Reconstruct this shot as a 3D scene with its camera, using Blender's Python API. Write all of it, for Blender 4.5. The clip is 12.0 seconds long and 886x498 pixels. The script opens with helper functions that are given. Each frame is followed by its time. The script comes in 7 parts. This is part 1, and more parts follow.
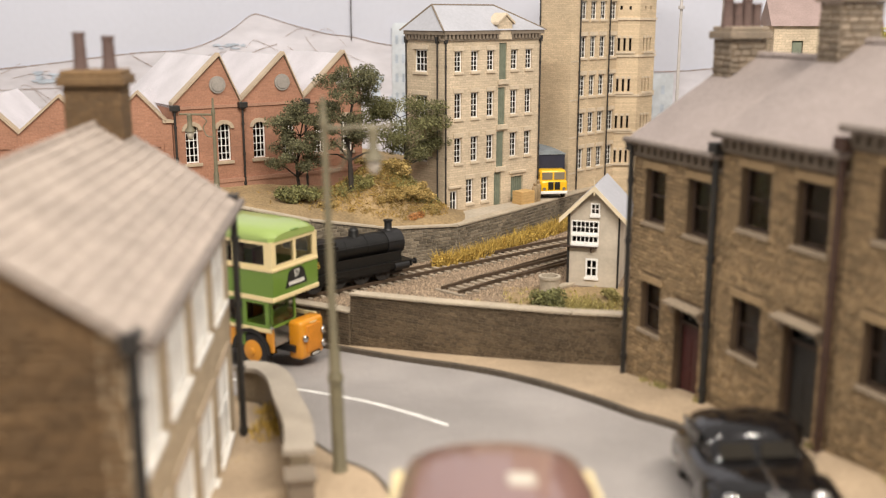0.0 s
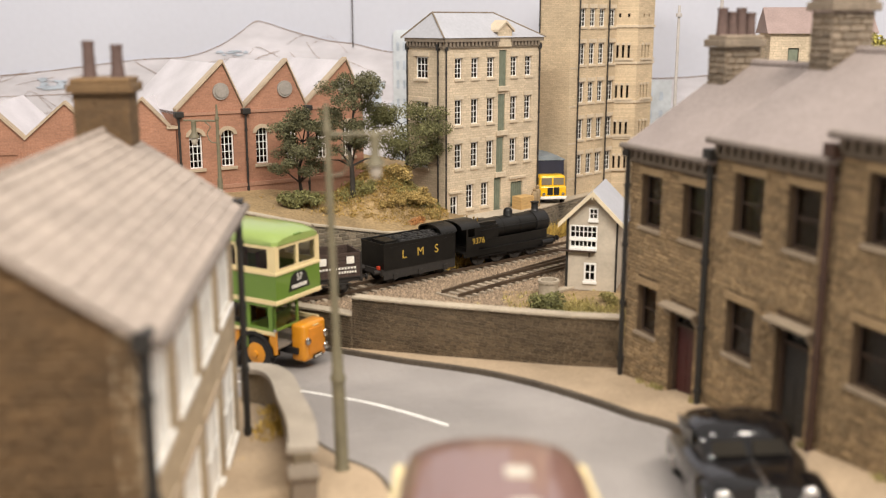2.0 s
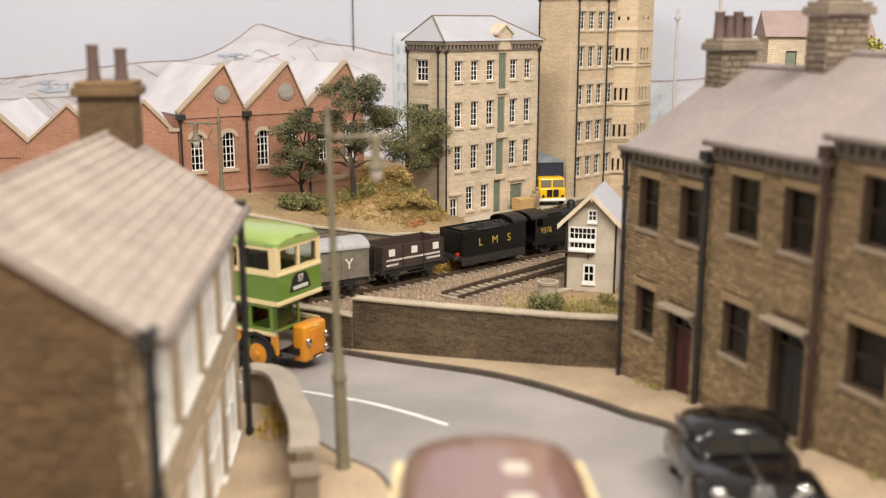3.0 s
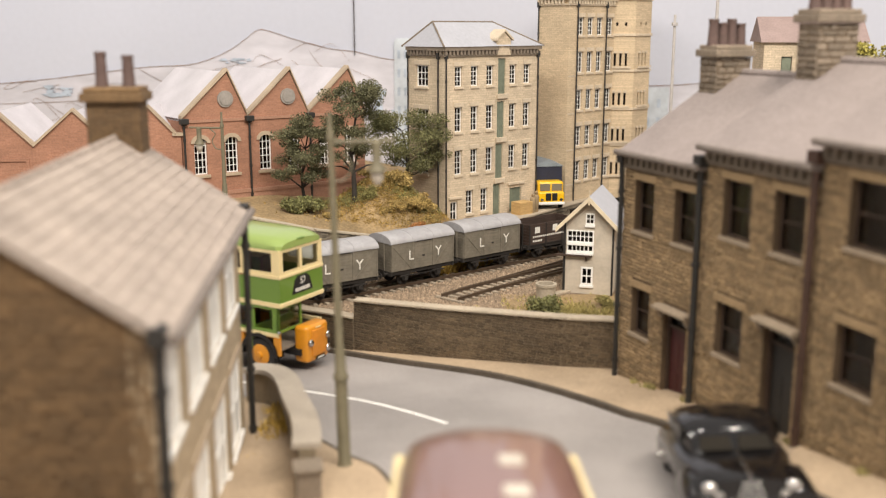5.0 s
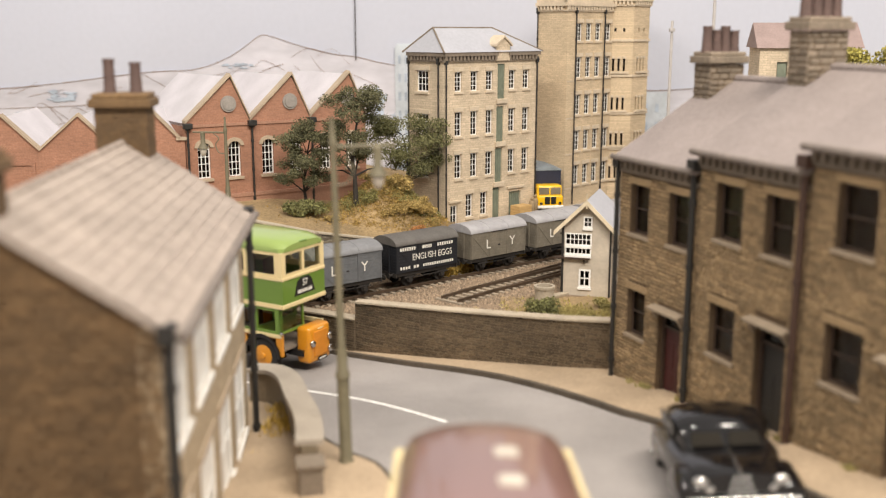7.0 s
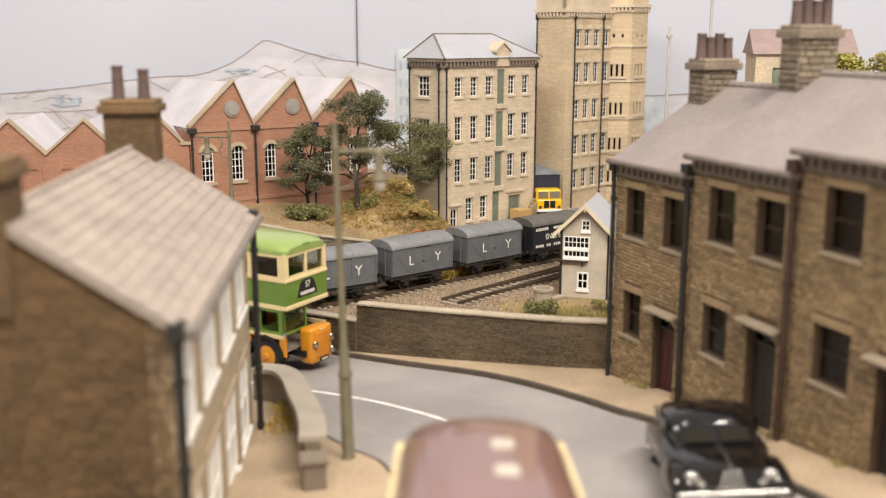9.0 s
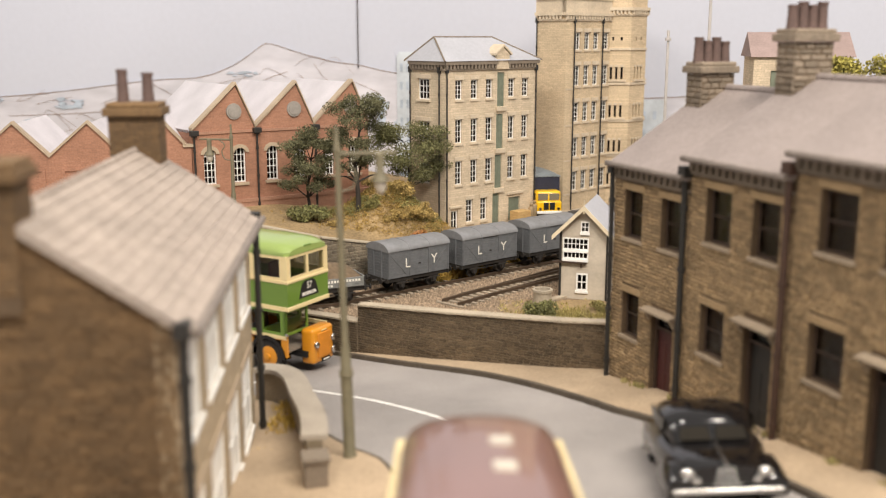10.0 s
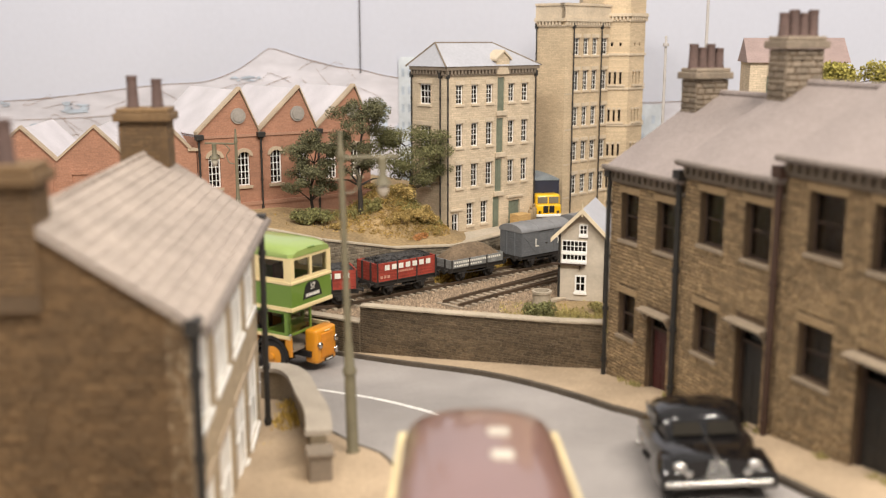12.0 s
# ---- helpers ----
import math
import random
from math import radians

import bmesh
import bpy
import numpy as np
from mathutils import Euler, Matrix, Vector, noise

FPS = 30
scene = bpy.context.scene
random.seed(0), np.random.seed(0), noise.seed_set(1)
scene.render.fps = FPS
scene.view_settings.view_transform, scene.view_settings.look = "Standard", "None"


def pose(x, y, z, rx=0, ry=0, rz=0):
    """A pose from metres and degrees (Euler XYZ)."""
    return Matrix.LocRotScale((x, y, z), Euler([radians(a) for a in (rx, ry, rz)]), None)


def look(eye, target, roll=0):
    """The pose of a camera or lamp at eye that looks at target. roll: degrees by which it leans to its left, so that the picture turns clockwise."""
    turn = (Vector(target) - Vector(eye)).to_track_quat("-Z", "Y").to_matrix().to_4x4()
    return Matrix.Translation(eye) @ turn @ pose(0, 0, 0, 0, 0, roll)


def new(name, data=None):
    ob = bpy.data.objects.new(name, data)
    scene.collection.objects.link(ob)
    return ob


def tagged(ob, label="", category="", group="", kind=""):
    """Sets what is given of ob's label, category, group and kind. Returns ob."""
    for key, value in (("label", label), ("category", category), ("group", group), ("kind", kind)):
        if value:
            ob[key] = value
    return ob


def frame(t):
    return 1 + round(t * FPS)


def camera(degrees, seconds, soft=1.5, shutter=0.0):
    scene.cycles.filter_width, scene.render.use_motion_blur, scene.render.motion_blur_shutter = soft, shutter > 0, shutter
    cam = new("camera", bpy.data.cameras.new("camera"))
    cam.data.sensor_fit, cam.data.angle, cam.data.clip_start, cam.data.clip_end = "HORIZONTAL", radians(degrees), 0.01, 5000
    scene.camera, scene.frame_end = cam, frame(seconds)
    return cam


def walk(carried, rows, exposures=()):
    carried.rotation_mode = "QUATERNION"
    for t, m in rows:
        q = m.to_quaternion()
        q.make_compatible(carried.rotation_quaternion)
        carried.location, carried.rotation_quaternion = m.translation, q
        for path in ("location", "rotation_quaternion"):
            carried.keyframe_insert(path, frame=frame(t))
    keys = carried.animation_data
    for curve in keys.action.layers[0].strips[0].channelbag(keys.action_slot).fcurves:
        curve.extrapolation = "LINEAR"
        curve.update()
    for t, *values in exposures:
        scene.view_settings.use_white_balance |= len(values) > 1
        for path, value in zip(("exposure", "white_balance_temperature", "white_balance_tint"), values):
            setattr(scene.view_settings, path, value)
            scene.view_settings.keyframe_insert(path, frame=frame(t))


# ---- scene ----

# A model railway: sizes below are in full-size metres of the street's 1:76 models; S brings them to the true size.
S = 1 / 76
RAIL = 0.58  # the railway is built to a smaller scale than the street


def P(x, y, z, rx=0, ry=0, rz=0):
    return pose(x * S, y * S, z * S, rx, ry, rz)


# ---------------------------------------------------------------- camera
cam = camera(47.2, 12.0, soft=1.2)
cam.data.dof.use_dof = True
cam.data.dof.focus_distance = 43 * S
cam.data.dof.aperture_fstop = 13.0
PATH = [
    (0, -0.087, 1.620, 9.775, 76.972, 0.000, -0.151),
    (1, -0.082, 1.365, 9.809, 77.147, 0.000, -0.124),
    (2, -0.072, 1.104, 9.845, 77.290, 0.000, -0.101),
    (3, -0.059, 0.838, 9.883, 77.414, 0.000, -0.080),
    (4, -0.043, 0.567, 9.921, 77.526, 0.000, -0.059),
    (5, -0.026, 0.289, 9.961, 77.633, 0.000, -0.037),
    (6, -0.007, 0.004, 10.001, 77.742, -0.000, -0.012),
    (7, 0.011, -0.288, 10.042, 77.853, -0.000, 0.016),
    (8, 0.029, -0.589, 10.083, 77.968, -0.000, 0.048),
    (9, 0.045, -0.901, 10.124, 78.086, -0.000, 0.083),
    (10, 0.059, -1.225, 10.167, 78.203, -0.000, 0.120),
    (11, 0.070, -1.565, 10.209, 78.314, -0.000, 0.158),
    (12, 0.077, -1.921, 10.253, 78.410, -0.000, 0.195),
]
walk(cam, [(t, pose(x * S, y * S, z * S, a, b, c)) for t, x, y, z, a, b, c in PATH])

# ---------------------------------------------------------------- light
world = bpy.data.worlds.new("hall")
scene.world = world
world.use_nodes = True
world.node_tree.nodes["Background"].inputs[0].default_value = (1.0, 0.965, 0.93, 1)
world.node_tree.nodes["Background"].inputs[1].default_value = 0.62


def hall_or_fill_lamp(x, y, z, tx, ty, tz, w, d, power, colour=(1.0, 0.92, 0.82)):
    lamp = bpy.data.lights.new("hall_or_fill_lamp", "AREA")
    lamp.shape, lamp.size, lamp.size_y, lamp.energy, lamp.color = "RECTANGLE", w * S, d * S, power, colour
    ob = new("hall_or_fill_lamp", lamp)
    ob.matrix_basis = look((x * S, y * S, z * S), (tx * S, ty * S, tz * S))
    return ob


hall_or_fill_lamp(20, -8, 52, 4, 42, 2, 34, 9, 8.2)
# fill from the left front, added to brighten the terrace fronts
hall_or_fill_lamp(-20, -6, 56, 4, 34, 0, 26, 7, 3.6)
for lx, ly, lz in ((-12, 24, 60), (9, 8, 62), (0, 31, 66), (17, 27, 60), (-3, 4, 64)):
    hall_or_fill_lamp(lx, ly, lz, lx * 0.4, ly + 6, 0, 3.5, 2.2, 0.42)


# ---------------------------------------------------------------- materials
def M(name, col, rough=0.8, var=0.12, scale=1.5, bump=0.15, bscale=14.0, metal=0.0, stain=0.12, island=0.0, each=0.0,
      coat=0.0, brick=None, mortar=None, stretch=(1, 1, 1), glow=0.0, spec=0.5):
    """A procedural surface; noise sizes in the models' own metres."""
    m = bpy.data.materials.new(name)
    m.use_nodes = True
    nt = m.node_tree
    N, L = nt.nodes, nt.links
    bsdf = N["Principled BSDF"]
    bsdf.inputs["Roughness"].default_value = rough
    bsdf.inputs["Metallic"].default_value = metal
    bsdf.inputs["Coat Weight"].default_value = coat
    bsdf.inputs["Coat Roughness"].default_value = 0.06
    bsdf.inputs["Specular IOR Level"].default_value = spec
    tc = N.new("ShaderNodeTexCoord")
    mp = N.new("ShaderNodeVectorMath")
    mp.operation = "MULTIPLY"
    mp.inputs[1].default_value = [k / S for k in stretch]
    L.new(tc.outputs["Object"], mp.inputs[0])

    def noise_node(sc, detail=4):
        n = N.new("ShaderNodeTexNoise")
        n.inputs["Scale"].default_value = sc
        n.inputs["Detail"].default_value = detail
        L.new(mp.outputs[0], n.inputs["Vector"])
        return n.outputs["Fac"]

    def ranged(out, lo, hi):
        r = N.new("ShaderNodeMapRange")
        r.inputs["From Min"].default_value, r.inputs["From Max"].default_value = 0.3, 0.7
        r.inputs["To Min"].default_value, r.inputs["To Max"].default_value = lo, hi
        L.new(out, r.inputs["Value"])
        return r.outputs["Result"]

    def times(colour, factor):
        x = N.new("ShaderNodeVectorMath")
        x.operation = "SCALE"
        if isinstance(colour, tuple):
            x.inputs[0].default_value = colour
        else:
            L.new(colour, x.inputs[0])
        L.new(factor, x.inputs["Scale"])
        return x.outputs[0]

    colour = tuple(col)
    if brick:
        sep = N.new("ShaderNodeSeparateXYZ")
        L.new(mp.outputs[0], sep.inputs[0])
        add = N.new("ShaderNodeMath")
        L.new(sep.outputs[0], add.inputs[0])
        L.new(sep.outputs[1], add.inputs[1])
        com = N.new("ShaderNodeCombineXYZ")
        L.new(add.outputs[0], com.inputs[0])
        L.new(sep.outputs[2], com.inputs[1])
        bt = N.new("ShaderNodeTexBrick")
        bt.inputs["Scale"].default_value = 1.0
        bt.inputs["Brick Width"].default_value, bt.inputs["Row Height"].default_value = brick
        bt.inputs["Mortar Size"].default_value = brick[1] * 0.09
        bt.inputs["Mortar Smooth"].default_value = 0.4
        bt.inputs["Color1"].default_value = (*[c * 0.9 for c in col], 1)
        bt.inputs["Color2"].default_value = (*[min(1, c * 1.1) for c in col], 1)
        bt.inputs["Mortar"].default_value = (*(mortar or [c * 0.8 for c in col]), 1)
        L.new(com.outputs[0], bt.inputs["Vector"])
        colour = bt.outputs["Color"]
    colour = times(colour, ranged(noise_node(scale), 1 - stain, 1 + stain))
    colour = times(colour, ranged(noise_node(bscale, 6), 1 - var, 1 + var))
    if island or each:
        src = N.new("ShaderNodeNewGeometry").outputs["Random Per Island"] if island else N.new("ShaderNodeObjectInfo").outputs["Random"]
        r = N.new("ShaderNodeMapRange")
        k = island or each
        r.inputs["To Min"].default_value, r.inputs["To Max"].default_value = 1 - k, 1 + k
        L.new(src, r.inputs["Value"])
        colour = times(colour, r.outputs["Result"])
    L.new(colour, bsdf.inputs["Base Color"])
    if bump:
        b = N.new("ShaderNodeBump")
        b.inputs["Strength"].default_value = bump
        b.inputs["Distance"].default_value = 0.05 * S
        L.new(noise_node(bscale * 1.7, 5), b.inputs["Height"])
        L.new(b.outputs[0], bsdf.inputs["Normal"])
    if glow:
        L.new(colour, bsdf.inputs["Emission Color"])
        bsdf.inputs["Emission Strength"].default_value = glow
    return m


def glass_material(name, tint=(0.8, 0.85, 0.85), rough=0.04):
    m = bpy.data.materials.new(name)
    m.use_nodes = True
    b = m.node_tree.nodes["Principled BSDF"]
    b.inputs["Base Color"].default_value = (*tint, 1)
    b.inputs["Roughness"].default_value = rough
    b.inputs["Transmission Weight"].default_value = 1.0
    b.inputs["IOR"].default_value = 1.3
    return m


ASPHALT = M("asphalt_grey", (0.305, 0.278, 0.262), 0.9, 0.2, 0.22, 0.6, 30, stain=0.2)
PAVING = M("sandy_paving", (0.39, 0.292, 0.193), 0.9, 0.12, 0.5, 0.25, 9, stain=0.16)
KERB = M("dark_kerb_stone", (0.09, 0.07, 0.05), 0.9, 0.2, 1.0, 0.3, 8, stain=0.2)
PAINT_LINE = M("road_line_white", (0.78, 0.76, 0.72), 0.7, 0.06, 2, 0.1)
TERRACE_STONE = M("terrace_stone", (0.3, 0.208, 0.112), 0.9, 0.22, 0.7, 0.5, 16, stain=0.22, island=0.28)
TERRACE_PIECE = M("terrace_stone_piece", (0.3, 0.208, 0.112), 0.9, 0.22, 0.7, 0.5, 16, stain=0.22, each=0.28)
TERRACE_JOINT = M("terrace_joint", (0.105, 0.068, 0.038), 0.95, 0.2, 1.0, 0.3)
SILL_STONE = M("sill_stone", (0.3, 0.235, 0.165), 0.85, 0.15, 1.5, 0.3)
GABLE_BRICK = M("gable_brick", (0.125, 0.075, 0.034), 0.9, 0.2, 0.5, 0.4, 12, stain=0.3, island=0.2)
COTTAGE_FRONT = M("cottage_rendered_stone", (0.42, 0.33, 0.22), 0.9, 0.15, 0.8, 0.3, 12, brick=(0.5, 0.17))
WALL_STONE = M("boundary_wall_stone", (0.1, 0.07, 0.041), 0.9, 0.25, 0.5, 0.5, 14, stain=0.35, island=0.3)
WALL_PIECE = M("boundary_wall_stone_piece", (0.1, 0.07, 0.041), 0.9, 0.25, 0.5, 0.5, 14, stain=0.35, each=0.3)
WALL_JOINT = M("boundary_wall_mortar", (0.2, 0.155, 0.1), 0.95, 0.15, 0.7, 0.3)
COPING = M("coping_stone", (0.42, 0.35, 0.26), 0.85, 0.12, 0.9, 0.3, 10)
GREY_STONE = M("grey_rubble_stone", (0.17, 0.137, 0.096), 0.9, 0.3, 0.6, 0.6, 12, stain=0.45, island=0.35)
SLATE = M("grey_slate", (0.24, 0.2, 0.185), 0.75, 0.1, 0.35, 0.2, 9, stain=0.12, island=0.03)
COTTAGE_SLATE = M("pale_stone_slate", (0.32, 0.265, 0.225), 0.8, 0.12, 0.5, 0.3, 8, stain=0.12, island=0.07)
SLATE_PIECE = M("pale_stone_slate_piece", (0.32, 0.265, 0.225), 0.8, 0.12, 0.5, 0.3, 8, stain=0.12, each=0.07)
PALE_ROOF = M("pale_grey_roof", (0.4, 0.4, 0.43), 0.6, 0.06, 0.6, 0.1, 8, stain=0.06)
MILL_STONE = M("mill_sandstone", (0.56, 0.455, 0.325), 0.9, 0.14, 0.6, 0.3, 12, stain=0.14, brick=(0.32, 0.105))
TALL_STONE = M("tall_mill_sandstone", (0.55, 0.43, 0.285), 0.9, 0.12, 0.5, 0.2, 12, stain=0.14, brick=(0.3, 0.09))
MILL_TRIM = M("mill_trim_stone", (0.55, 0.455, 0.335), 0.85, 0.12, 1.2, 0.2)
CORNICE_DARK = M("dark_cornice_stone", (0.2, 0.16, 0.12), 0.9, 0.15, 1.2, 0.3)
RED_BRICK = M("factory_red_brick", (0.335, 0.172, 0.112), 0.9, 0.15, 0.6, 0.2, 14, stain=0.14, brick=(0.24, 0.08), mortar=(0.36, 0.17, 0.1))
RED_TRIM = M("factory_red_trim", (0.36, 0.195, 0.13), 0.85, 0.12, 0.9, 0.2)
BUFF_TRIM = M("buff_stone_trim", (0.42, 0.33, 0.235), 0.85, 0.12, 1.0, 0.2)
SNOW_ROOF = M("white_card_roof", (0.56, 0.53, 0.55), 0.9, 0.05, 0.5, 0.1)
WHITE_PAINT = M("white_paint", (0.78, 0.76, 0.72), 0.5, 0.05, 2, 0.05)
CREAM_PAINT = M("cream_boards", (0.5, 0.435, 0.35), 0.7, 0.06, 1.5, 0.1, 8)
BARGE = M("cream_bargeboard", (0.66, 0.56, 0.4), 0.6, 0.07, 2, 0.1)
BLACK_IRON = M("black_iron", (0.02, 0.018, 0.016), 0.55, 0.2, 2, 0.2)
DARK_TIMBER = M("dark_timber", (0.05, 0.03, 0.02), 0.6, 0.2, 2, 0.2)
RED_DOOR = M("dark_red_door", (0.055, 0.013, 0.012), 0.5, 0.2, 2, 0.1)
GREEN_DOOR = M("sage_green_door", (0.165, 0.185, 0.135), 0.7, 0.1, 2, 0.15, 6)
GUTTER = M("grey_gutter", (0.17, 0.14, 0.12), 0.7, 0.15, 2, 0.1)
RUST_PIPE = M("brown_downpipe", (0.06, 0.03, 0.02), 0.6, 0.2, 2, 0.2)
POT = M("terracotta_pot", (0.1, 0.062, 0.052), 0.8, 0.2, 3, 0.2)
CHIMNEY = M("chimney_stone", (0.19, 0.15, 0.11), 0.9, 0.2, 1.0, 0.4, 10, island=0.25)
LAMP_GREY = M("lamp_post_grey_green", (0.15, 0.13, 0.08), 0.55, 0.12, 2, 0.1)
LAMP_GLASS = M("frosted_lamp_bowl", (0.48, 0.43, 0.36), 0.3, 0.05, 2, 0)
BUS_GREEN = M("bus_green", (0.125, 0.215, 0.032), 0.28, 0.03, 1, 0.0, coat=0.5, stain=0.03)
BUS_ROOF = M("bus_light_green", (0.25, 0.335, 0.09), 0.28, 0.03, 1, 0.0, coat=0.5, stain=0.03)
BUS_CREAM = M("bus_cream", (0.72, 0.58, 0.31), 0.35, 0.03, 1, 0.0, coat=0.4, stain=0.03)
BUS_ORANGE = M("bus_orange", (0.58, 0.23, 0.012), 0.3, 0.04, 1, 0.0, coat=0.5, stain=0.04)
BLACK_GLOSS = M("gloss_black", (0.006, 0.005, 0.005), 0.1, 0.05, 1, 0.0, coat=0.35, stain=0.05, spec=0.4)
BLACK_MATT = M("matt_black", (0.009, 0.008, 0.008), 0.5, 0.2, 3, 0.15)
LOCO_BLACK = M("loco_black", (0.009, 0.008, 0.007), 0.4, 0.3, 2, 0.1, stain=0.3, spec=0.35)
RUBBER = M("tyre_rubber", (0.02, 0.018, 0.017), 0.85, 0.1, 3, 0.1)
CHROME = M("chrome", (0.6, 0.58, 0.55), 0.25, 0.02, 2, 0, metal=1.0)
INTERIOR = M("dark_interior", (0.2, 0.16, 0.125), 0.9, 0.1, 2, 0)
SEAT = M("seat_brown", (0.16, 0.08, 0.05), 0.7, 0.1, 2, 0.1)
MAROON = M("maroon_gloss", (0.18, 0.095, 0.08), 0.28, 0.04, 1, 0.0, coat=0.7, stain=0.05)
COACH_CREAM = M("coach_cream", (0.7, 0.57, 0.3), 0.4, 0.04, 1, 0, coat=0.3)
LORRY_YELLOW = M("lorry_yellow", (0.8, 0.46, 0.005), 0.3, 0.03, 2, 0, coat=0.4)
LORRY_BLUE = M("lorry_navy_sheet", (0.015, 0.017, 0.035), 0.6, 0.1, 2, 0.1)
LORRY_TOP = M("lorry_grey_roof", (0.2, 0.23, 0.25), 0.6, 0.08, 2, 0.1)
VAN_BROWN_GREY = M("weathered_grey_van", (0.17, 0.148, 0.112), 0.75, 0.12, 1.5, 0.15, 8, stain=0.18)
VAN_GREY = M("slate_grey_van", (0.12, 0.124, 0.13), 0.7, 0.1, 1.5, 0.15, 8, stain=0.12)
VAN_ROOF = M("van_roof_grey", (0.33, 0.32, 0.325), 0.6, 0.08, 1.2, 0.1, 6)
VAN_BLACK = M("van_black", (0.013, 0.014, 0.018), 0.6, 0.1, 2, 0.1)
GREY_VAN_ROOF = M("dark_van_roof", (0.19, 0.19, 0.195), 0.6, 0.1, 1.2, 0.1, 6)
EGG_ROOF = M("egg_van_roof", (0.11, 0.1, 0.09), 0.7, 0.12, 2, 0.1)
WAGON_BROWN = M("dark_brown_wagon", (0.05, 0.03, 0.022), 0.7, 0.2, 2, 0.15, stain=0.2)
WAGON_RED = M("red_wagon", (0.29, 0.04, 0.024), 0.7, 0.2, 1.5, 0.15, stain=0.25)
WAGON_GREY = M("bleached_grey_planks", (0.19, 0.19, 0.18), 0.8, 0.2, 2, 0.2, stain=0.25)
UNDERFRAME = M("sooty_underframe", (0.022, 0.018, 0.015), 0.8, 0.25, 3, 0.2)
COAL = M("coal", (0.03, 0.028, 0.027), 0.55, 0.4, 3, 0.6, 10, island=0.5)
SAND_LOAD = M("brown_spoil_load", (0.15, 0.105, 0.065), 0.95, 0.25, 2, 0.7, 10, stain=0.2)
LETTER_WHITE = M("white_lettering", (0.72, 0.69, 0.62), 0.6, 0.1, 3, 0)
LETTER_YELLOW = M("yellow_lettering", (0.46, 0.3, 0.05), 0.6, 0.1, 3, 0)
RED_LAMP = M("red_tail_lamp", (0.5, 0.05, 0.02), 0.4, 0.05, 3, 0)
RAIL_STEEL = M("rusty_rail", (0.11, 0.075, 0.05), 0.5, 0.2, 3, 0.1, metal=0.3)
SLEEPER = M("weathered_sleeper", (0.33, 0.27, 0.2), 0.9, 0.2, 2, 0.3, each=0.2)
BALLAST = M("ballast_bed", (0.24, 0.172, 0.112), 0.95, 0.35, 0.5, 0.9, 12, stain=0.2)
BALLAST_STONE = M("ballast_stone", (0.31, 0.232, 0.16), 0.95, 0.2, 2, 0.3, island=0.45)
EARTH = M("sandy_earth", (0.3, 0.21, 0.105), 0.95, 0.25, 0.5, 0.7, 8, stain=0.25)
YARD = M("yard_grey_sand", (0.43, 0.37, 0.29), 0.95, 0.12, 0.5, 0.3, 8)
GRASS_DRY = M("dry_golden_grass", (0.46, 0.31, 0.07), 0.9, 0.25, 1, 0.4, 9, island=0.35)
STRAW = M("straw_green_tuft", (0.34, 0.29, 0.11), 0.95, 0.25, 1, 0.4, 9, island=0.35)
GRASS_OCHRE = M("ochre_flock", (0.36, 0.235, 0.065), 0.95, 0.25, 0.7, 0.7, 8, stain=0.35, island=0.25)
GRASS_GREEN = M("olive_flock", (0.23, 0.205, 0.07), 0.95, 0.3, 1, 0.5, 9, island=0.4)
BUSH_GREEN = M("green_bush_foliage", (0.19, 0.185, 0.07), 0.9, 0.3, 1, 0.4, 9, island=0.5)
BUSH_GOLD = M("golden_brown_foliage", (0.4, 0.285, 0.1), 0.95, 0.25, 1, 0.4, 9, island=0.35)
BUSH_ORANGE = M("russet_foliage", (0.45, 0.2, 0.07), 0.9, 0.3, 1, 0.4, 9, island=0.4)
LEAF_GREEN = M("fresh_green_foliage", (0.15, 0.145, 0.06), 0.9, 0.25, 1, 0.3, 9, island=0.5)
LEAF_DARK = M("dull_green_foliage", (0.125, 0.12, 0.06), 0.9, 0.25, 1, 0.3, 9, island=0.5)
LEAF_GOLD = M("golden_foliage", (0.3, 0.26, 0.06), 0.9, 0.25, 1, 0.3, 9, island=0.5)
BARK = M("dark_bark", (0.035, 0.028, 0.022), 0.9, 0.25, 3, 0.5, 10)
CRATE = M("light_wood_crate", (0.5, 0.32, 0.13), 0.75, 0.12, 2, 0.2, 6, stretch=(1, 1, 5))
FIGURE = M("painted_metal_figure", (0.28, 0.2, 0.11), 0.7, 0.2, 6, 0.1)
CONCRETE = M("concrete_ring", (0.4, 0.34, 0.26), 0.9, 0.12, 2, 0.2)
SKY_BOARD = M("backdrop_sky_paint", (0.555, 0.57, 0.645), 0.95, 0.015, 0.04, 0, 3, stain=0.06)
HILL_PAINT = M("painted_hill", (0.61, 0.595, 0.64), 0.95, 0.08, 0.4, 0, 1.5, stain=0.14, stretch=(0.5, 1, 1.4))
HILL_LINE = M("painted_hill_line", (0.3, 0.21, 0.165), 0.95, 0.15, 0.6, 0)
HILL_BLUE = M("painted_blue_wash", (0.47, 0.53, 0.61), 0.95, 0.12, 0.8, 0, 3, stain=0.25)
PAINTED_MILL = M("painted_far_mill", (0.56, 0.6, 0.64), 0.95, 0.08, 0.8, 0, 3)
SEAM = M("backdrop_seam", (0.08, 0.07, 0.07), 0.9, 0.1, 1, 0)
HOUSE_GLASS = glass_material("house_window_glass", (0.7, 0.66, 0.6), 0.22)
BUS_GLASS = glass_material("bus_window_glass", (0.75, 0.76, 0.7), 0.1)
DARK_GLASS = glass_material("dim_window_glass", (0.22, 0.22, 0.21), 0.18)


# ---------------------------------------------------------------- mesh tools
def V(x, y, z):
    return Vector((x, y, z))


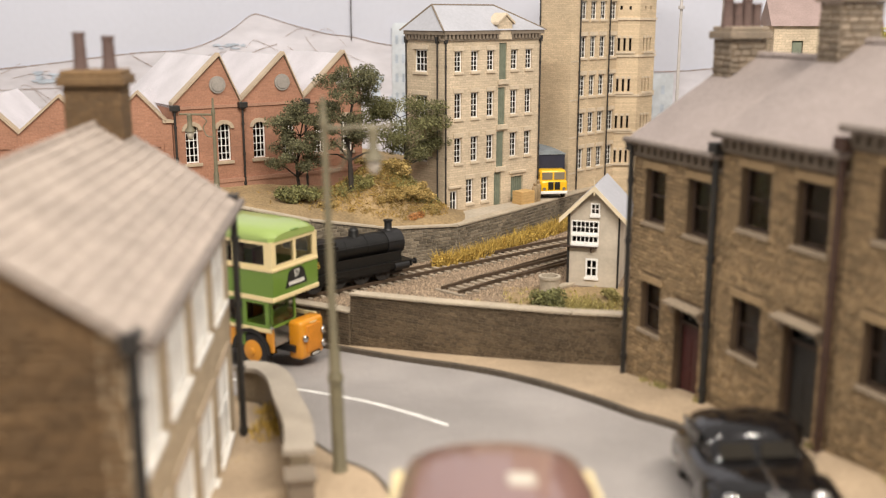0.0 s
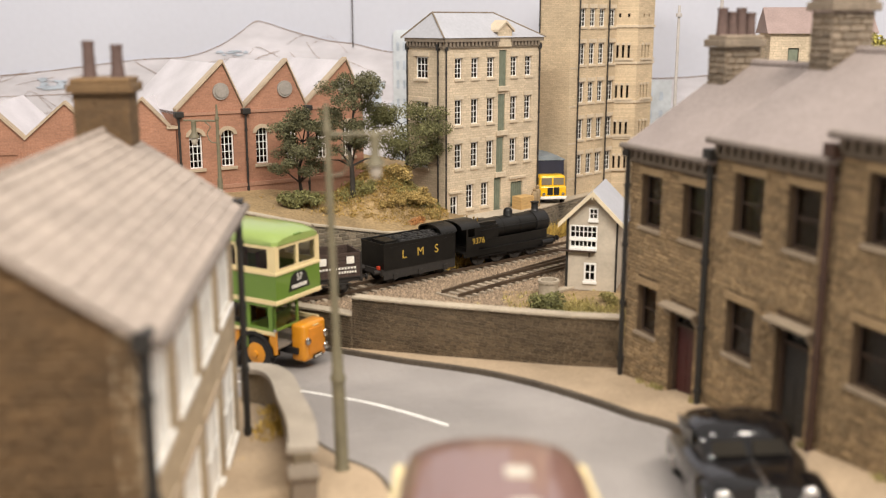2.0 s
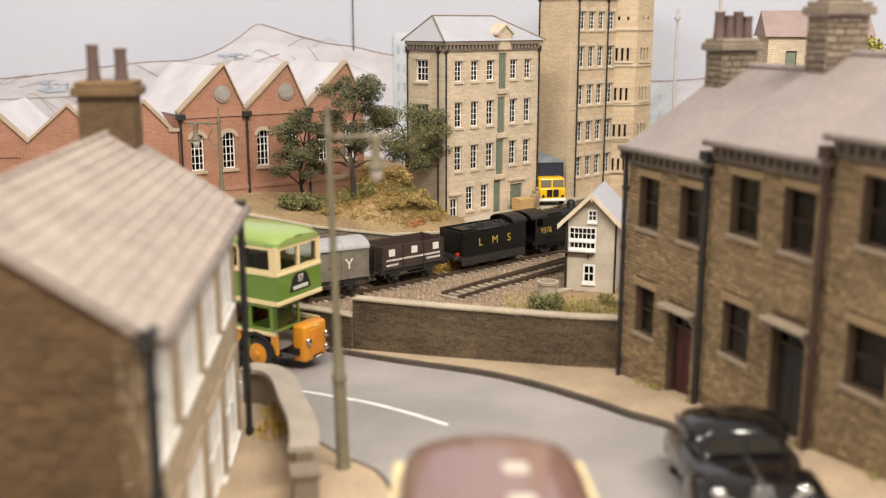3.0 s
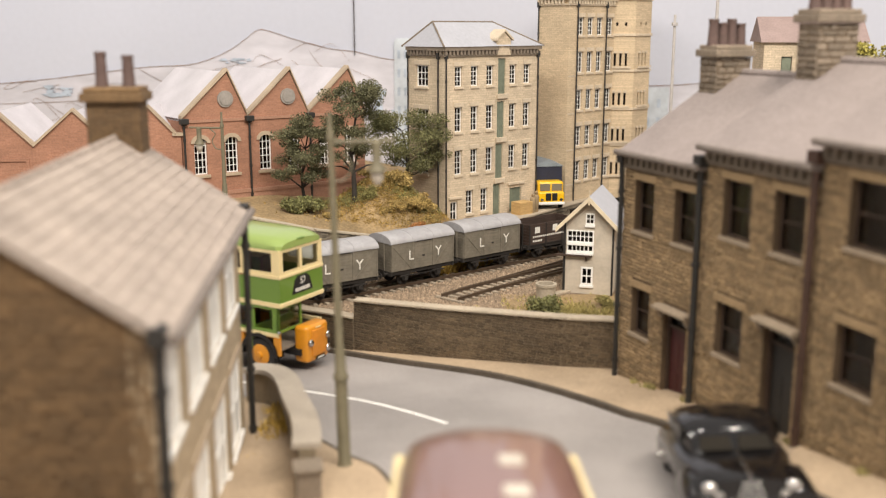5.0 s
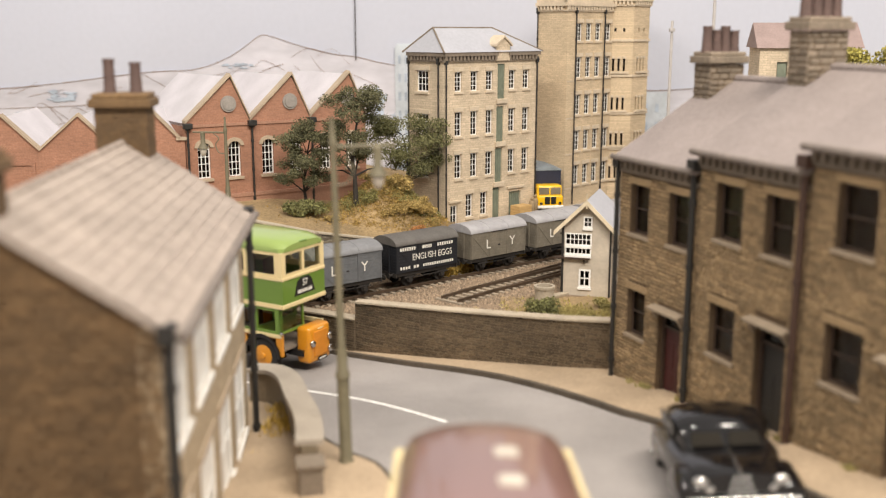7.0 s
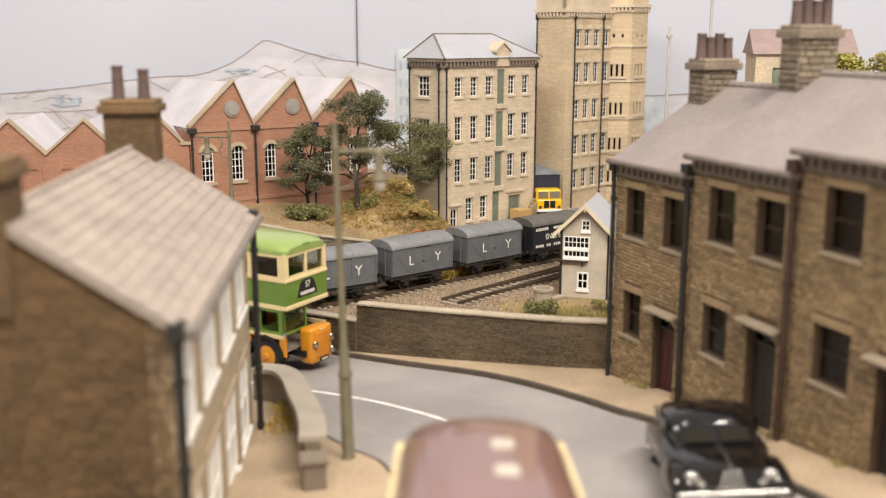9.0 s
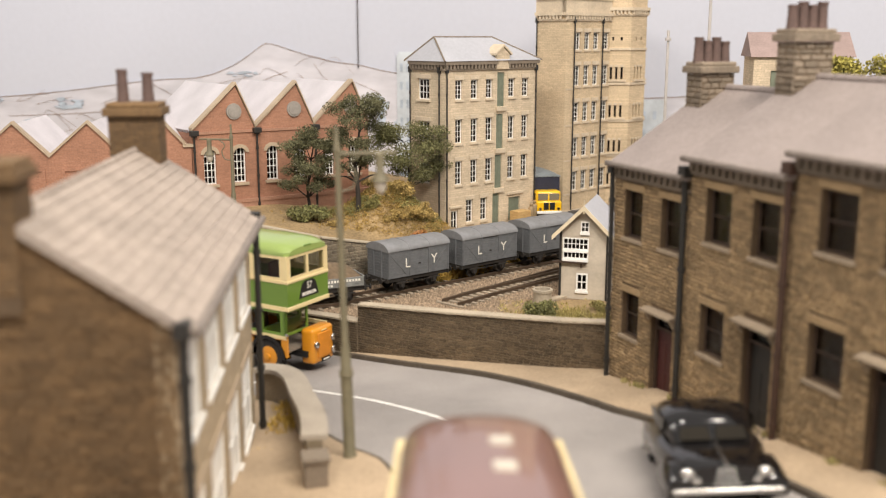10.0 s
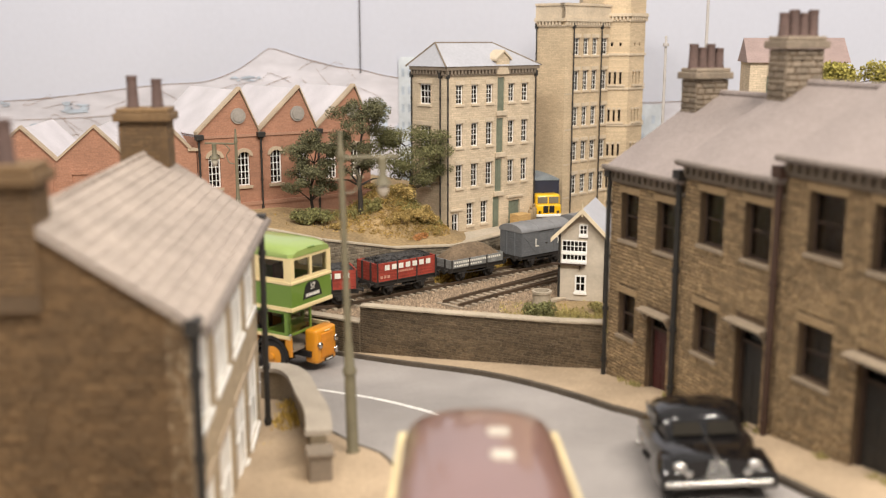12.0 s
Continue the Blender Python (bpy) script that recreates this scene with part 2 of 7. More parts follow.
def box(bm, x0, x1, y0, y1, z0, z1, bevel=0.0):
    v = [bm.verts.new((x, y, z)) for x in (x0, x1) for y in (y0, y1) for z in (z0, z1)]
    f = [bm.faces.new([v[i] for i in q]) for q in ((0, 1, 3, 2), (4, 6, 7, 5), (0, 4, 5, 1), (2, 3, 7, 6), (0, 2, 6, 4), (1, 5, 7, 3))]
    if bevel:
        edges = list({e for q in f for e in q.edges})
        bmesh.ops.bevel(bm, geom=edges, offset=bevel, segments=2, profile=0.5, affect="EDGES", clamp_overlap=True)
    return bm


def prism(bm, pts, y0, y1):
    """Extrudes a polygon in x and z along y."""
    a = [bm.verts.new((x, y0, z)) for x, z in pts]
    b = [bm.verts.new((x, y1, z)) for x, z in pts]
    bm.faces.new(a)
    bm.faces.new(b[::-1])
    n = len(pts)
    for i in range(n):
        bm.faces.new((a[i], b[i], b[(i + 1) % n], a[(i + 1) % n]))
    bmesh.ops.recalc_face_normals(bm, faces=bm.faces)
    return bm


def tube(bm, a, b, r0, r1=None, n=10):
    a, b = Vector(a), Vector(b)
    r1 = r0 if r1 is None else r1
    q = (b - a).to_track_quat("Z", "Y")
    ring = [[bm.verts.new(p + q @ V(r * math.cos(k * math.tau / n), r * math.sin(k * math.tau / n), 0)) for k in range(n)] for p, r in ((a, r0), (b, r1))]
    for k in range(n):
        bm.faces.new((ring[0][k], ring[0][(k + 1) % n], ring[1][(k + 1) % n], ring[1][k]))
    bm.faces.new(ring[0][::-1])
    bm.faces.new(ring[1])
    return bm


def lathe(bm, profile, n=16, centre=(0, 0, 0)):
    c = Vector(centre)
    rings = [[bm.verts.new(c + V(r * math.cos(k * math.tau / n), r * math.sin(k * math.tau / n), z)) for k in range(n)] for r, z in profile]
    for a, b in zip(rings, rings[1:]):
        for k in range(n):
            bm.faces.new((a[k], a[(k + 1) % n], b[(k + 1) % n], b[k]))
    bm.faces.new(rings[0][::-1])
    bm.faces.new(rings[-1])
    return bm


def loft(bm, sections):
    """Joins closed rings of equal length into a skin."""
    rings = [[bm.verts.new(p) for p in s] for s in sections]
    n = len(rings[0])
    for a, b in zip(rings, rings[1:]):
        for k in range(n):
            bm.faces.new((a[k], a[(k + 1) % n], b[(k + 1) % n], b[k]))
    bm.faces.new(rings[0][::-1])
    bm.faces.new(rings[-1])
    bmesh.ops.recalc_face_normals(bm, faces=bm.faces)
    return bm


def ribbon(bm, path, width, z0, z1):
    """A band along points (x, y); z0 and z1 are heights or functions of x, y."""
    fz = lambda z, x, y: z(x, y) if callable(z) else z
    rows = []
    for i, (x, y) in enumerate(path):
        a, b = path[max(0, i - 1)], path[min(len(path) - 1, i + 1)]
        d = Vector((b[0] - a[0], b[1] - a[1])).normalized()
        n = Vector((-d.y, d.x)) * width / 2
        p, q = (x + n.x, y + n.y), (x - n.x, y - n.y)
        rows.append([bm.verts.new((*c, fz(z, x, y))) for c in (p, q) for z in (z0, z1)])
    for a, b in zip(rows, rows[1:]):
        bm.faces.new((a[1], b[1], b[3], a[3]))
        bm.faces.new((a[0], a[2], b[2], b[0]))
        bm.faces.new((a[0], b[0], b[1], a[1]))
        bm.faces.new((a[2], a[3], b[3], b[2]))
    bm.faces.new((rows[0][0], rows[0][1], rows[0][3], rows[0][2]))
    bm.faces.new((rows[-1][0], rows[-1][2], rows[-1][3], rows[-1][1]))
    bmesh.ops.recalc_face_normals(bm, faces=bm.faces)
    return bm


def bez(points, n=8):
    """A smooth line through the points."""
    out = []
    for i in range(len(points) - 1):
        p0, p1, p2, p3 = (Vector(points[max(0, min(len(points) - 1, i + k))]) for k in (-1, 0, 1, 2))
        for j in range(n):
            t = j / n
            out.append(tuple(0.5 * (2 * p1 + (p2 - p0) * t + (2 * p0 - 5 * p1 + 4 * p2 - p3) * t * t + (3 * p1 - p0 - 3 * p2 + p3) * t ** 3)))
    return out + [tuple(points[-1])]


def mesh_of(name, bm, material, unit=1.0, m=None, smooth=False):
    if m is not None:
        bm.transform(m)
    bm.transform(Matrix.Scale(S * unit, 4))
    me = bpy.data.meshes.new(name)
    bm.to_mesh(me)
    bm.free()
    me.materials.append(material)
    if smooth:
        me.polygons.foreach_set("use_smooth", [True] * len(me.polygons))
        me.set_sharp_from_angle(angle=radians(40))
    return me


def part(name, bm, material, parent, label="", unit=1.0, m=None, smooth=False):
    ob = new(name, mesh_of(name, bm, material, unit, m, smooth))
    ob.parent = parent
    return tagged(ob, label)


def again(name, mesh, parent, m, label=""):
    """One more piece on a shared mesh, at the pose m (true metres) in its parent."""
    ob = new(name, mesh)
    ob.parent, ob.matrix_basis = parent, m
    return tagged(ob, label)


def thing(name, m, label, category, group="", kind=""):
    ob = new(name)
    ob.empty_display_size = 0.01
    ob.matrix_basis = m
    return tagged(ob, label, category, group, kind)


def solid(name, bm, material, m, label, category="", group="", kind="", smooth=False):
    ob = new(name, mesh_of(name, bm, material, 1.0, None, smooth))
    ob.matrix_basis = m
    return tagged(ob, label, category, group, kind)


def walls(parent, name, material, *boxes):
    """One part for each plain box of a building's unseen walls."""
    for b in boxes:
        part(name, box(bmesh.new(), *b), material, parent)


def pierced(bm, x0, x1, y0, y1, z0, z1, holes=()):
    """A wall in x and z between y0 and y1 with rectangular openings (x0, x1, z0, z1), as one skin."""
    xs = sorted({round(v, 4) for v in (x0, x1, *[min(max(h[k], x0), x1) for h in holes for k in (0, 1)])})
    zs = sorted({round(v, 4) for v in (z0, z1, *[min(max(h[k], z0), z1) for h in holes for k in (2, 3)])})
    full = {}
    for i in range(len(xs) - 1):
        for k in range(len(zs) - 1):
            cx, cz = (xs[i] + xs[i + 1]) / 2, (zs[k] + zs[k + 1]) / 2
            full[i, k] = not any(h[0] <= cx <= h[1] and h[2] <= cz <= h[3] for h in holes)
    made = {}

    def v(i, side, k):
        if (i, side, k) not in made:
            made[i, side, k] = bm.verts.new((xs[i], (y0, y1)[side], zs[k]))
        return made[i, side, k]
    for (i, k), there in full.items():
        if not there:
            continue
        bm.faces.new((v(i, 0, k), v(i + 1, 0, k), v(i + 1, 0, k + 1), v(i, 0, k + 1)))
        bm.faces.new((v(i, 1, k), v(i, 1, k + 1), v(i + 1, 1, k + 1), v(i + 1, 1, k)))
        if not full.get((i - 1, k)):
            bm.faces.new((v(i, 0, k), v(i, 0, k + 1), v(i, 1, k + 1), v(i, 1, k)))
        if not full.get((i + 1, k)):
            bm.faces.new((v(i + 1, 0, k), v(i + 1, 1, k), v(i + 1, 1, k + 1), v(i + 1, 0, k + 1)))
        if not full.get((i, k - 1)):
            bm.faces.new((v(i, 0, k), v(i, 1, k), v(i + 1, 1, k), v(i + 1, 0, k)))
        if not full.get((i, k + 1)):
            bm.faces.new((v(i, 0, k + 1), v(i + 1, 0, k + 1), v(i + 1, 1, k + 1), v(i, 1, k + 1)))
    return bm


def stones(length, z0, z1, course, width, holes=(), gap=0.025, top=None, rng=None, even=0.15):
    """The stones of a wall as (x0, x1, z0, z1), clear of its openings; top(x): the wall's top."""
    rng = rng or random.Random(3)
    out, z, row = [], z0, 0
    while z < z1 - 0.03:
        h = min(course * rng.uniform(1 - even, 1 + even), z1 - z)
        x = -rng.uniform(0, width)
        while x < length:
            w = width * rng.uniform(0.65, 1.4)
            spans = [(max(x, 0.0), min(x + w, length))]
            for a, b, c, d in holes:
                if c < z + h and d > z:
                    spans = [s for u, v in spans for s in ((u, min(v, a)), (max(u, b), v)) if s[1] - s[0] > 0.05]
            for u, v in spans:
                if v - u > 0.05 and (top is None or z + h < min(top(u), top(v))):
                    out.append((u + gap / 2, v - gap / 2, z + gap / 2, z + h - gap / 2))
            x += w
        z += h
        row += 1
    return out


def stone_mesh(bm, s, rng, y=0.0, proud=0.035):
    """One stone with a chamfered face standing proud of the plane y, facing -y."""
    x0, x1, z0, z1 = s
    d, c = y - proud * rng.uniform(0.6, 1.3), min(0.02, (z1 - z0) * 0.2)
    back = [bm.verts.new(p) for p in ((x0, y, z0), (x1, y, z0), (x1, y, z1), (x0, y, z1))]
    face = [bm.verts.new(p) for p in ((x0 + c, d, z0 + c), (x1 - c, d, z0 + c), (x1 - c, d, z1 - c), (x0 + c, d, z1 - c))]
    bm.faces.new(face)
    for k in range(4):
        bm.faces.new((back[k], back[(k + 1) % 4], face[(k + 1) % 4], face[k]))


def stonework(bm, items, rng, y=0.0, proud=0.035):
    for s in items:
        stone_mesh(bm, s, rng, y, proud)
    return bm


WINDOWS = {}


def window(parent, x, z, w, h, m=None, cols=2, rows=3, bar=0.05, depth=0.12, sill=SILL_STONE, lintel=None, frame_material=WHITE_PAINT, pane=DARK_GLASS, over=0.08, label="white-painted sash window"):
    """A framed, glazed window with sill in an opening whose lower left corner is x, z on the wall plane y = 0."""
    key = (round(w, 3), round(h, 3), cols, rows, bar, depth, sill.name, lintel.name if lintel else "", frame_material.name, pane.name)
    if key not in WINDOWS:
        f = bmesh.new()
        b = bar
        cw, ch, q = (w - 2 * b) / cols, (h - 2 * b) / rows, b * 0.3
        pierced(f, 0, w, depth, depth + b, 0, h, [(b + i * cw + (q if i else 0), b + (i + 1) * cw - (q if i < cols - 1 else 0), b + k * ch + (q if k else 0), b + (k + 1) * ch - (q if k < rows - 1 else 0)) for i in range(cols) for k in range(rows)])
        g = bmesh.new()
        box(g, b * 0.5, w - b * 0.5, depth + b * 0.4, depth + b * 0.4 + 0.015, b * 0.5, h - b * 0.5)
        s = bmesh.new()
        box(s, -over, w + over, -0.07, depth + 0.02, -0.11, -0.004, 0.012)
        l = bmesh.new()
        box(l, -over * 1.5, w + over * 1.5, -0.04, depth * 0.9, h + 0.004, h + 0.2, 0.012)
        WINDOWS[key] = (mesh_of("window", f, frame_material), mesh_of("pane", g, pane), mesh_of("sill", s, sill), mesh_of("lintel", l, lintel or sill))
    me = WINDOWS[key]
    mm = (m or Matrix()).copy()
    mm.translation = mm.translation * S
    win = again("window", me[0], parent, mm @ P(x, 0, z), label)
    again("pane", me[1], win, Matrix())
    again("sill", me[2], win, Matrix())
    if lintel:
        again("lintel", me[3], win, Matrix())
    return win


def lettering(parent, text, size, material, m, name="lettering", unit=1.0, squeeze=1.0):
    cu = bpy.data.curves.new("letters", "FONT")
    cu.body, cu.size, cu.extrude, cu.align_x, cu.align_y = text, size, 0.006, "CENTER", "CENTER"
    tmp = bpy.data.objects.new("letters", cu)
    scene.collection.objects.link(tmp)
    bpy.context.view_layer.update()
    me = bpy.data.meshes.new_from_object(tmp.evaluated_get(bpy.context.evaluated_depsgraph_get()))
    bpy.data.objects.remove(tmp)
    me.transform(Matrix.Scale(S * unit, 4) @ m @ Matrix.Diagonal((squeeze, 1, 1, 1)))
    me.materials.clear()
    me.materials.append(material)
    ob = new(name, me)
    ob.parent = parent
    return ob


def leaves(bm, centre, radius, count, size, rng, flat=1.0):
    """A loose clump of small leaf scraps within a ball."""
    c = Vector(centre)
    for _ in range(count):
        d = Vector((rng.gauss(0, 1), rng.gauss(0, 1), rng.gauss(0, 1))).normalized() * radius * rng.random() ** 0.45
        p = c + V(d.x, d.y, d.z * flat)
        a = Vector((rng.gauss(0, 1), rng.gauss(0, 1), rng.gauss(0, 1))).normalized()
        b = a.cross(Vector((rng.gauss(0, 1), rng.gauss(0, 1), rng.gauss(0, 1)))).normalized()
        s = size * rng.uniform(0.6, 1.4)
        q = [bm.verts.new(p + v) for v in (a * s, b * s * 0.7, -a * s, -b * s * 0.7)]
        bm.faces.new(q)
    return bm


def tufts(bm, spots, height, rng, spread=0.12, blades=7):
    """Upright grass blades at ground points."""
    for p in spots:
        for _ in range(blades):
            o = Vector(p) + V(rng.uniform(-spread, spread), rng.uniform(-spread, spread), 0)
            h = height * rng.uniform(0.5, 1.3)
            lean = V(rng.gauss(0, 0.35) * h, rng.gauss(0, 0.35) * h, h)
            w = V(rng.uniform(-1, 1), rng.uniform(-1, 1), 0).normalized() * 0.03
            bm.faces.new([bm.verts.new(v) for v in (o - w, o + w, o + lean)])
    return bm


# ---------------------------------------------------------------- ground and street
def street(x, y):
    return 0.06 * (x - 5.08) - 0.10 * (y - 28.43)


def sheet(x0, x1, y0, y1, nx, ny, fz):
    bm = bmesh.new()
    g = [[bm.verts.new((x0 + (x1 - x0) * i / nx, y0 + (y1 - y0) * j / ny, 0)) for i in range(nx + 1)] for j in range(ny + 1)]
    for row in g:
        for v in row:
            v.co.z = fz(v.co.x, v.co.y)
    for j in range(ny):
        for i in range(nx):
            bm.faces.new((g[j][i], g[j][i + 1], g[j + 1][i + 1], g[j + 1][i]))
    return bm


solid("road", sheet(-40, 30, -30, 40, 35, 35, street), ASPHALT, P(0, 0, 0), "grey asphalt road of the sloping street", "road", kind="structure")


def slab(name, kerb_line, back_line, fz, thick, material, label, category):
    """A raised strip between a kerb line and a back line of as many points, its top following the street."""
    bm = bmesh.new()
    top = [[bm.verts.new((a[0] + (b[0] - a[0]) * f, a[1] + (b[1] - a[1]) * f, fz(a[0] + (b[0] - a[0]) * f, a[1] + (b[1] - a[1]) * f) + thick)) for f in (0, 0.1, 0.3, 1)] for a, b in zip(kerb_line, back_line)]
    low = [bm.verts.new((x, y, fz(x, y) - 0.3)) for x, y in kerb_line]
    for k in range(len(top) - 1):
        for j in range(3):
            bm.faces.new((top[k][j], top[k][j + 1], top[k + 1][j + 1], top[k + 1][j]))
        bm.faces.new((low[k], top[k][0], top[k + 1][0], low[k + 1]))
    bmesh.ops.recalc_face_normals(bm, faces=bm.faces)
    return solid(name, bm, material, P(0, 0, 0), label, category, kind="structure")


def spread(points, n):
    """n points at even steps along a broken line."""
    acc = [0.0]
    for a, b in zip(points, points[1:]):
        acc.append(acc[-1] + math.dist(a, b))
    out = []
    for k in range(n):
        d = acc[-1] * k / (n - 1)
        i = max(j for j in range(len(acc)) if acc[j] <= d + 1e-9)
        i = min(i, len(points) - 2)
        f = (d - acc[i]) / (acc[i + 1] - acc[i])
        out.append((points[i][0] + (points[i + 1][0] - points[i][0]) * f, points[i][1] + (points[i + 1][1] - points[i][1]) * f))
    return out


KERB_LINE = spread(bez([(-4.6, 34.6), (-3.7, 33.7), (-1.56, 31.71), (1.14, 29.43), (2.69, 27.57), (3.88, 25.67), (4.67, 24.21), (5.41, 23.04), (6.85, 18.8), (8.4, 14.0), (10.5, 7.0)], 6), 61)
BACK_LINE = spread([(-4.2, 35.0), (-3.2, 34.2), (-1.6, 33.0), (1.2, 31.4), (4.4, 29.6), (6.4, 27.8), (8.0, 24.6), (9.4, 21.0), (10.8, 17.0), (12.5, 12.0), (14.5, 7.0)], 61)
slab("pavement", KERB_LINE, BACK_LINE, street, 0.13, PAVING, "sandy paving along the terrace and the wall", "pavement")
kerb = thing("kerb", P(0, 0, 0), "dark stone kerb along the curving pavement", "kerb", kind="structure")
for k in range(0, len(KERB_LINE) - 1, 2):
    part("kerb_stone", ribbon(bmesh.new(), KERB_LINE[k:k + 3], 0.16, lambda x, y: street(x, y) - 0.2, lambda x, y: street(x, y) + 0.15), KERB, kerb)
LEFT_KERB = spread(bez([(-5.6, 28.0), (-4.3, 26.2), (-3.3, 24.0), (-2.2, 22.1), (-1.45, 21.1), (-0.9, 19.0), (-0.7, 16.0), (-0.7, 8.0)], 5), 41)
slab("pavement_near", LEFT_KERB, [(-14, y) for _, y in LEFT_KERB], street, 0.12, PAVING, "pale sandy pavement beside the stone cottage", "pavement")
near_kerb = thing("near_kerb", P(0, 0, 0), "brown kerb edging the cottage pavement", "kerb", kind="structure")
for k in range(0, len(LEFT_KERB) - 1, 2):
    part("kerb_stone", ribbon(bmesh.new(), LEFT_KERB[k:k + 3], 0.1, lambda x, y: street(x, y) - 0.2, lambda x, y: street(x, y) + 0.125), KERB, near_kerb)
LINE = bez([(-6.4, 30.4), (-4.32, 28.89), (-2.32, 27.3), (-0.98, 25.9), (0.09, 24.57)], 8)
solid("road_line", ribbon(bmesh.new(), LINE, 0.11, lambda x, y: street(x, y) - 0.01, lambda x, y: street(x, y) + 0.008), PAINT_LINE, P(0, 0, 0), "white painted centre line on the road", "road marking", kind="structure")

# railway ground behind the wall
FRONT = [(-60, 42), (-14, 36.2), (-7.3, 34.75), (-4.8, 35.0), (-3.4, 34.15), (-1.6, 32.85), (1.2, 31.2), (3.75, 29.7), (5.3, 29.0), (14, 32.5), (60, 32)]
bm = bmesh.new()
prism(bm, FRONT + [(60, 75), (-60, 75)], 0, 3.0)
bm.transform(Matrix(((1, 0, 0, 0), (0, 0, 1, 0), (0, -1, 0, 0), (0, 0, 0, 1))))
bmesh.ops.recalc_face_normals(bm, faces=bm.faces)
solid("ground", bm, BALLAST, P(0, 0, 0), "brown ballasted ground of the railway", "ground", kind="structure")

# ---------------------------------------------------------------- the line's path
HEAD = 39.8
DIR = V(math.cos(radians(HEAD)), math.sin(radians(HEAD)), 0)
MID = V(-0.15, 40.2, 0.2)
BEND, RADIUS, FINAL = -4.9, 3.2, -15.0


def along(s):
    """Place and heading on the running line, s metres past its middle."""
    if s >= BEND:
        return MID + DIR * s, HEAD
    u, turn = BEND - s, radians(HEAD - FINAL) * RADIUS
    h0 = radians(HEAD)
    p = MID + DIR * BEND
    h1 = h0 - min(u, turn) / RADIUS
    p = p + V(RADIUS * (math.sin(h1) - math.sin(h0)), -RADIUS * (math.cos(h1) - math.cos(h0)), 0)
    if u > turn:
        p = p - V(math.cos(h1), math.sin(h1), 0) * (u - turn)
    return p, math.degrees(h1)


def track(name, spots, label, branch=()):
    """Rails and single sleepers along a list of places with headings; branch: a second pair of rails on the same bed."""
    t = thing(name, P(0, 0, 0), label, "railway track", kind="structure")
    bm = bmesh.new()
    box(bm, -0.075, 0.075, -0.68, 0.68, 0.0, 0.08, 0.012)
    me = mesh_of("sleeper", bm, SLEEPER)
    length = 0.0
    last = None
    for p, h in spots:
        if last is None or (p - last).length >= 0.34:
            again("sleeper", me, t, P(p.x, p.y, 0.0, 0, 0, h + random.uniform(-1.5, 1.5)))
            last = p
    for line, side in [(spots, -0.415), (spots, 0.415)] + [(branch, k) for k in (-0.415, 0.415) if branch]:
        bm = bmesh.new()
        pts = [(p.x - math.sin(radians(h)) * side, p.y + math.cos(radians(h)) * side) for p, h in line]
        ribbon(bm, pts, 0.055, 0.15, 0.2)
        ribbon(bm, pts, 0.025, 0.09, 0.16)
        ribbon(bm, pts, 0.08, 0.085, 0.105)
        part("rail", bm, RAIL_STEEL, t)
    return t


track("main_line_track", [along(-30 + 0.2 * k) for k in range(240)], "railway track with rusty rails on weathered sleepers")
SIDING = []
for k in range(95):
    u = k * 0.1
    SIDING.append((V(0.25 + 0.68 * u, 36.75 + 0.735 * u, 0.2), 47.2))
BRANCH = [(V(0.9 + math.cos(radians(43.5)) * u, 37.55 + math.sin(radians(43.5)) * u, 0.2), 43.5) for u in (0.1 * k for k in range(70))]
track("siding_track", SIDING, "second railway track with joining rails beside the ballast", BRANCH)

rng = random.Random(5)
bm = bmesh.new()
for _ in range(26000):
    s, off = rng.uniform(-9, 12), rng.uniform(-5.2, 1.6)
    p, h = along(s)
    q = p + V(-math.sin(radians(h)), math.cos(radians(h)), 0) * off
    if q.y < 29.2 + (5.3 - q.x) * 0.62:
        continue
    r = rng.uniform(0.02, 0.065)
    a = [bm.verts.new((q.x + r * math.cos(k * 2.1 + q.x * 9), q.y + r * math.sin(k * 2.1 + q.x * 9), -0.01)) for k in range(3)]
    top = bm.verts.new((q.x, q.y, r * rng.uniform(0.7, 1.5)))
    for k in range(3):
        bm.faces.new((a[k], a[(k + 1) % 3], top))
solid("ballast", bm, BALLAST_STONE, P(0, 0, 0), "loose brown and grey ballast stones round the tracks", "ballast", kind="stuff")


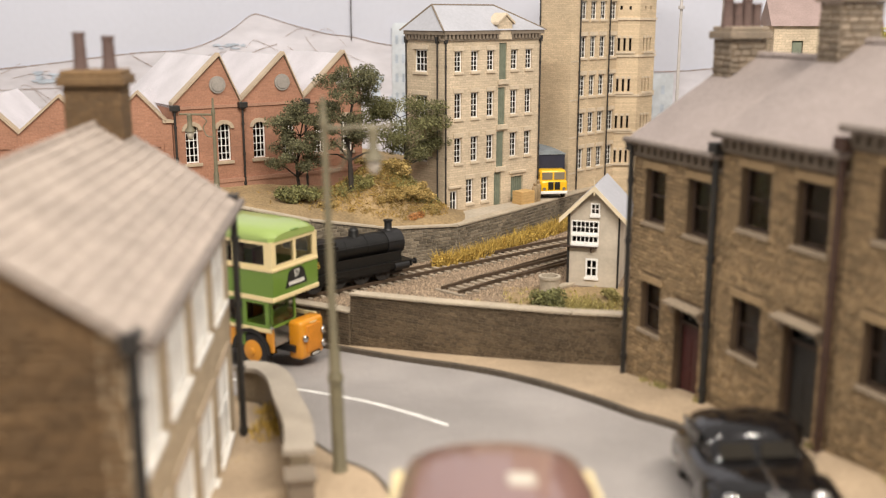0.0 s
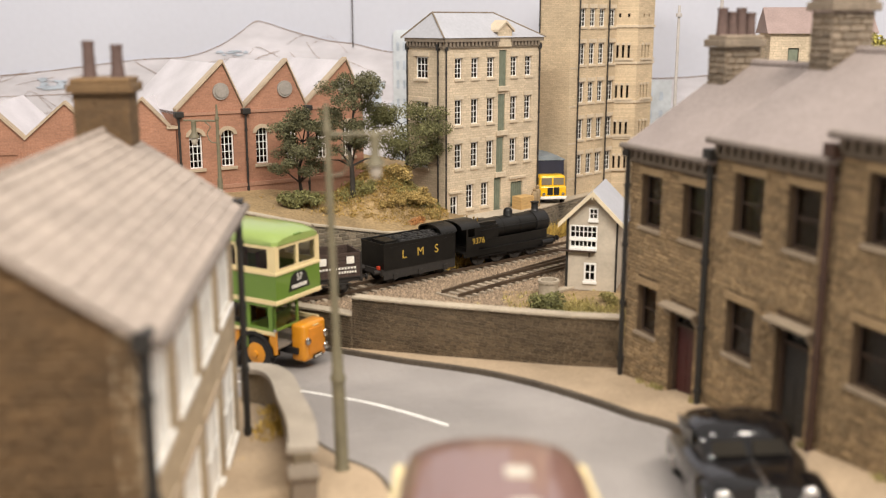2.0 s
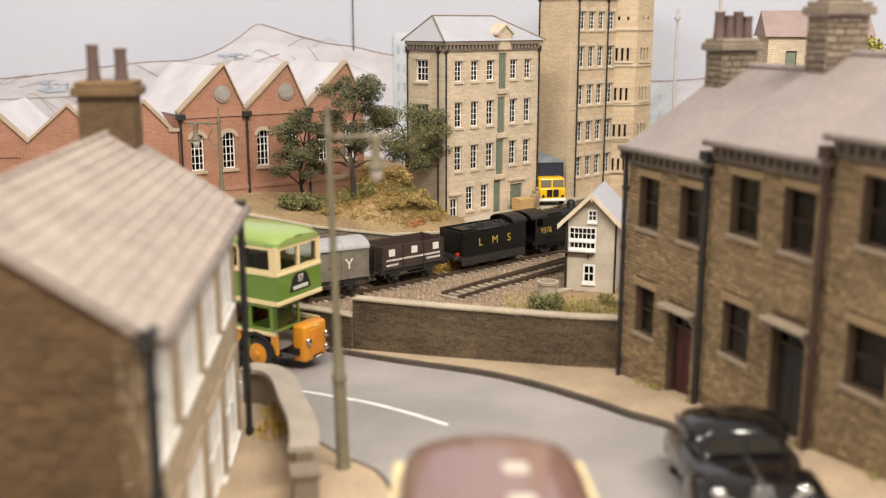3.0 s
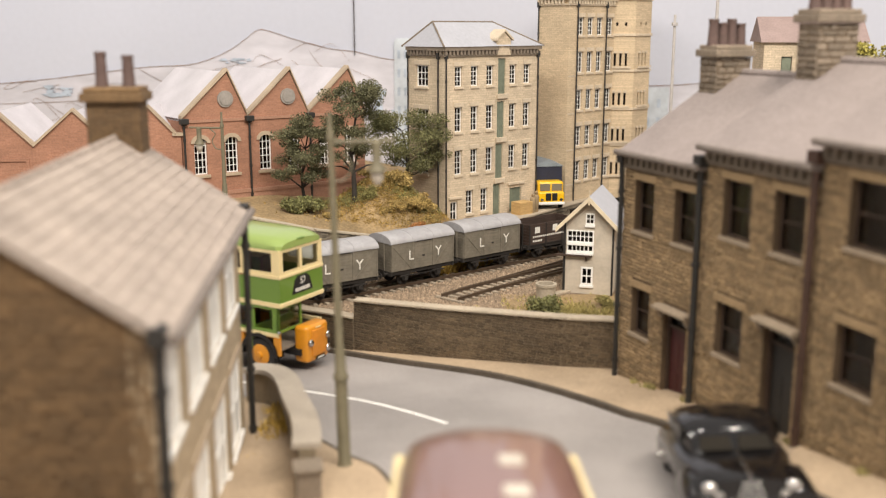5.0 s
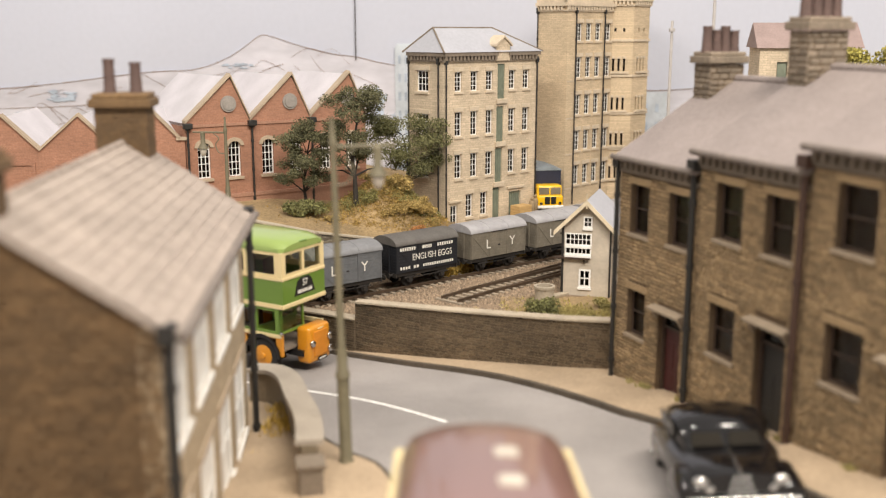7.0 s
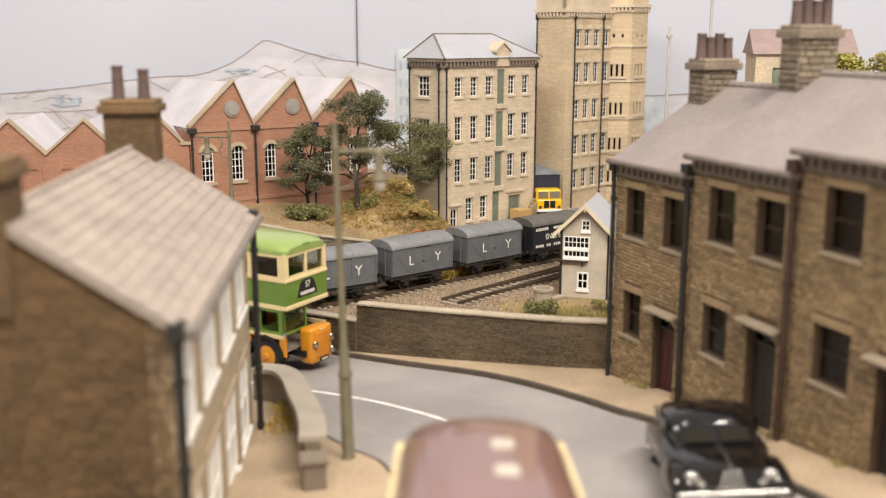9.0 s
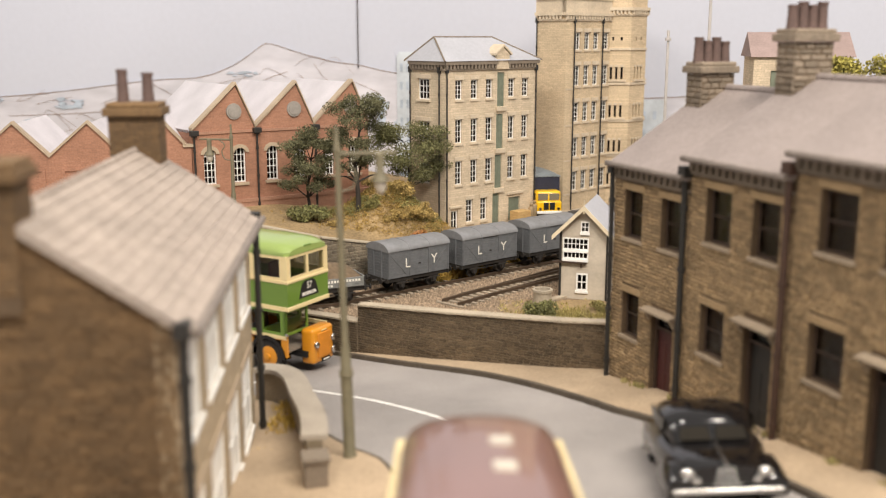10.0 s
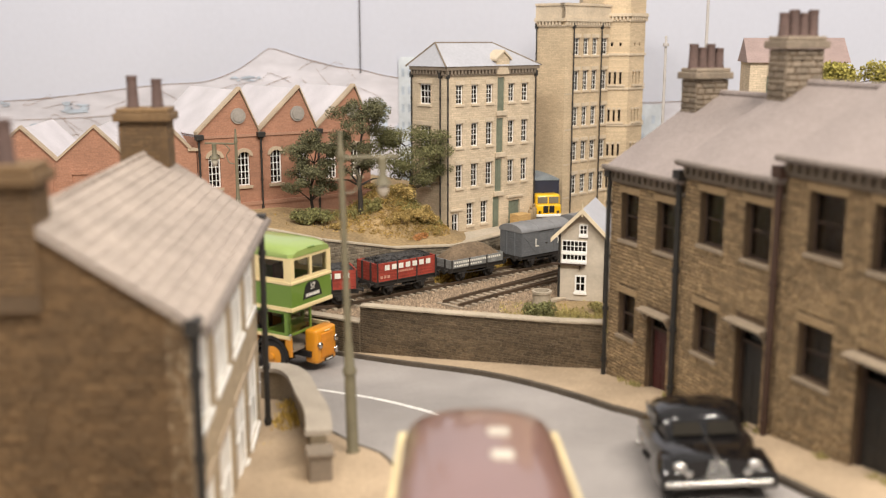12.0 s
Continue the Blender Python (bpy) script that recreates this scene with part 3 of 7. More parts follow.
# ---------------------------------------------------------------- boundary wall
def stone_wall(name, path, z0, z1, thick, course, width, stone, joint, label, coping=None, group="", gap=0.028, single=None, even=0.15):
    """A wall along points (x, y) with laid stones on its face, z0 and z1 functions of x, y."""
    t = thing(name, P(0, 0, 0), label, "wall", group)
    core = part("core", ribbon(bmesh.new(), path, thick, z0, z1), joint, t)
    laid = 0
    r = random.Random(11)
    bm = bmesh.new()
    acc = [0.0]
    for a, b in zip(path, path[1:]):
        acc.append(acc[-1] + math.dist(a, b))

    def at(u):
        k = min(max(j for j in range(len(acc)) if acc[j] <= u + 1e-9), len(path) - 2)
        f = (u - acc[k]) / (acc[k + 1] - acc[k])
        d = V(path[k + 1][0] - path[k][0], path[k + 1][1] - path[k][1], 0).normalized()
        return V(path[k][0] + (path[k + 1][0] - path[k][0]) * f, path[k][1] + (path[k + 1][1] - path[k][1]) * f, 0), d
    lo = min(z0(*p) for p in path)
    hi = max(z1(*p) for p in path)
    for x0, x1, za, zb in stones(acc[-1], lo, hi, course, width, gap=gap, rng=r, even=even):
        c, d = at((x0 + x1) / 2)
        if zb > z1(c.x, c.y) or zb < z0(c.x, c.y):
            continue
        n = V(d.y, -d.x, 0)
        p = c + n * (thick / 2 - 0.01)
        out = n * (0.035 * r.uniform(0.7, 1.3))
        h = d * (x1 - x0) / 2
        e = 0.012
        one = bmesh.new() if single and laid < 300 and c.x > -1.5 else bm
        back = [one.verts.new(p + v) for v in (-h + V(0, 0, za), h + V(0, 0, za), h + V(0, 0, zb), -h + V(0, 0, zb))]
        k = d * e
        face = [one.verts.new(p + out + v) for v in (-h + k + V(0, 0, za + e), h - k + V(0, 0, za + e), h - k + V(0, 0, zb - e), -h + k + V(0, 0, zb - e))]
        one.faces.new(face)
        for q in range(4):
            one.faces.new((back[q], back[(q + 1) % 4], face[(q + 1) % 4], face[q]))
        if one is not bm:
            part("stone", one, single, core)
            laid += 1
    tagged(part("stonework", bm, stone, t), kind="stuff")
    if coping:
        for k in range(0, len(path) - 1):
            (ax, ay), (bx, by) = path[k], path[k + 1]
            n = max(1, round(math.hypot(bx - ax, by - ay) / 0.95))
            for j in range(n):
                a, b = j / n + 0.0015, (j + 1) / n - 0.0015
                part("coping_stone", ribbon(bmesh.new(), [(ax + (bx - ax) * a, ay + (by - ay) * a), (ax + (bx - ax) * b, ay + (by - ay) * b)], thick + 0.16, lambda x, y: z1(x, y) + 0.004, lambda x, y: z1(x, y) + 0.065), coping, t)
    return t


def wall_top(x, y):
    return 0.86 + (x + 2.96) * 0.085


WALL_LINE = [(-2.96, 33.65), (0.0, 31.75), (3.73, 29.55), (5.06, 28.95)]
stone_wall("boundary_wall", WALL_LINE, lambda x, y: street(x, y) + 0.02, wall_top, 0.3, 0.085, 0.24, WALL_STONE, WALL_JOINT, "dark brown coursed stone wall with pale coping", COPING, gap=0.014, single=WALL_PIECE, even=0.04)
stone_wall("low_boundary_wall", [(-5.2, 35.0), (-4.0, 34.35), (-2.98, 33.66)], lambda x, y: street(x, y) + 0.02, lambda x, y: 0.24 + (x + 3) * 0.02, 0.3, 0.085, 0.24, WALL_STONE, WALL_JOINT, "lower end of the dark stone wall with pale coping", COPING, gap=0.014, even=0.04)

# curved pavement wall beside the cottage
ARC = bez([(-5.5, 27.6), (-4.75, 27.15), (-4.2, 26.0), (-3.7, 24.05), (-3.2, 22.2), (-2.95, 20.8), (-2.85, 20.0)], 4)
arc = thing("curved_wall", P(0, 0, 0), "curved garden wall with smooth grey coping", "wall")
part("core", ribbon(bmesh.new(), ARC, 0.34, lambda x, y: street(x, y) + 0.05, lambda x, y: street(x, y) + 1.02), WALL_JOINT, arc)
part("coping", ribbon(bmesh.new(), ARC, 0.62, lambda x, y: street(x, y) + 1.02, lambda x, y: street(x, y) + 1.14), M("grey_coping", (0.36, 0.31, 0.25), 0.85, 0.1, 0.8, 0.2), arc)
bm = bmesh.new()
box(bm, -0.26, 0.26, -0.26, 0.26, -0.1, 0.62, 0.03)
box(bm, -0.31, 0.31, -0.31, 0.31, 0.62, 0.74, 0.03)
solid("gate_pier", bm, CORNICE_DARK, P(-2.78, 19.55, street(-2.78, 19.55) + 0.1, 0, 0, 12), "short dark stone pier ending the curved wall", "pier")
bm = bmesh.new()
r2 = random.Random(8)
tufts(bm, [(-4.2 + r2.gauss(0, 0.25), 24.6 + r2.gauss(0, 0.9), street(-4.2, 24.6) + 0.1) for _ in range(60)], 0.25, r2)
solid("verge_grass", bm, GRASS_DRY, P(0, 0, 0), "dry grass tufts inside the curved wall", "grass", kind="stuff")


# ---------------------------------------------------------------- terrace
def downpipe(parent, x, y, z0, z1, r, material, label="black cast-iron downpipe"):
    bm = bmesh.new()
    tube(bm, (x, y, z0), (x, y, z1), r, n=8)
    for k in range(4):
        z = z0 + (z1 - z0) * (k + 0.5) / 4
        tube(bm, (x, y, z - 0.06), (x, y, z + 0.06), r * 1.35, n=8)
    box(bm, x - r * 2, x + r * 2, y - r * 1.6, y + r * 1.6, z1 - 0.02, z1 + 0.25)
    return part("downpipe", bm, material, parent, label, smooth=True)


def slate_roof(parent, x0, x1, y0, z0, y1, z1, material, course, width, name="roof", thick=0.12, r=None, step=0.035, single=0):
    """A slope from the eave (y0, z0) to the ridge (y1, z1), laid with single slates over a deck."""
    r = r or random.Random(21)
    L = math.hypot(y1 - y0, z1 - z0)
    ty, tz = (y1 - y0) / L, (z1 - z0) / L
    ny, nz = -tz, ty
    if nz < 0:
        ny, nz = -ny, -nz
    deck = bmesh.new()
    pts = [(0, 0), (L, 0), (L, -thick), (0, -thick)]
    a = [deck.verts.new((x0, y0 + ty * u + ny * v, z0 + tz * u + nz * v)) for u, v in pts]
    b = [deck.verts.new((x1, y0 + ty * u + ny * v, z0 + tz * u + nz * v)) for u, v in pts]
    deck.faces.new(a), deck.faces.new(b[::-1])
    for k in range(4):
        deck.faces.new((a[k], a[(k + 1) % 4], b[(k + 1) % 4], b[k]))
    bmesh.ops.recalc_face_normals(deck, faces=deck.faces)
    roof = part(name, deck, material, parent)
    bm = bmesh.new()
    n = int(L / course)
    laid = 0
    for j in range(n):
        u0, u1 = L * j / n - 0.02, L * (j + 1) / n
        x = x0 - (width * 0.5 if j % 2 else 0)
        while x < x1:
            w = width * r.uniform(0.85, 1.15)
            p, q = max(x0, x + 0.006), min(x1, x + w - 0.006)
            if q - p > 0.04:
                lift = step * r.uniform(0.8, 1.2)
                c = [(p, u0, lift), (q, u0, lift), (q, u1, 0.006), (p, u1, 0.006), (p, u0, 0.0), (q, u0, 0.0)]
                one = bmesh.new() if laid < single else bm
                v = [one.verts.new((cx, y0 + ty * u + ny * h, z0 + tz * u + nz * h)) for cx, u, h in c]
                one.faces.new((v[0], v[1], v[2], v[3]))
                one.faces.new((v[4], v[5], v[1], v[0]))
                if laid < single:
                    bmesh.ops.recalc_face_normals(one, faces=one.faces)
                    part("slate", one, SLATE_PIECE, roof)
                    laid += 1
            x += w
    bmesh.ops.recalc_face_normals(bm, faces=bm.faces)
    tagged(part("slating", bm, material, roof), kind="stuff")
    return roof


def chimney(parent, x, y, z, w, d, h, pots, label="stone chimney stack", stone=CHIMNEY, course=0.16, width=0.36):
    bm = bmesh.new()
    box(bm, x - w / 2 + 0.02, x + w / 2 - 0.02, y - d / 2 + 0.02, y + d / 2 - 0.02, z - 1.2, z + h - 0.02)
    c = part("chimney", bm, TERRACE_JOINT, parent, label)
    bm = bmesh.new()
    r = random.Random(4)
    for ox, oy, length, rot in ((x - w / 2, y - d / 2 + 0.02, w, 0), (x + w / 2 - 0.02, y - d / 2, d, 90), (x + w / 2, y + d / 2 - 0.02, w, 180), (x - w / 2 + 0.02, y + d / 2, d, 270)):
        f = bmesh.new()
        stonework(f, stones(length, -0.9, h, course, width, rng=r), r, 0.0, 0.03 * course / 0.16)
        f.transform(Matrix.Translation((ox, oy, z)) @ Matrix.Rotation(radians(rot), 4, "Z"))
        me = bpy.data.meshes.new("tmp")
        f.to_mesh(me)
        f.free()
        bm.from_mesh(me)
        bpy.data.meshes.remove(me)
    tagged(part("stonework", bm, stone, c), kind="stuff")
    bm = bmesh.new()
    box(bm, x - w / 2 - 0.1, x + w / 2 + 0.1, y - d / 2 - 0.1, y + d / 2 + 0.1, z + h, z + h + 0.2, 0.03)
    box(bm, x - w / 2 - 0.03, x + w / 2 + 0.03, y - d / 2 - 0.03, y + d / 2 + 0.03, z + h + 0.2, z + h + 0.32, 0.03)
    part("cap", bm, stone, c)
    for px_, py_, ph in pots:
        bm = bmesh.new()
        lathe(bm, [(0.16, 0), (0.16, 0.06), (0.145, 0.1), (0.125, ph - 0.09), (0.138, ph - 0.08), (0.138, ph), (0.1, ph), (0.09, ph - 0.3)], 12, (x + px_, y + py_, z + h + 0.3))
        part("chimney_pot", bm, POT, c, "sooty terracotta chimney pot", smooth=True)
    return c


def terrace_house(x, y, z, length, heading, holes, doors, label, roof_ext=0.0, single=False, eave=6.55):
    """A two-storey stone house: front at y = 0 facing -y, holes are windows (x, z, w, h)."""
    t = thing("terraced_house", P(x, y, z, 0, 0, heading), label, "house", "stone terrace")
    ridge, depth = 8.6, 6.4
    cuts = [(a, a + w, b, b + h) for a, b, w, h in holes] + [(a, a + w, -0.2, h) for a, w, h, _ in doors]
    w = bmesh.new()
    pierced(w, 0, length, 0, 0.35, -1.0, eave, cuts)
    wall = part("front_wall", w, TERRACE_JOINT, t)
    w = bmesh.new()
    box(w, 0, 0.3, 0.35, depth, -1.0, eave), box(w, length - 0.3, length, 0.35, depth, -1.0, eave), box(w, 0.3, length - 0.3, depth - 0.3, depth, -1.0, eave)
    for gx in (0.0, length - 0.3):
        f = bmesh.new()
        prism(f, [(0.05, eave), (depth - 0.05, eave), (depth / 2, ridge - 0.12)], 0, 0.3)
        f.transform(Matrix(((0, 1, 0, gx), (1, 0, 0, 0), (0, 0, 1, 0), (0, 0, 0, 1))))
        me = bpy.data.meshes.new("tmp")
        f.to_mesh(me)
        f.free()
        w.from_mesh(me)
        bpy.data.meshes.remove(me)
    part("side_walls", w, TERRACE_STONE, t)
    w = bmesh.new()
    box(w, 0.3, length - 0.3, 0.9, 1.0, -0.9, eave - 0.1), box(w, 0.3, length - 0.3, 0.36, 0.9, 2.95, 3.05), box(w, 0.3, length - 0.3, 0.36, 0.9, eave - 0.2, eave - 0.1)
    part("inner_walls", w, INTERIOR, t)
    r = random.Random(int(x * 100))
    grown = [(a - 0.02, b + 0.02, c, d + 0.2) for a, b, c, d in cuts]
    laid = stones(length, -0.4, eave - 0.5, 0.105, 0.27, grown, gap=0.022, rng=r, even=0.05)
    bm = bmesh.new()
    if single:
        for s in laid[:300]:
            f = bmesh.new()
            stone_mesh(f, (0, s[1] - s[0], 0, s[3] - s[2]), r)
            ob = part("stone", f, TERRACE_PIECE, wall)
            ob.matrix_basis = P(s[0], 0, s[2])
        laid = laid[300:]
    tagged(part("stonework", stonework(bm, laid, r), TERRACE_STONE, wall), kind="stuff")
    cornice = bmesh.new()
    box(cornice, 0.0, length, -0.1, 0.0, eave - 0.48, eave - 0.38)
    for k in range(int(length / 0.28)):
        box(cornice, 0.06 + k * 0.28, 0.2 + k * 0.28, -0.16, 0.0, eave - 0.37, eave - 0.18)
    box(cornice, 0.0, length, -0.12, 0.0, eave - 0.17, eave - 0.02)
    part("cornice", cornice, CORNICE_DARK, t)
    for a, b, ww, hh in holes:
        window(t, a, b, ww, hh, cols=1, rows=2, bar=0.07, depth=0.16, lintel=TERRACE_STONE, frame_material=DARK_TIMBER, pane=HOUSE_GLASS, label="dark timber sash window with stone sill")
    for a, ww, hh, material in doors:
        d = bmesh.new()
        box(d, a, a + 0.08, 0.14, 0.3, 0.0, hh), box(d, a + ww - 0.08, a + ww, 0.14, 0.3, 0.0, hh), box(d, a + 0.08, a + ww - 0.08, 0.14, 0.3, hh - 0.08, hh), box(d, a + 0.08, a + ww - 0.08, 0.15, 0.28, hh - 0.5, hh - 0.42)
        door = part("door", d, DARK_TIMBER, t, "panelled front door under a stone hood")
        d = bmesh.new()
        box(d, a + 0.08, a + ww - 0.08, 0.22, 0.27, 0.02, hh - 0.5)
        for zz in (0.15, 1.0):
            for xx in (0.16, ww / 2 + 0.04):
                box(d, a + xx, a + xx + ww / 2 - 0.2, 0.2, 0.225, zz, zz + 0.7, 0.01)
        part("panel", d, material, door)
        d = bmesh.new()
        box(d, a + 0.08, a + ww - 0.08, 0.22, 0.24, hh - 0.42, hh - 0.08)
        part("fanlight", d, DARK_GLASS, door)
        d = bmesh.new()
        prism(d, [(0.0, hh + 0.02), (-0.3, hh + 0.02), (-0.3, hh + 0.08), (0.0, hh + 0.13)], a - 0.2, a + ww + 0.2)
        d.transform(Matrix(((0, 1, 0, 0), (1, 0, 0, 0), (0, 0, 1, 0), (0, 0, 0, 1))))
        bmesh.ops.recalc_face_normals(d, faces=d.faces)
        part("door_hood", d, SILL_STONE, t)
        for side in (a - 0.16, a + ww + 0.04):
            d = bmesh.new()
            prism(d, [(0.0, hh), (-0.2, hh), (0.0, hh - 0.32)], side, side + 0.12)
            d.transform(Matrix(((0, 1, 0, 0), (1, 0, 0, 0), (0, 0, 1, 0), (0, 0, 0, 1))))
            bmesh.ops.recalc_face_normals(d, faces=d.faces)
            part("hood_bracket", d, SILL_STONE, t)
        d = bmesh.new()
        box(d, a - 0.06, a + ww + 0.06, -0.3, 0.14, -0.5, 0.0, 0.02)
        part("doorstep", d, SILL_STONE, t)
    slate_roof(t, -0.03, length + 0.03 + roof_ext, -0.25, eave - 0.05, depth / 2, ridge, SLATE, 0.24, 0.3, step=0.005)
    slate_roof(t, -0.03, length + 0.03 + roof_ext, depth + 0.25, eave - 0.05, depth / 2, ridge, SLATE, 0.24, 0.3, "back_roof", step=0.005)
    d = bmesh.new()
    for k in range(int(length / 0.45)):
        f = k * 0.45
        tube(d, (f + 0.01, depth / 2, ridge + 0.0), (f + 0.44, depth / 2, ridge + 0.0), 0.11, n=8)
    part("ridge_tiles", d, SLATE, t)
    d = bmesh.new()
    tube(d, (-0.02, -0.32, eave - 0.06), (length + 0.02, -0.32, eave - 0.06), 0.085, n=8)
    part("gutter", d, GUTTER, t, "grey gutter along the eave", smooth=True)
    return t


UP1 = [(0.56, 4.4, 0.86, 1.38), (2.36, 4.4, 0.84, 1.38), (0.58, 1.5, 0.84, 1.3)]
h1 = terrace_house(5.03, 28.1, 0.13, 3.62, -67.3, UP1, [(2.1, 0.98, 2.55, RED_DOOR)], "end terraced house of brown stone with dark red door")
UP2 = [(0.7, 4.52, 1.02, 1.38), (2.58, 4.52, 0.98, 1.38), (0.66, 1.6, 1.0, 1.3)]
h2 = terrace_house(6.43, 24.72, 0.56, 4.02, -70, UP2, [(2.5, 1.05, 2.88, BLACK_IRON)], "brown stone terraced house stepped above its neighbour", eave=6.65)
UP3 = [(0.8, 4.62, 1.1, 1.38), (2.75, 4.62, 1.05, 1.38), (0.72, 1.72, 1.08, 1.3)]
h3 = terrace_house(7.81, 20.9, 1.04, 4.3, -70, UP3, [(2.62, 1.05, 2.72, BLACK_IRON)], "brown stone terraced house standing highest in the row", single=True, eave=6.72)
downpipe(h1, 0.02, -0.12, -0.3, 6.2, 0.07, BLACK_IRON)
downpipe(h2, -0.12, -0.14, -0.5, 6.1, 0.08, BLACK_IRON)
downpipe(h3, -0.1, -0.14, -0.5, 6.2, 0.08, RUST_PIPE, "brown cast-iron downpipe")
chimney(h1, 0.4, 2.85, 8.4, 0.75, 1.15, 0.62, [(0, -0.46, 0.72), (0, -0.15, 0.62), (0, 0.15, 0.72), (0, 0.46, 0.6)])
chimney(h2, 0.3, 3.0, 8.5, 0.75, 1.2, 1.0, [(0, -0.46, 0.62), (0, -0.15, 0.7), (0, 0.15, 0.62), (0, 0.46, 0.7)])
bm = bmesh.new()
r2 = random.Random(18)
for ob_x, ob_y, z, length, hd_ in ((5.03, 28.1, 0, 3.6, -67.3), (6.43, 24.72, 0, 4.0, -70), (7.81, 20.9, 0, 4.3, -70)):
    for k in range(26):
        u = r2.random() ** 0.7 * length
        px_, py_ = ob_x + math.cos(radians(hd_)) * u - 0.12, ob_y + math.sin(radians(hd_)) * u - 0.05
        if r2.random() < 0.3:
            tufts(bm, [(px_, py_, street(px_, py_) + 0.12)], 0.14, r2, 0.12, 16)
solid("wall_foot_grass", bm, STRAW, P(0, 0, 0), "dry weeds at the foot of the terrace", "grass", kind="stuff")


# ---------------------------------------------------------------- cottage in the foreground
def cottage():
    """Local x runs along the front, which faces -y."""
    far, near = V(-5.0, 24.3, 0), V(-4.19, 14.1, 0)
    d = far - near
    length = d.length + 0.05
    heading = math.degrees(math.atan2(d.y, d.x))
    t = thing("stone_cottage", P(near.x, near.y, -0.1, 0, 0, heading), "stone cottage with pale slate roof and white windows", "house")
    eave, ridge, depth = 5.9, 7.62, 5.0
    holes = []
    for k in range(4):
        a = 0.35 + k * 2.5
        holes += [(a, a + 1.75, 3.6, 5.5), (a, a + 1.75, 0.4, 2.4)]
    w = bmesh.new()
    pierced(w, 0, length, 0, 0.35, -1.0, eave, holes)
    part("front_wall", w, COTTAGE_FRONT, t)
    for k, (a, b, c, e) in enumerate(holes):
        window(t, a, c, b - a, e - c, cols=2, rows=2, bar=0.07, depth=0.02, sill=WHITE_PAINT, lintel=BUFF_TRIM, pane=WHITE_PAINT, label="white window with drawn pale blind")
    # gable walls
    for gx, name in ((0.0, "near_gable"), (length - 0.3, "far_gable")):
        w = bmesh.new()
        prism(w, [(0.35, -1.0), (depth, -1.0), (depth, eave - 0.06), (depth / 2, ridge - 0.06), (0.35, eave + 0.1)], 0, 0.3)
        w.transform(Matrix(((0, 1, 0, gx), (1, 0, 0, 0), (0, 0, 1, 0), (0, 0, 0, 1))))
        bmesh.ops.recalc_face_normals(w, faces=w.faces)
        g = part(name, w, GABLE_BRICK, t)
        if name == "near_gable":
            rr = random.Random(6)
            f = bmesh.new()
            laid = stones(depth, -0.6, ridge, 0.13, 0.36, top=lambda x: eave + 0.02 + (ridge - eave) * (1 - abs(x - depth / 2) / (depth / 2)), rng=rr)
            stonework(f, laid, rr, 0.0, 0.03)
            f.transform(Matrix(((0, 1, 0, 0), (-1, 0, 0, depth), (0, 0, 1, 0), (0, 0, 0, 1))))
            tagged(part("brickwork", f, GABLE_BRICK, g), kind="stuff")
    w = bmesh.new()
    box(w, 0.3, length - 0.3, depth - 0.3, depth, -1, eave)
    part("back_wall", w, GABLE_BRICK, t)
    slate_roof(t, -0.1, length + 0.12, -0.28, eave - 0.15, depth / 2, ridge, COTTAGE_SLATE, 0.24, 0.28, step=0.028, single=300)
    slate_roof(t, -0.1, length + 0.12, depth + 0.28, eave - 0.15, depth / 2, ridge, COTTAGE_SLATE, 0.42, 0.5, "back_roof")
    w = bmesh.new()
    for k in range(int(length / 0.6)):
        tube(w, (k * 0.6 + 0.01, depth / 2, ridge), (k * 0.6 + 0.58, depth / 2, ridge - 0.03), 0.08, n=8)
    part("ridge_tiles", w, COTTAGE_SLATE, t)
    w = bmesh.new()
    tube(w, (-0.05, -0.36, eave - 0.2), (length + 0.1, -0.36, eave - 0.2), 0.1, n=8)
    part("gutter", w, GUTTER, t, smooth=True)
    downpipe(t, 0.0, -0.12, -0.2, eave - 0.25, 0.08, BLACK_IRON)
    downpipe(t, length - 0.05, -0.2, -0.6, eave - 0.25, 0.08, BLACK_IRON)
    chimney(t, length - 0.55, depth / 2, ridge - 0.06, 0.95, 1.2, 0.85, [(0, -0.3, 0.72), (0, 0.3, 0.8)], "brown brick chimney stack with two pots", GABLE_BRICK, 0.1, 0.24)
    chimney(t, 0.32, depth / 2 + 0.85, ridge - 0.35, 0.9, 2.2, 0.85, [(0, -0.6, 0.72), (0, 0.0, 0.72), (0, 0.6, 0.72)], "brown brick chimney stack rising from the gable", GABLE_BRICK, 0.1, 0.24)


cottage()


# ---------------------------------------------------------------- mills
def eave_band(bm, x0, x1, z, y=0.0, step=0.22):
    box(bm, x0, x1, y - 0.08, y, z - 0.42, z - 0.36)
    n = int((x1 - x0) / step)
    for k in range(n):
        box(bm, x0 + (k + 0.25) * step, x0 + (k + 0.75) * step, y - 0.13, y, z - 0.355, z - 0.17)
    box(bm, x0, x1, y - 0.16, y, z - 0.165, z)
    return bm


def turned(ox, oy, rot):
    return Matrix.Translation((ox, oy, 0)) @ Matrix.Rotation(radians(rot), 4, "Z")


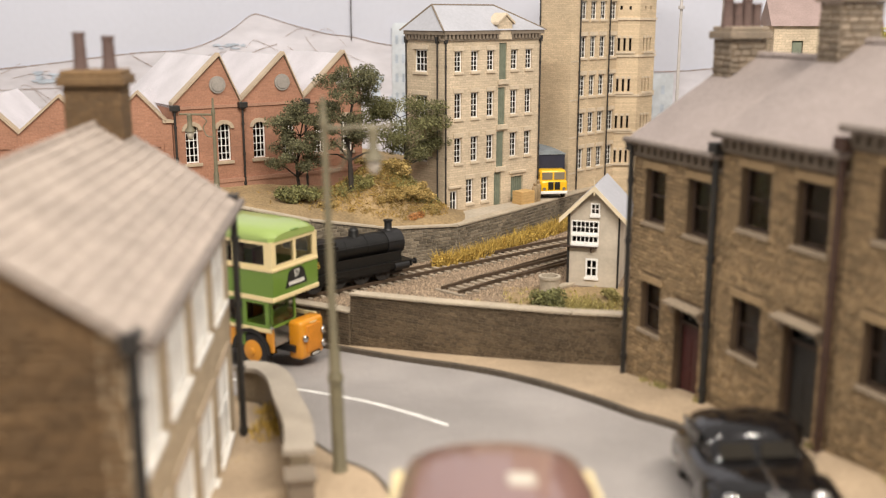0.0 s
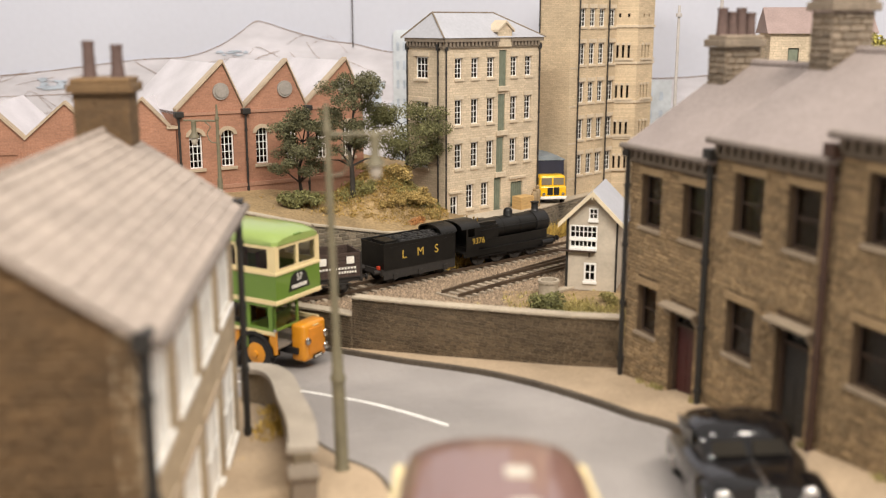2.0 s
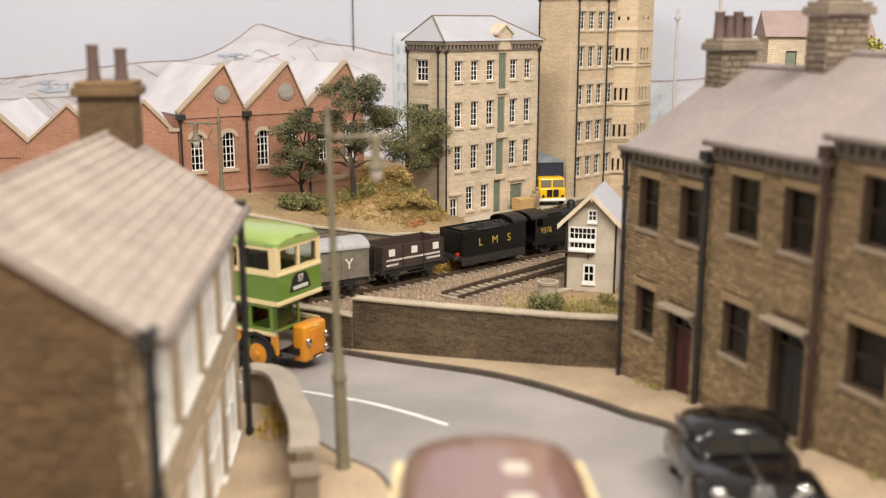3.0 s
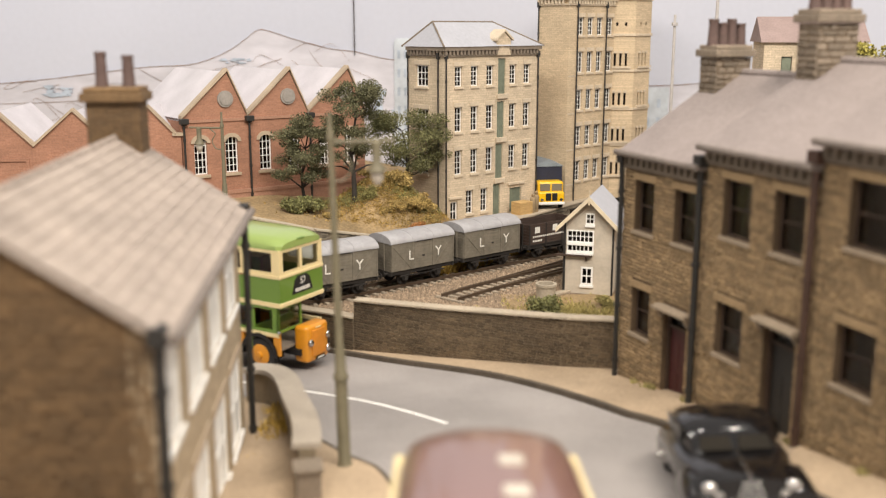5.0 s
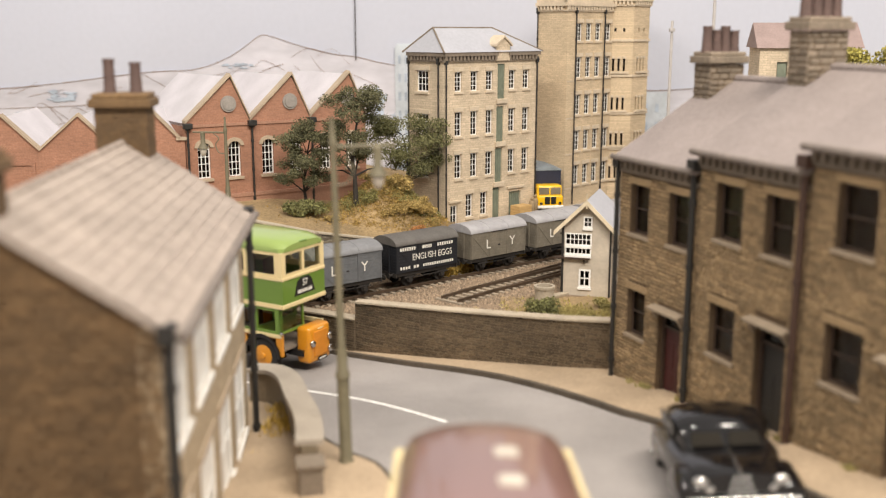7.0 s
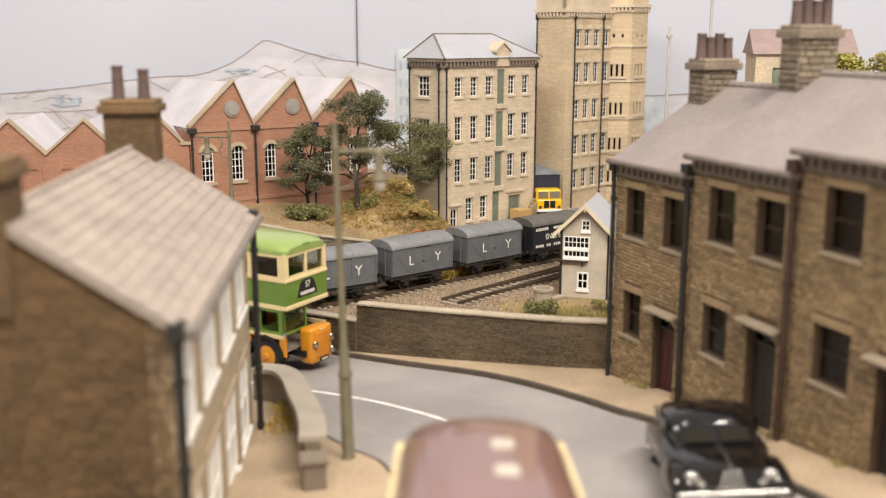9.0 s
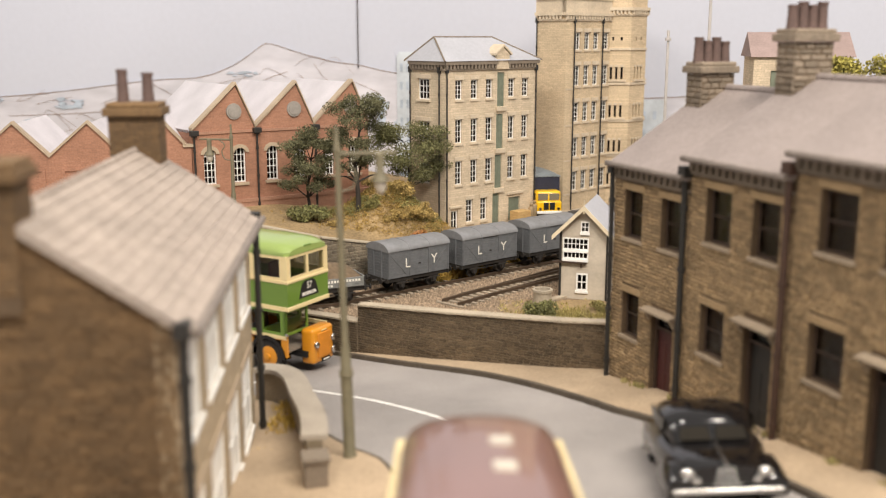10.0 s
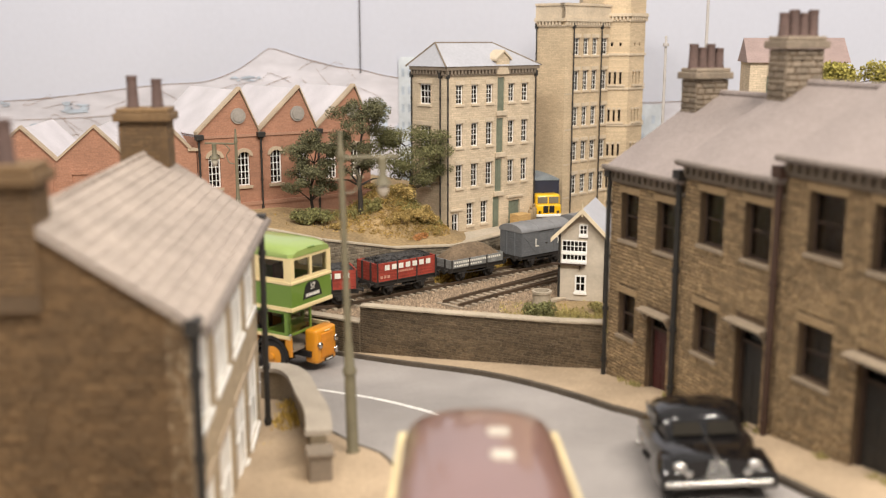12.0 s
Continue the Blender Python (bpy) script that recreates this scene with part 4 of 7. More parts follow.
def stone_mill():
    """Four-storey mill; front along x facing -y, end wall at x = 0."""
    t = thing("stone_mill", P(0.07, 45.0, 1.35, 0, 0, 42), "four-storey sandstone mill with hipped grey roof", "mill building")
    L, D, Htop = 5.95, 2.45, 7.75
    cols = (0.61, 1.59, 2.56, 4.05, 4.99)
    rows = ((6.02, 0.88), (4.02, 1.1), (2.1, 1.1))
    holes = [(c, c + 0.43, z, z + h) for z, h in rows for c in cols]
    ground = [(1.32, 1.75, 0.25, 1.33), (2.25, 2.68, 0.25, 1.33)]
    loads = [(3.3, 3.78, 5.6, 7.2), (3.25, 3.72, 3.6, 5.25), (3.18, 3.64, 1.7, 3.3), (3.05, 3.5, -0.2, 1.45)]
    doors = [(0.36, 0.8, -0.2, 0.9), (4.15, 4.95, 0.0, 1.15)]
    w = bmesh.new()
    pierced(w, 0, L, 0, 0.2, -1.0, Htop, holes + ground + loads + doors)
    part("front_wall", w, MILL_STONE, t)
    for a, b, c, d in holes + ground:
        window(t, a, c, b - a, d - c, cols=2, rows=4, bar=0.045, depth=0.08, sill=MILL_TRIM, lintel=MILL_TRIM, over=0.05)
    for a, b, c, d in loads:
        g = bmesh.new()
        box(g, a, b, 0.06, 0.12, c, d)
        for k in range(1, 4):
            box(g, a + (b - a) * k / 4 - 0.008, a + (b - a) * k / 4 + 0.008, 0.045, 0.06, c, d)
        part("loading_door", g, GREEN_DOOR, t, "sage green boarded loading door")
        g = bmesh.new()
        box(g, a - 0.1, b + 0.1, -0.1, 0.1, c - 0.22, c - 0.004, 0.012)
        part("door_ledge", g, MILL_TRIM, t)
    g = bmesh.new()
    box(g, 4.16, 4.94, 0.08, 0.13, 0.0, 1.14)
    for k in range(1, 6):
        box(g, 4.15 + 0.8 * k / 6 - 0.008, 4.15 + 0.8 * k / 6 + 0.008, 0.065, 0.08, 0.0, 1.14)
    part("wagon_door", g, GREEN_DOOR, t, "wide sage green boarded door")
    part("door_hood", box(bmesh.new(), 4.0, 5.1, -0.1, 0.05, 1.3, 1.42, 0.012), MILL_TRIM, t)
    part("door_hood", box(bmesh.new(), 0.22, 1.0, -0.1, 0.05, 1.02, 1.12, 0.012), MILL_TRIM, t)
    window(t, 0.36, 0.0, 0.44, 0.9, cols=2, rows=2, bar=0.06, depth=0.08, sill=MILL_TRIM, label="white glazed mill door")
    end = turned(0, D, -90)
    eh = [(0.55, 1.35, z, z + h) for z, h in ((6.0, 0.95), (4.05, 0.95), (2.1, 0.95))]
    w = bmesh.new()
    pierced(w, 0, D - 0.2, 0, 0.2, -1.0, Htop, eh)
    part("end_wall", w, MILL_STONE, t, m=end)
    for a, b, c, d in eh:
        window(t, a, c, b - a, d - c, m=end, cols=3, rows=3, bar=0.055, depth=0.08, sill=MILL_TRIM, lintel=MILL_TRIM)
    walls(t, "far_end_wall", MILL_STONE, (L - 0.2, L, 0.2, D, -1.0, Htop))
    walls(t, "back_wall", MILL_STONE, (0.2, L - 0.2, D - 0.2, D, -1.0, Htop))
    walls(t, "inner_wall", MILL_STONE, (0.2, L - 0.2, 0.9, 0.95, -0.9, Htop))
    g = bmesh.new()
    eave_band(g, -0.1, 3.2, Htop), eave_band(g, 3.9, L + 0.1, Htop)
    part("cornice", g, CORNICE_DARK, t)
    part("end_cornice", eave_band(bmesh.new(), 0, D + 0.1, Htop), CORNICE_DARK, t, m=end)
    # hipped roof
    g = bmesh.new()
    e = 0.2
    z0, z1 = Htop + 0.003, Htop + 1.08
    c = [g.verts.new(p) for p in ((-e, -e, z0), (L + e, -e, z0), (L + e, D + e, z0), (-e, D + e, z0), (0.4, D / 2, z1), (4.1, D / 2, z1))]
    for q in ((0, 1, 5, 4), (1, 2, 5), (2, 3, 4, 5), (3, 0, 4), (3, 2, 1, 0)):
        g.faces.new([c[i] for i in q])
    bmesh.ops.recalc_face_normals(g, faces=g.faces)
    part("roof", g, PALE_ROOF, t)
    for a, b in (((-e, -e, z0), (0.4, D / 2, z1)), ((-e, D + e, z0), (0.4, D / 2, z1)), ((L + e, -e, z0), (4.1, D / 2, z1)), ((0.4, D / 2, z1), (4.1, D / 2, z1))):
        part("roof_hip", tube(bmesh.new(), a, b, 0.045, n=6), CORNICE_DARK, t)
    g = bmesh.new()
    prism(g, [(3.12, Htop - 0.4), (3.98, Htop - 0.4), (3.98, Htop + 0.3), (3.55, Htop + 0.62), (3.12, Htop + 0.3)], -0.12, 0.5)
    d = part("dormer", g, MILL_STONE, t, "small gabled lucam over the loading doors")
    g = bmesh.new()
    for s in (-1, 1):
        prism(g, [(3.55, Htop + 0.65), (3.55, Htop + 0.75), (3.55 + s * 0.54, Htop + 0.34), (3.55 + s * 0.54, Htop + 0.24)], -0.2, 0.55)
    part("coping", g, MILL_TRIM, d)
    downpipe(t, 0.04, -0.07, -0.6, Htop - 0.5, 0.036, BLACK_IRON)
    downpipe(t, -0.07, 0.35, -0.6, Htop - 0.5, 0.036, BLACK_IRON)
    downpipe(t, L - 0.05, -0.07, -0.6, Htop - 0.5, 0.036, BLACK_IRON)
    downpipe(t, -0.07, D - 0.05, -0.6, Htop - 0.5, 0.036, BLACK_IRON)


def tall_mill():
    t = thing("tall_mill", P(6.1, 50.5, 1.5, 0, 0, 45), "tall sandstone mill with ornate stair tower", "mill building")
    L, D, Htop = 3.75, 1.95, 9.9
    cols = (0.72, 1.5, 2.26, 3.12)
    rows = ((8.05, 0.86), (6.24, 1.02), (4.4, 1.0), (2.6, 1.0), (0.85, 1.0))
    holes = [(c, c + 0.46, z, z + h) for z, h in rows for c in cols]
    w = bmesh.new()
    pierced(w, 0, L, 0, 0.2, -1, Htop, holes)
    part("front_wall", w, TALL_STONE, t)
    for a, b, c, d in holes:
        window(t, a, c, b - a, d - c, cols=2, rows=4, bar=0.045, depth=0.08, sill=MILL_TRIM, lintel=MILL_TRIM, over=0.05)
    walls(t, "end_wall", TALL_STONE, (0, 0.2, 0.2, D, -1, Htop))
    walls(t, "back_wall", TALL_STONE, (0.2, L, D - 0.2, D, -1, Htop))
    walls(t, "inner_wall", TALL_STONE, (0.2, L, 0.8, 0.85, -0.9, Htop))
    g = bmesh.new()
    for z, _ in rows[1:]:
        box(g, 0.05, 0.62, -0.02, 0.0, z - 0.2, z - 0.12)
    part("string_course", g, MILL_TRIM, t)
    g = bmesh.new()
    eave_band(g, -0.12, L, Htop)
    box(g, -0.05, L, -0.05, 0.25, Htop, Htop + 0.62), box(g, -0.12, L, -0.12, 0.3, Htop + 0.62, Htop + 0.74)
    part("parapet", g, MILL_TRIM, t)
    g = bmesh.new()
    eave_band(g, 0, D, Htop)
    box(g, 0, D, -0.05, 0.25, Htop, Htop + 0.62), box(g, 0, D, -0.12, 0.3, Htop + 0.62, Htop + 0.74)
    part("end_parapet", g, MILL_TRIM, t, m=turned(0, D, -90))
    g = bmesh.new()
    box(g, 0.25, L, 0.3, D, Htop - 0.3, Htop - 0.1)
    part("roof", g, PALE_ROOF, t)
    for x in (0.62, 2.98):
        downpipe(t, x, -0.07, -0.8, Htop - 0.5, 0.036, BLACK_IRON)
    downpipe(t, -0.07, D - 0.1, -0.8, Htop - 0.5, 0.036, BLACK_IRON)
    # stair tower, eight-sided
    cx, cy, R = L + 1.45, 0.95, 1.85
    Ht = 12.2
    ang = [radians(22.5 + 45 * k) for k in range(8)]
    tower = None
    for k in range(8):
        a, b = V(cx + R * math.cos(ang[k - 1]), cy + R * math.sin(ang[k - 1]), 0), V(cx + R * math.cos(ang[k]), cy + R * math.sin(ang[k]), 0)
        d = b - a
        w = bmesh.new()
        n = d.length
        m = Matrix.Translation(a) @ Matrix.Rotation(math.atan2(d.y, d.x), 4, "Z")
        sees = k in (5, 6, 7, 0)
        hh = [(n * f + 0.02, n * f + 0.14, z, z + 0.62) for z in (6.5, 4.5, 2.65, 0.9) for f in (0.24, 0.44, 0.64)] if sees else []
        hh += [(n * f, n * f + 0.12, 8.5, 8.68) for f in (0.3, 0.62)] if sees else []
        pierced(w, 0, n, 0, 0.15, -1, Ht, hh)
        face = part("tower_wall", w, TALL_STONE, t, m=m)
        for h in hh:
            g = bmesh.new()
            box(g, h[0], h[1], 0.1, 0.13, h[2], h[3])
            part("tower_window", g, DARK_GLASS, face, m=m)
        for z in (8.0, 6.2, 4.25, 2.4):
            part("string_course", box(bmesh.new(), -0.02, n + 0.02, -0.07, 0.0, z, z + 0.12), MILL_TRIM, face, m=m)
        for z in (Htop - 0.1, 11.6):
            part("tower_cornice", eave_band(bmesh.new(), -0.05, n + 0.05, z + 0.4, step=0.2), MILL_TRIM, face, m=m)
        if sees:
            for z in (6.5, 4.5, 2.65, 0.9):
                for f in (0.24, 0.44, 0.64):
                    part("lintel", box(bmesh.new(), n * f - 0.01, n * f + 0.17, -0.05, 0.0, z + 0.63, z + 0.75), MILL_TRIM, face, m=m)
                part("sill", box(bmesh.new(), n * 0.18, n * 0.86, -0.12, 0.0, z - 0.13, z - 0.03), MILL_TRIM, face, m=m)
    g = bmesh.new()
    lathe(g, [(R - 0.1, Ht - 0.2), (R + 0.08, Ht), (R + 0.08, Ht + 0.2), (0.1, Ht + 1.4)], 8, (cx, cy, 0))
    part("tower_roof", g, CORNICE_DARK, t)


stone_mill()
tall_mill()


# ---------------------------------------------------------------- red brick sheds
def round_disc(bm, x, z, r, y0, y1, n=24):
    tube(bm, (x, y0, z), (x, y1, z), r, n=n)
    return bm


def arched_window(parent, x, z, w, h):
    """A tall window with an arched head and stone surround."""
    rise = 0.2
    f = bmesh.new()
    b = 0.05
    box(f, x, x + b, 0.1, 0.15, z, z + h), box(f, x + w - b, x + w, 0.1, 0.15, z, z + h), box(f, x + b, x + w - b, 0.1, 0.15, z, z + b)
    for k in (1, 2):
        box(f, x + w * k / 3 - 0.017, x + w * k / 3 + 0.017, 0.105, 0.14, z + b, z + h + 0.13)
    for k in range(1, 5):
        box(f, x + b, x + w - b, 0.107, 0.138, z + h * k / 4.6 - 0.016, z + h * k / 4.6 + 0.016)
    win = part("window", f, WHITE_PAINT, parent, "white arched multi-pane window")
    g = bmesh.new()
    box(g, x + 0.01, x + w - 0.01, 0.152, 0.17, z + 0.01, z + h + rise - 0.02)
    part("pane", g, DARK_GLASS, win)
    a = bmesh.new()
    prev = None
    for k in range(9):
        q = math.pi * k / 8
        o = (x + w / 2 - math.cos(q) * (w / 2 + 0.15), z + h - 0.08 + math.sin(q) * (rise + 0.17))
        i = (x + w / 2 - math.cos(q) * (w / 2 - 0.01), z + h - 0.08 + math.sin(q) * (rise + 0.0))
        if prev:
            prism(a, [prev[0], o, i, prev[1]], -0.07, 0.1)
        prev = (o, i)
    part("arch", a, BUFF_TRIM, win)
    s = bmesh.new()
    box(s, x - 0.1, x + w + 0.1, -0.09, 0.1, z - 0.14, z - 0.004, 0.015)
    part("sill", s, BUFF_TRIM, win)


def factory():
    t = thing("brick_factory", P(-11.1, 43.5, 1.7, 0, 0, 35), "red brick factory with three sawtooth gables", "factory")
    L, bay = 9.0, 3.0
    eave, peak = 4.42, 6.3
    wx = [(0.5, 0.58), (1.93, 0.58), (3.55, 0.58), (4.93, 0.58), (6.5, 0.58), (7.9, 0.58)]
    holes = [(a, a + w, 1.98, 3.6) for a, w in wx]
    wl = bmesh.new()
    pierced(wl, 0, L, 0, 0.25, -1.2, eave, holes)
    part("front_wall", wl, RED_BRICK, t)
    for k in range(3):
        part("gable", prism(bmesh.new(), [(k * bay, eave), ((k + 1) * bay, eave), (k * bay + 2.12, peak)], 0, 0.25), RED_BRICK, t)
    for a, w in wx:
        arched_window(t, a, 1.98, w, 1.45)
    g = bmesh.new()
    box(g, -0.05, L + 0.05, -0.1, 0.0, -1.2, 1.05), box(g, -0.05, L + 0.05, -0.14, 0.0, 1.05, 1.2)
    part("plinth", g, RED_TRIM, t)
    for k in range(3):
        x = k * bay
        g = bmesh.new()
        box(g, x + 0.1, x + bay - 0.1, -0.06, 0.0, eave - 0.18, eave - 0.06)
        part("string_course", g, RED_TRIM, t)
        g = bmesh.new()
        for (ax, az), (bx, bz) in (((x - 0.02, eave + 0.02), (x + 2.12, peak + 0.1)), ((x + 2.12, peak + 0.1), (x + bay + 0.02, eave + 0.02))):
            prism(g, [(ax, az), (bx, bz), (bx, bz + 0.12), (ax, az + 0.12)], -0.1, 0.3)
        part("gable_coping", g, BUFF_TRIM, t)
        g = bmesh.new()
        round_disc(g, x + 2.0, 5.2, 0.36, -0.07, 0.0), round_disc(g, x + 2.0, 5.2, 0.27, -0.11, -0.07)
        part("roundel", g, M("grey_roundel", (0.3, 0.27, 0.24), 0.85, 0.1, 2, 0.2), t, "round grey stone roundel", smooth=True)
        g = bmesh.new()
        for (ax, az), (bx, bz) in (((x, eave), (x + 2.12, peak + 0.06)), ((x + 2.12, peak + 0.06), (x + bay, eave))):
            prism(g, [(ax, az), (bx, bz), (bx, bz - 0.12), (ax, az - 0.12)], 0.3, 6.0)
        part("roof", g, SNOW_ROOF, t)
        downpipe(t, x + 0.05, -0.12, -1.0, eave - 0.25, 0.05, BLACK_IRON)
        g = bmesh.new()
        box(g, x - 0.14, x + 0.24, -0.28, -0.02, eave - 0.22, eave + 0.02, 0.03)
        part("rain_hopper", g, BLACK_IRON, t)
    walls(t, "side_wall", RED_BRICK, (0, 0.25, 0.25, 5.9, -1.2, eave), (L - 0.25, L, 0.25, 5.9, -1.2, eave))
    walls(t, "back_wall", RED_BRICK, (0.25, L - 0.25, 5.65, 5.9, -1.2, eave))
    walls(t, "inner_wall", RED_BRICK, (0.25, L - 0.25, 1.2, 1.25, -1, eave))

    t = thing("brick_shed", P(-11.1, 43.5, 1.7, 0, 0, 188), "lower red brick shed with shallow gables", "factory")
    # local x runs away along the line, its face looking +y
    wl = bmesh.new()
    eave, peak, bay = 3.35, 4.85, 3.1
    outline = [(0.05, -1.2), (0.05, 3.72), (0.25, 3.72), (1.36, 4.92)]
    for k in range(1, 4):
        outline += [(2.98 + (k - 1) * bay, eave), (4.42 + (k - 1) * bay, 4.8)]
    outline += [(12.6, eave), (12.6, -1.2)]
    prism(wl, outline, -0.25, 0)
    part("front_wall", wl, RED_BRICK, t)
    for (ax, az), (bx, bz) in zip(outline[2:-2], outline[3:-1]):
        part("coping", prism(bmesh.new(), [(ax, az + 0.01), (bx, bz + 0.01), (bx, bz + 0.14), (ax, az + 0.14)], -0.32, 0.1), BUFF_TRIM, t)
    part("end_coping", box(bmesh.new(), -0.05, 0.4, -0.32, 0.1, 3.73, 3.85), BUFF_TRIM, t)
    for a, b in ((0.4, 1.1), (1.6, 4.2), (4.7, 5.6), (6.3, 8.8)):
        g = bmesh.new()
        for q in ((a, b, 2.75, 2.87), (a, a + 0.12, 0.2, 2.75), (b - 0.12, b, 0.2, 2.75)):
            box(g, q[0], q[1], 0.0, 0.06, q[2], q[3])
        part("blind_panel", g, RED_BRICK, t)
    for (ax, az), (bx, bz) in zip(outline[2:-2], outline[3:-1]):
        g = bmesh.new()
        prism(g, [(ax, az - 0.02), (bx, bz - 0.02), (bx, bz - 0.12), (ax, az - 0.12)], -6.0, -0.33)
        part("roof", g, SNOW_ROOF, t)


factory()

# ---------------------------------------------------------------- painted backdrop
bm = bmesh.new()
box(bm, -70, 70, 62.0, 62.4, -3, 40)
solid("backdrop", bm, SKY_BOARD, P(0, 0, 0), "pale painted sky on the backdrop board", "backdrop", kind="structure")


def painted(name, outline, y, material, label):
    bm = bmesh.new()
    prism(bm, outline, y, y + 0.03)
    return solid(name, bm, material, P(0, 0, 0), label, "backdrop", kind="structure")


CREST = bez([(-40, 6.2), (-27, 6.6), (-18.2, 7.55), (-15.1, 7.75), (-13.2, 8.35), (-12.0, 9.05), (-11.0, 9.75), (-10.3, 9.7), (-8.9, 9.25), (-6.8, 8.7), (-5.2, 8.5), (-2.8, 8.0), (4, 7.2), (12, 6.5), (20, 6.8), (40, 6.4)], 6)
painted("painted_hill", [(-40, -2)] + CREST + [(40, -2)], 61.9, HILL_PAINT, "snowy painted hills with thin brown outlines")


def brush(name, pts, width, y, material, label):
    bm = bmesh.new()
    pts = bez(pts, 6)
    for k in range(len(pts) - 1):
        (ax, az), (bx, bz) = pts[k], pts[k + 1]
        w = width * (0.6 + 0.5 * abs(math.sin(k * 1.7)))
        prism(bm, [(ax, az - w), (bx, bz - w), (bx, bz + w), (ax, az + w)], y, y + 0.01)
    return solid(name, bm, material, P(0, 0, 0), label, "backdrop", kind="structure")


brush("painted_ridge_line", CREST[::2], 0.02, 61.86, HILL_LINE, "thin brown painted ridge line")
for pts in ([(-18.2, 7.5), (-16.2, 6.4), (-13.6, 5.1)], [(-27, 5.4), (-22, 5.6), (-18, 6.0)], [(-24, 5.5), (-23, 4.4)], [(-15.8, 6.8), (-14.2, 7.3), (-12.6, 6.7), (-11, 7.4)], [(-13, 6.0), (-11.2, 7.5), (-9.6, 8.1)], [(-9, 8.0), (-7.5, 7.0), (-5.8, 7.6)], [(-8, 8.6), (-7.2, 7.6), (-6, 7.1)]):
    brush("painted_field_line", pts, 0.014, 61.85, HILL_LINE, "thin brown painted field boundary")
rr = random.Random(77)
for _ in range(26):
    x = rr.uniform(-27, -4)
    z = rr.uniform(4.6, 6.4) if x < -16 or x > -6 else rr.uniform(5.2, 8.6)
    brush("painted_field_line", [(x, z), (x + rr.uniform(0.4, 1.2), z + rr.uniform(-0.4, 0.5)), (x + rr.uniform(1.4, 2.6), z + rr.uniform(-0.9, 0.7))], 0.009, 61.85, HILL_LINE, "thin brown painted field boundary")
for cx, cz, w, h in ((-24.0, 6.2, 1.8, 0.35), (-25.2, 5.0, 1.0, 0.2), (-15.5, 6.6, 1.2, 0.16), (-12.4, 8.0, 1.1, 0.2), (-3.6, 4.9, 1.6, 1.5), (-27.8, 6.4, 0.8, 0.25), (-7.2, 6.0, 1.2, 0.3)):
    rr = random.Random(int(cx * 10))
    for _ in range(7):
        bx, bz, bw, bh = cx + rr.uniform(-0.8, 0.8) * w, cz + rr.uniform(-0.8, 0.8) * h, w * rr.uniform(0.12, 0.4), h * rr.uniform(0.2, 0.5)
        ring = []
        for k in range(22):
            q, f = math.tau * k / 22, rr.uniform(0.45, 1.15)
            ring.append((bx + math.cos(q) * bw * f, bz + math.sin(q) * bh * f))
        painted("painted_blue_patch", ring, 61.84 - rr.uniform(0, 0.012), HILL_BLUE, "pale blue painted wash on the hills")
for x0, x1, z1, wx_ in ((-2.9, -1.6, 9.1, 0.26), (11.4, 13.6, 6.2, 0.35)):
    painted("painted_mill", [(x0, -1), (x0, z1), (x0 + 0.15, z1 + 0.2), (x1, z1 + 0.2), (x1, -1)], 61.82, PAINTED_MILL, "pale blue-grey painted mill")
    bm = bmesh.new()
    for j in range(8):
        for k in range(3):
            box(bm, x0 + 0.2 + k * (x1 - x0) / 3.4, x0 + 0.2 + k * (x1 - x0) / 3.4 + wx_ * 0.6, 61.79, 61.815, z1 - 1.0 - j * 1.1, z1 - 0.5 - j * 1.1)
    solid("painted_windows", bm, HILL_BLUE, P(0, 0, 0), "rows of faint painted windows", "backdrop", kind="structure")
bm = bmesh.new()
box(bm, -5.28, -5.22, 61.78, 61.82, 8.3, 40)
solid("backdrop_seam", bm, SEAM, P(0, 0, 0), "dark vertical joint between backdrop boards", "backdrop", kind="structure")


# ---------------------------------------------------------------- embankment, yard, retaining wall
RET = [(-40, 45.5), (-14, 39.4), (-8, 37.6), (-5.0, 38.6), (-2.2, 40.75), (0.5, 42.5), (3.4, 46.2), (6.24, 50.1), (9.0, 53.6), (12.0, 57.5)]


def ret_top(x, y):
    if x < -2.2:
        return 1.55 + min((-2.2 - x), 6) * 0.27
    return 1.55 - min((x + 2.2) / 2.7, 1) * 0.25


stone_wall("retaining_wall", RET[1:], lambda x, y: -0.05, ret_top, 0.35, 0.14, 0.3, GREY_STONE, M("pale_mortar", (0.26, 0.22, 0.165), 0.95, 0.3, 0.8, 0.3, stain=0.35), "grey-brown rubble retaining wall behind the line", COPING, gap=0.026)


def bank(x, y):
    """Height of the made ground behind the retaining wall."""
    z = 1.42 if x > -1 else 1.42 + min(-1 - x, 7) * 0.16
    mound = 2.05 * math.exp(-((x + 2.5) / 1.9) ** 2 - ((y - 44.0) / 1.5) ** 2)
    return z + mound + 0.06 * noise.noise(Vector((x * 1.3, y * 1.3, 0)))


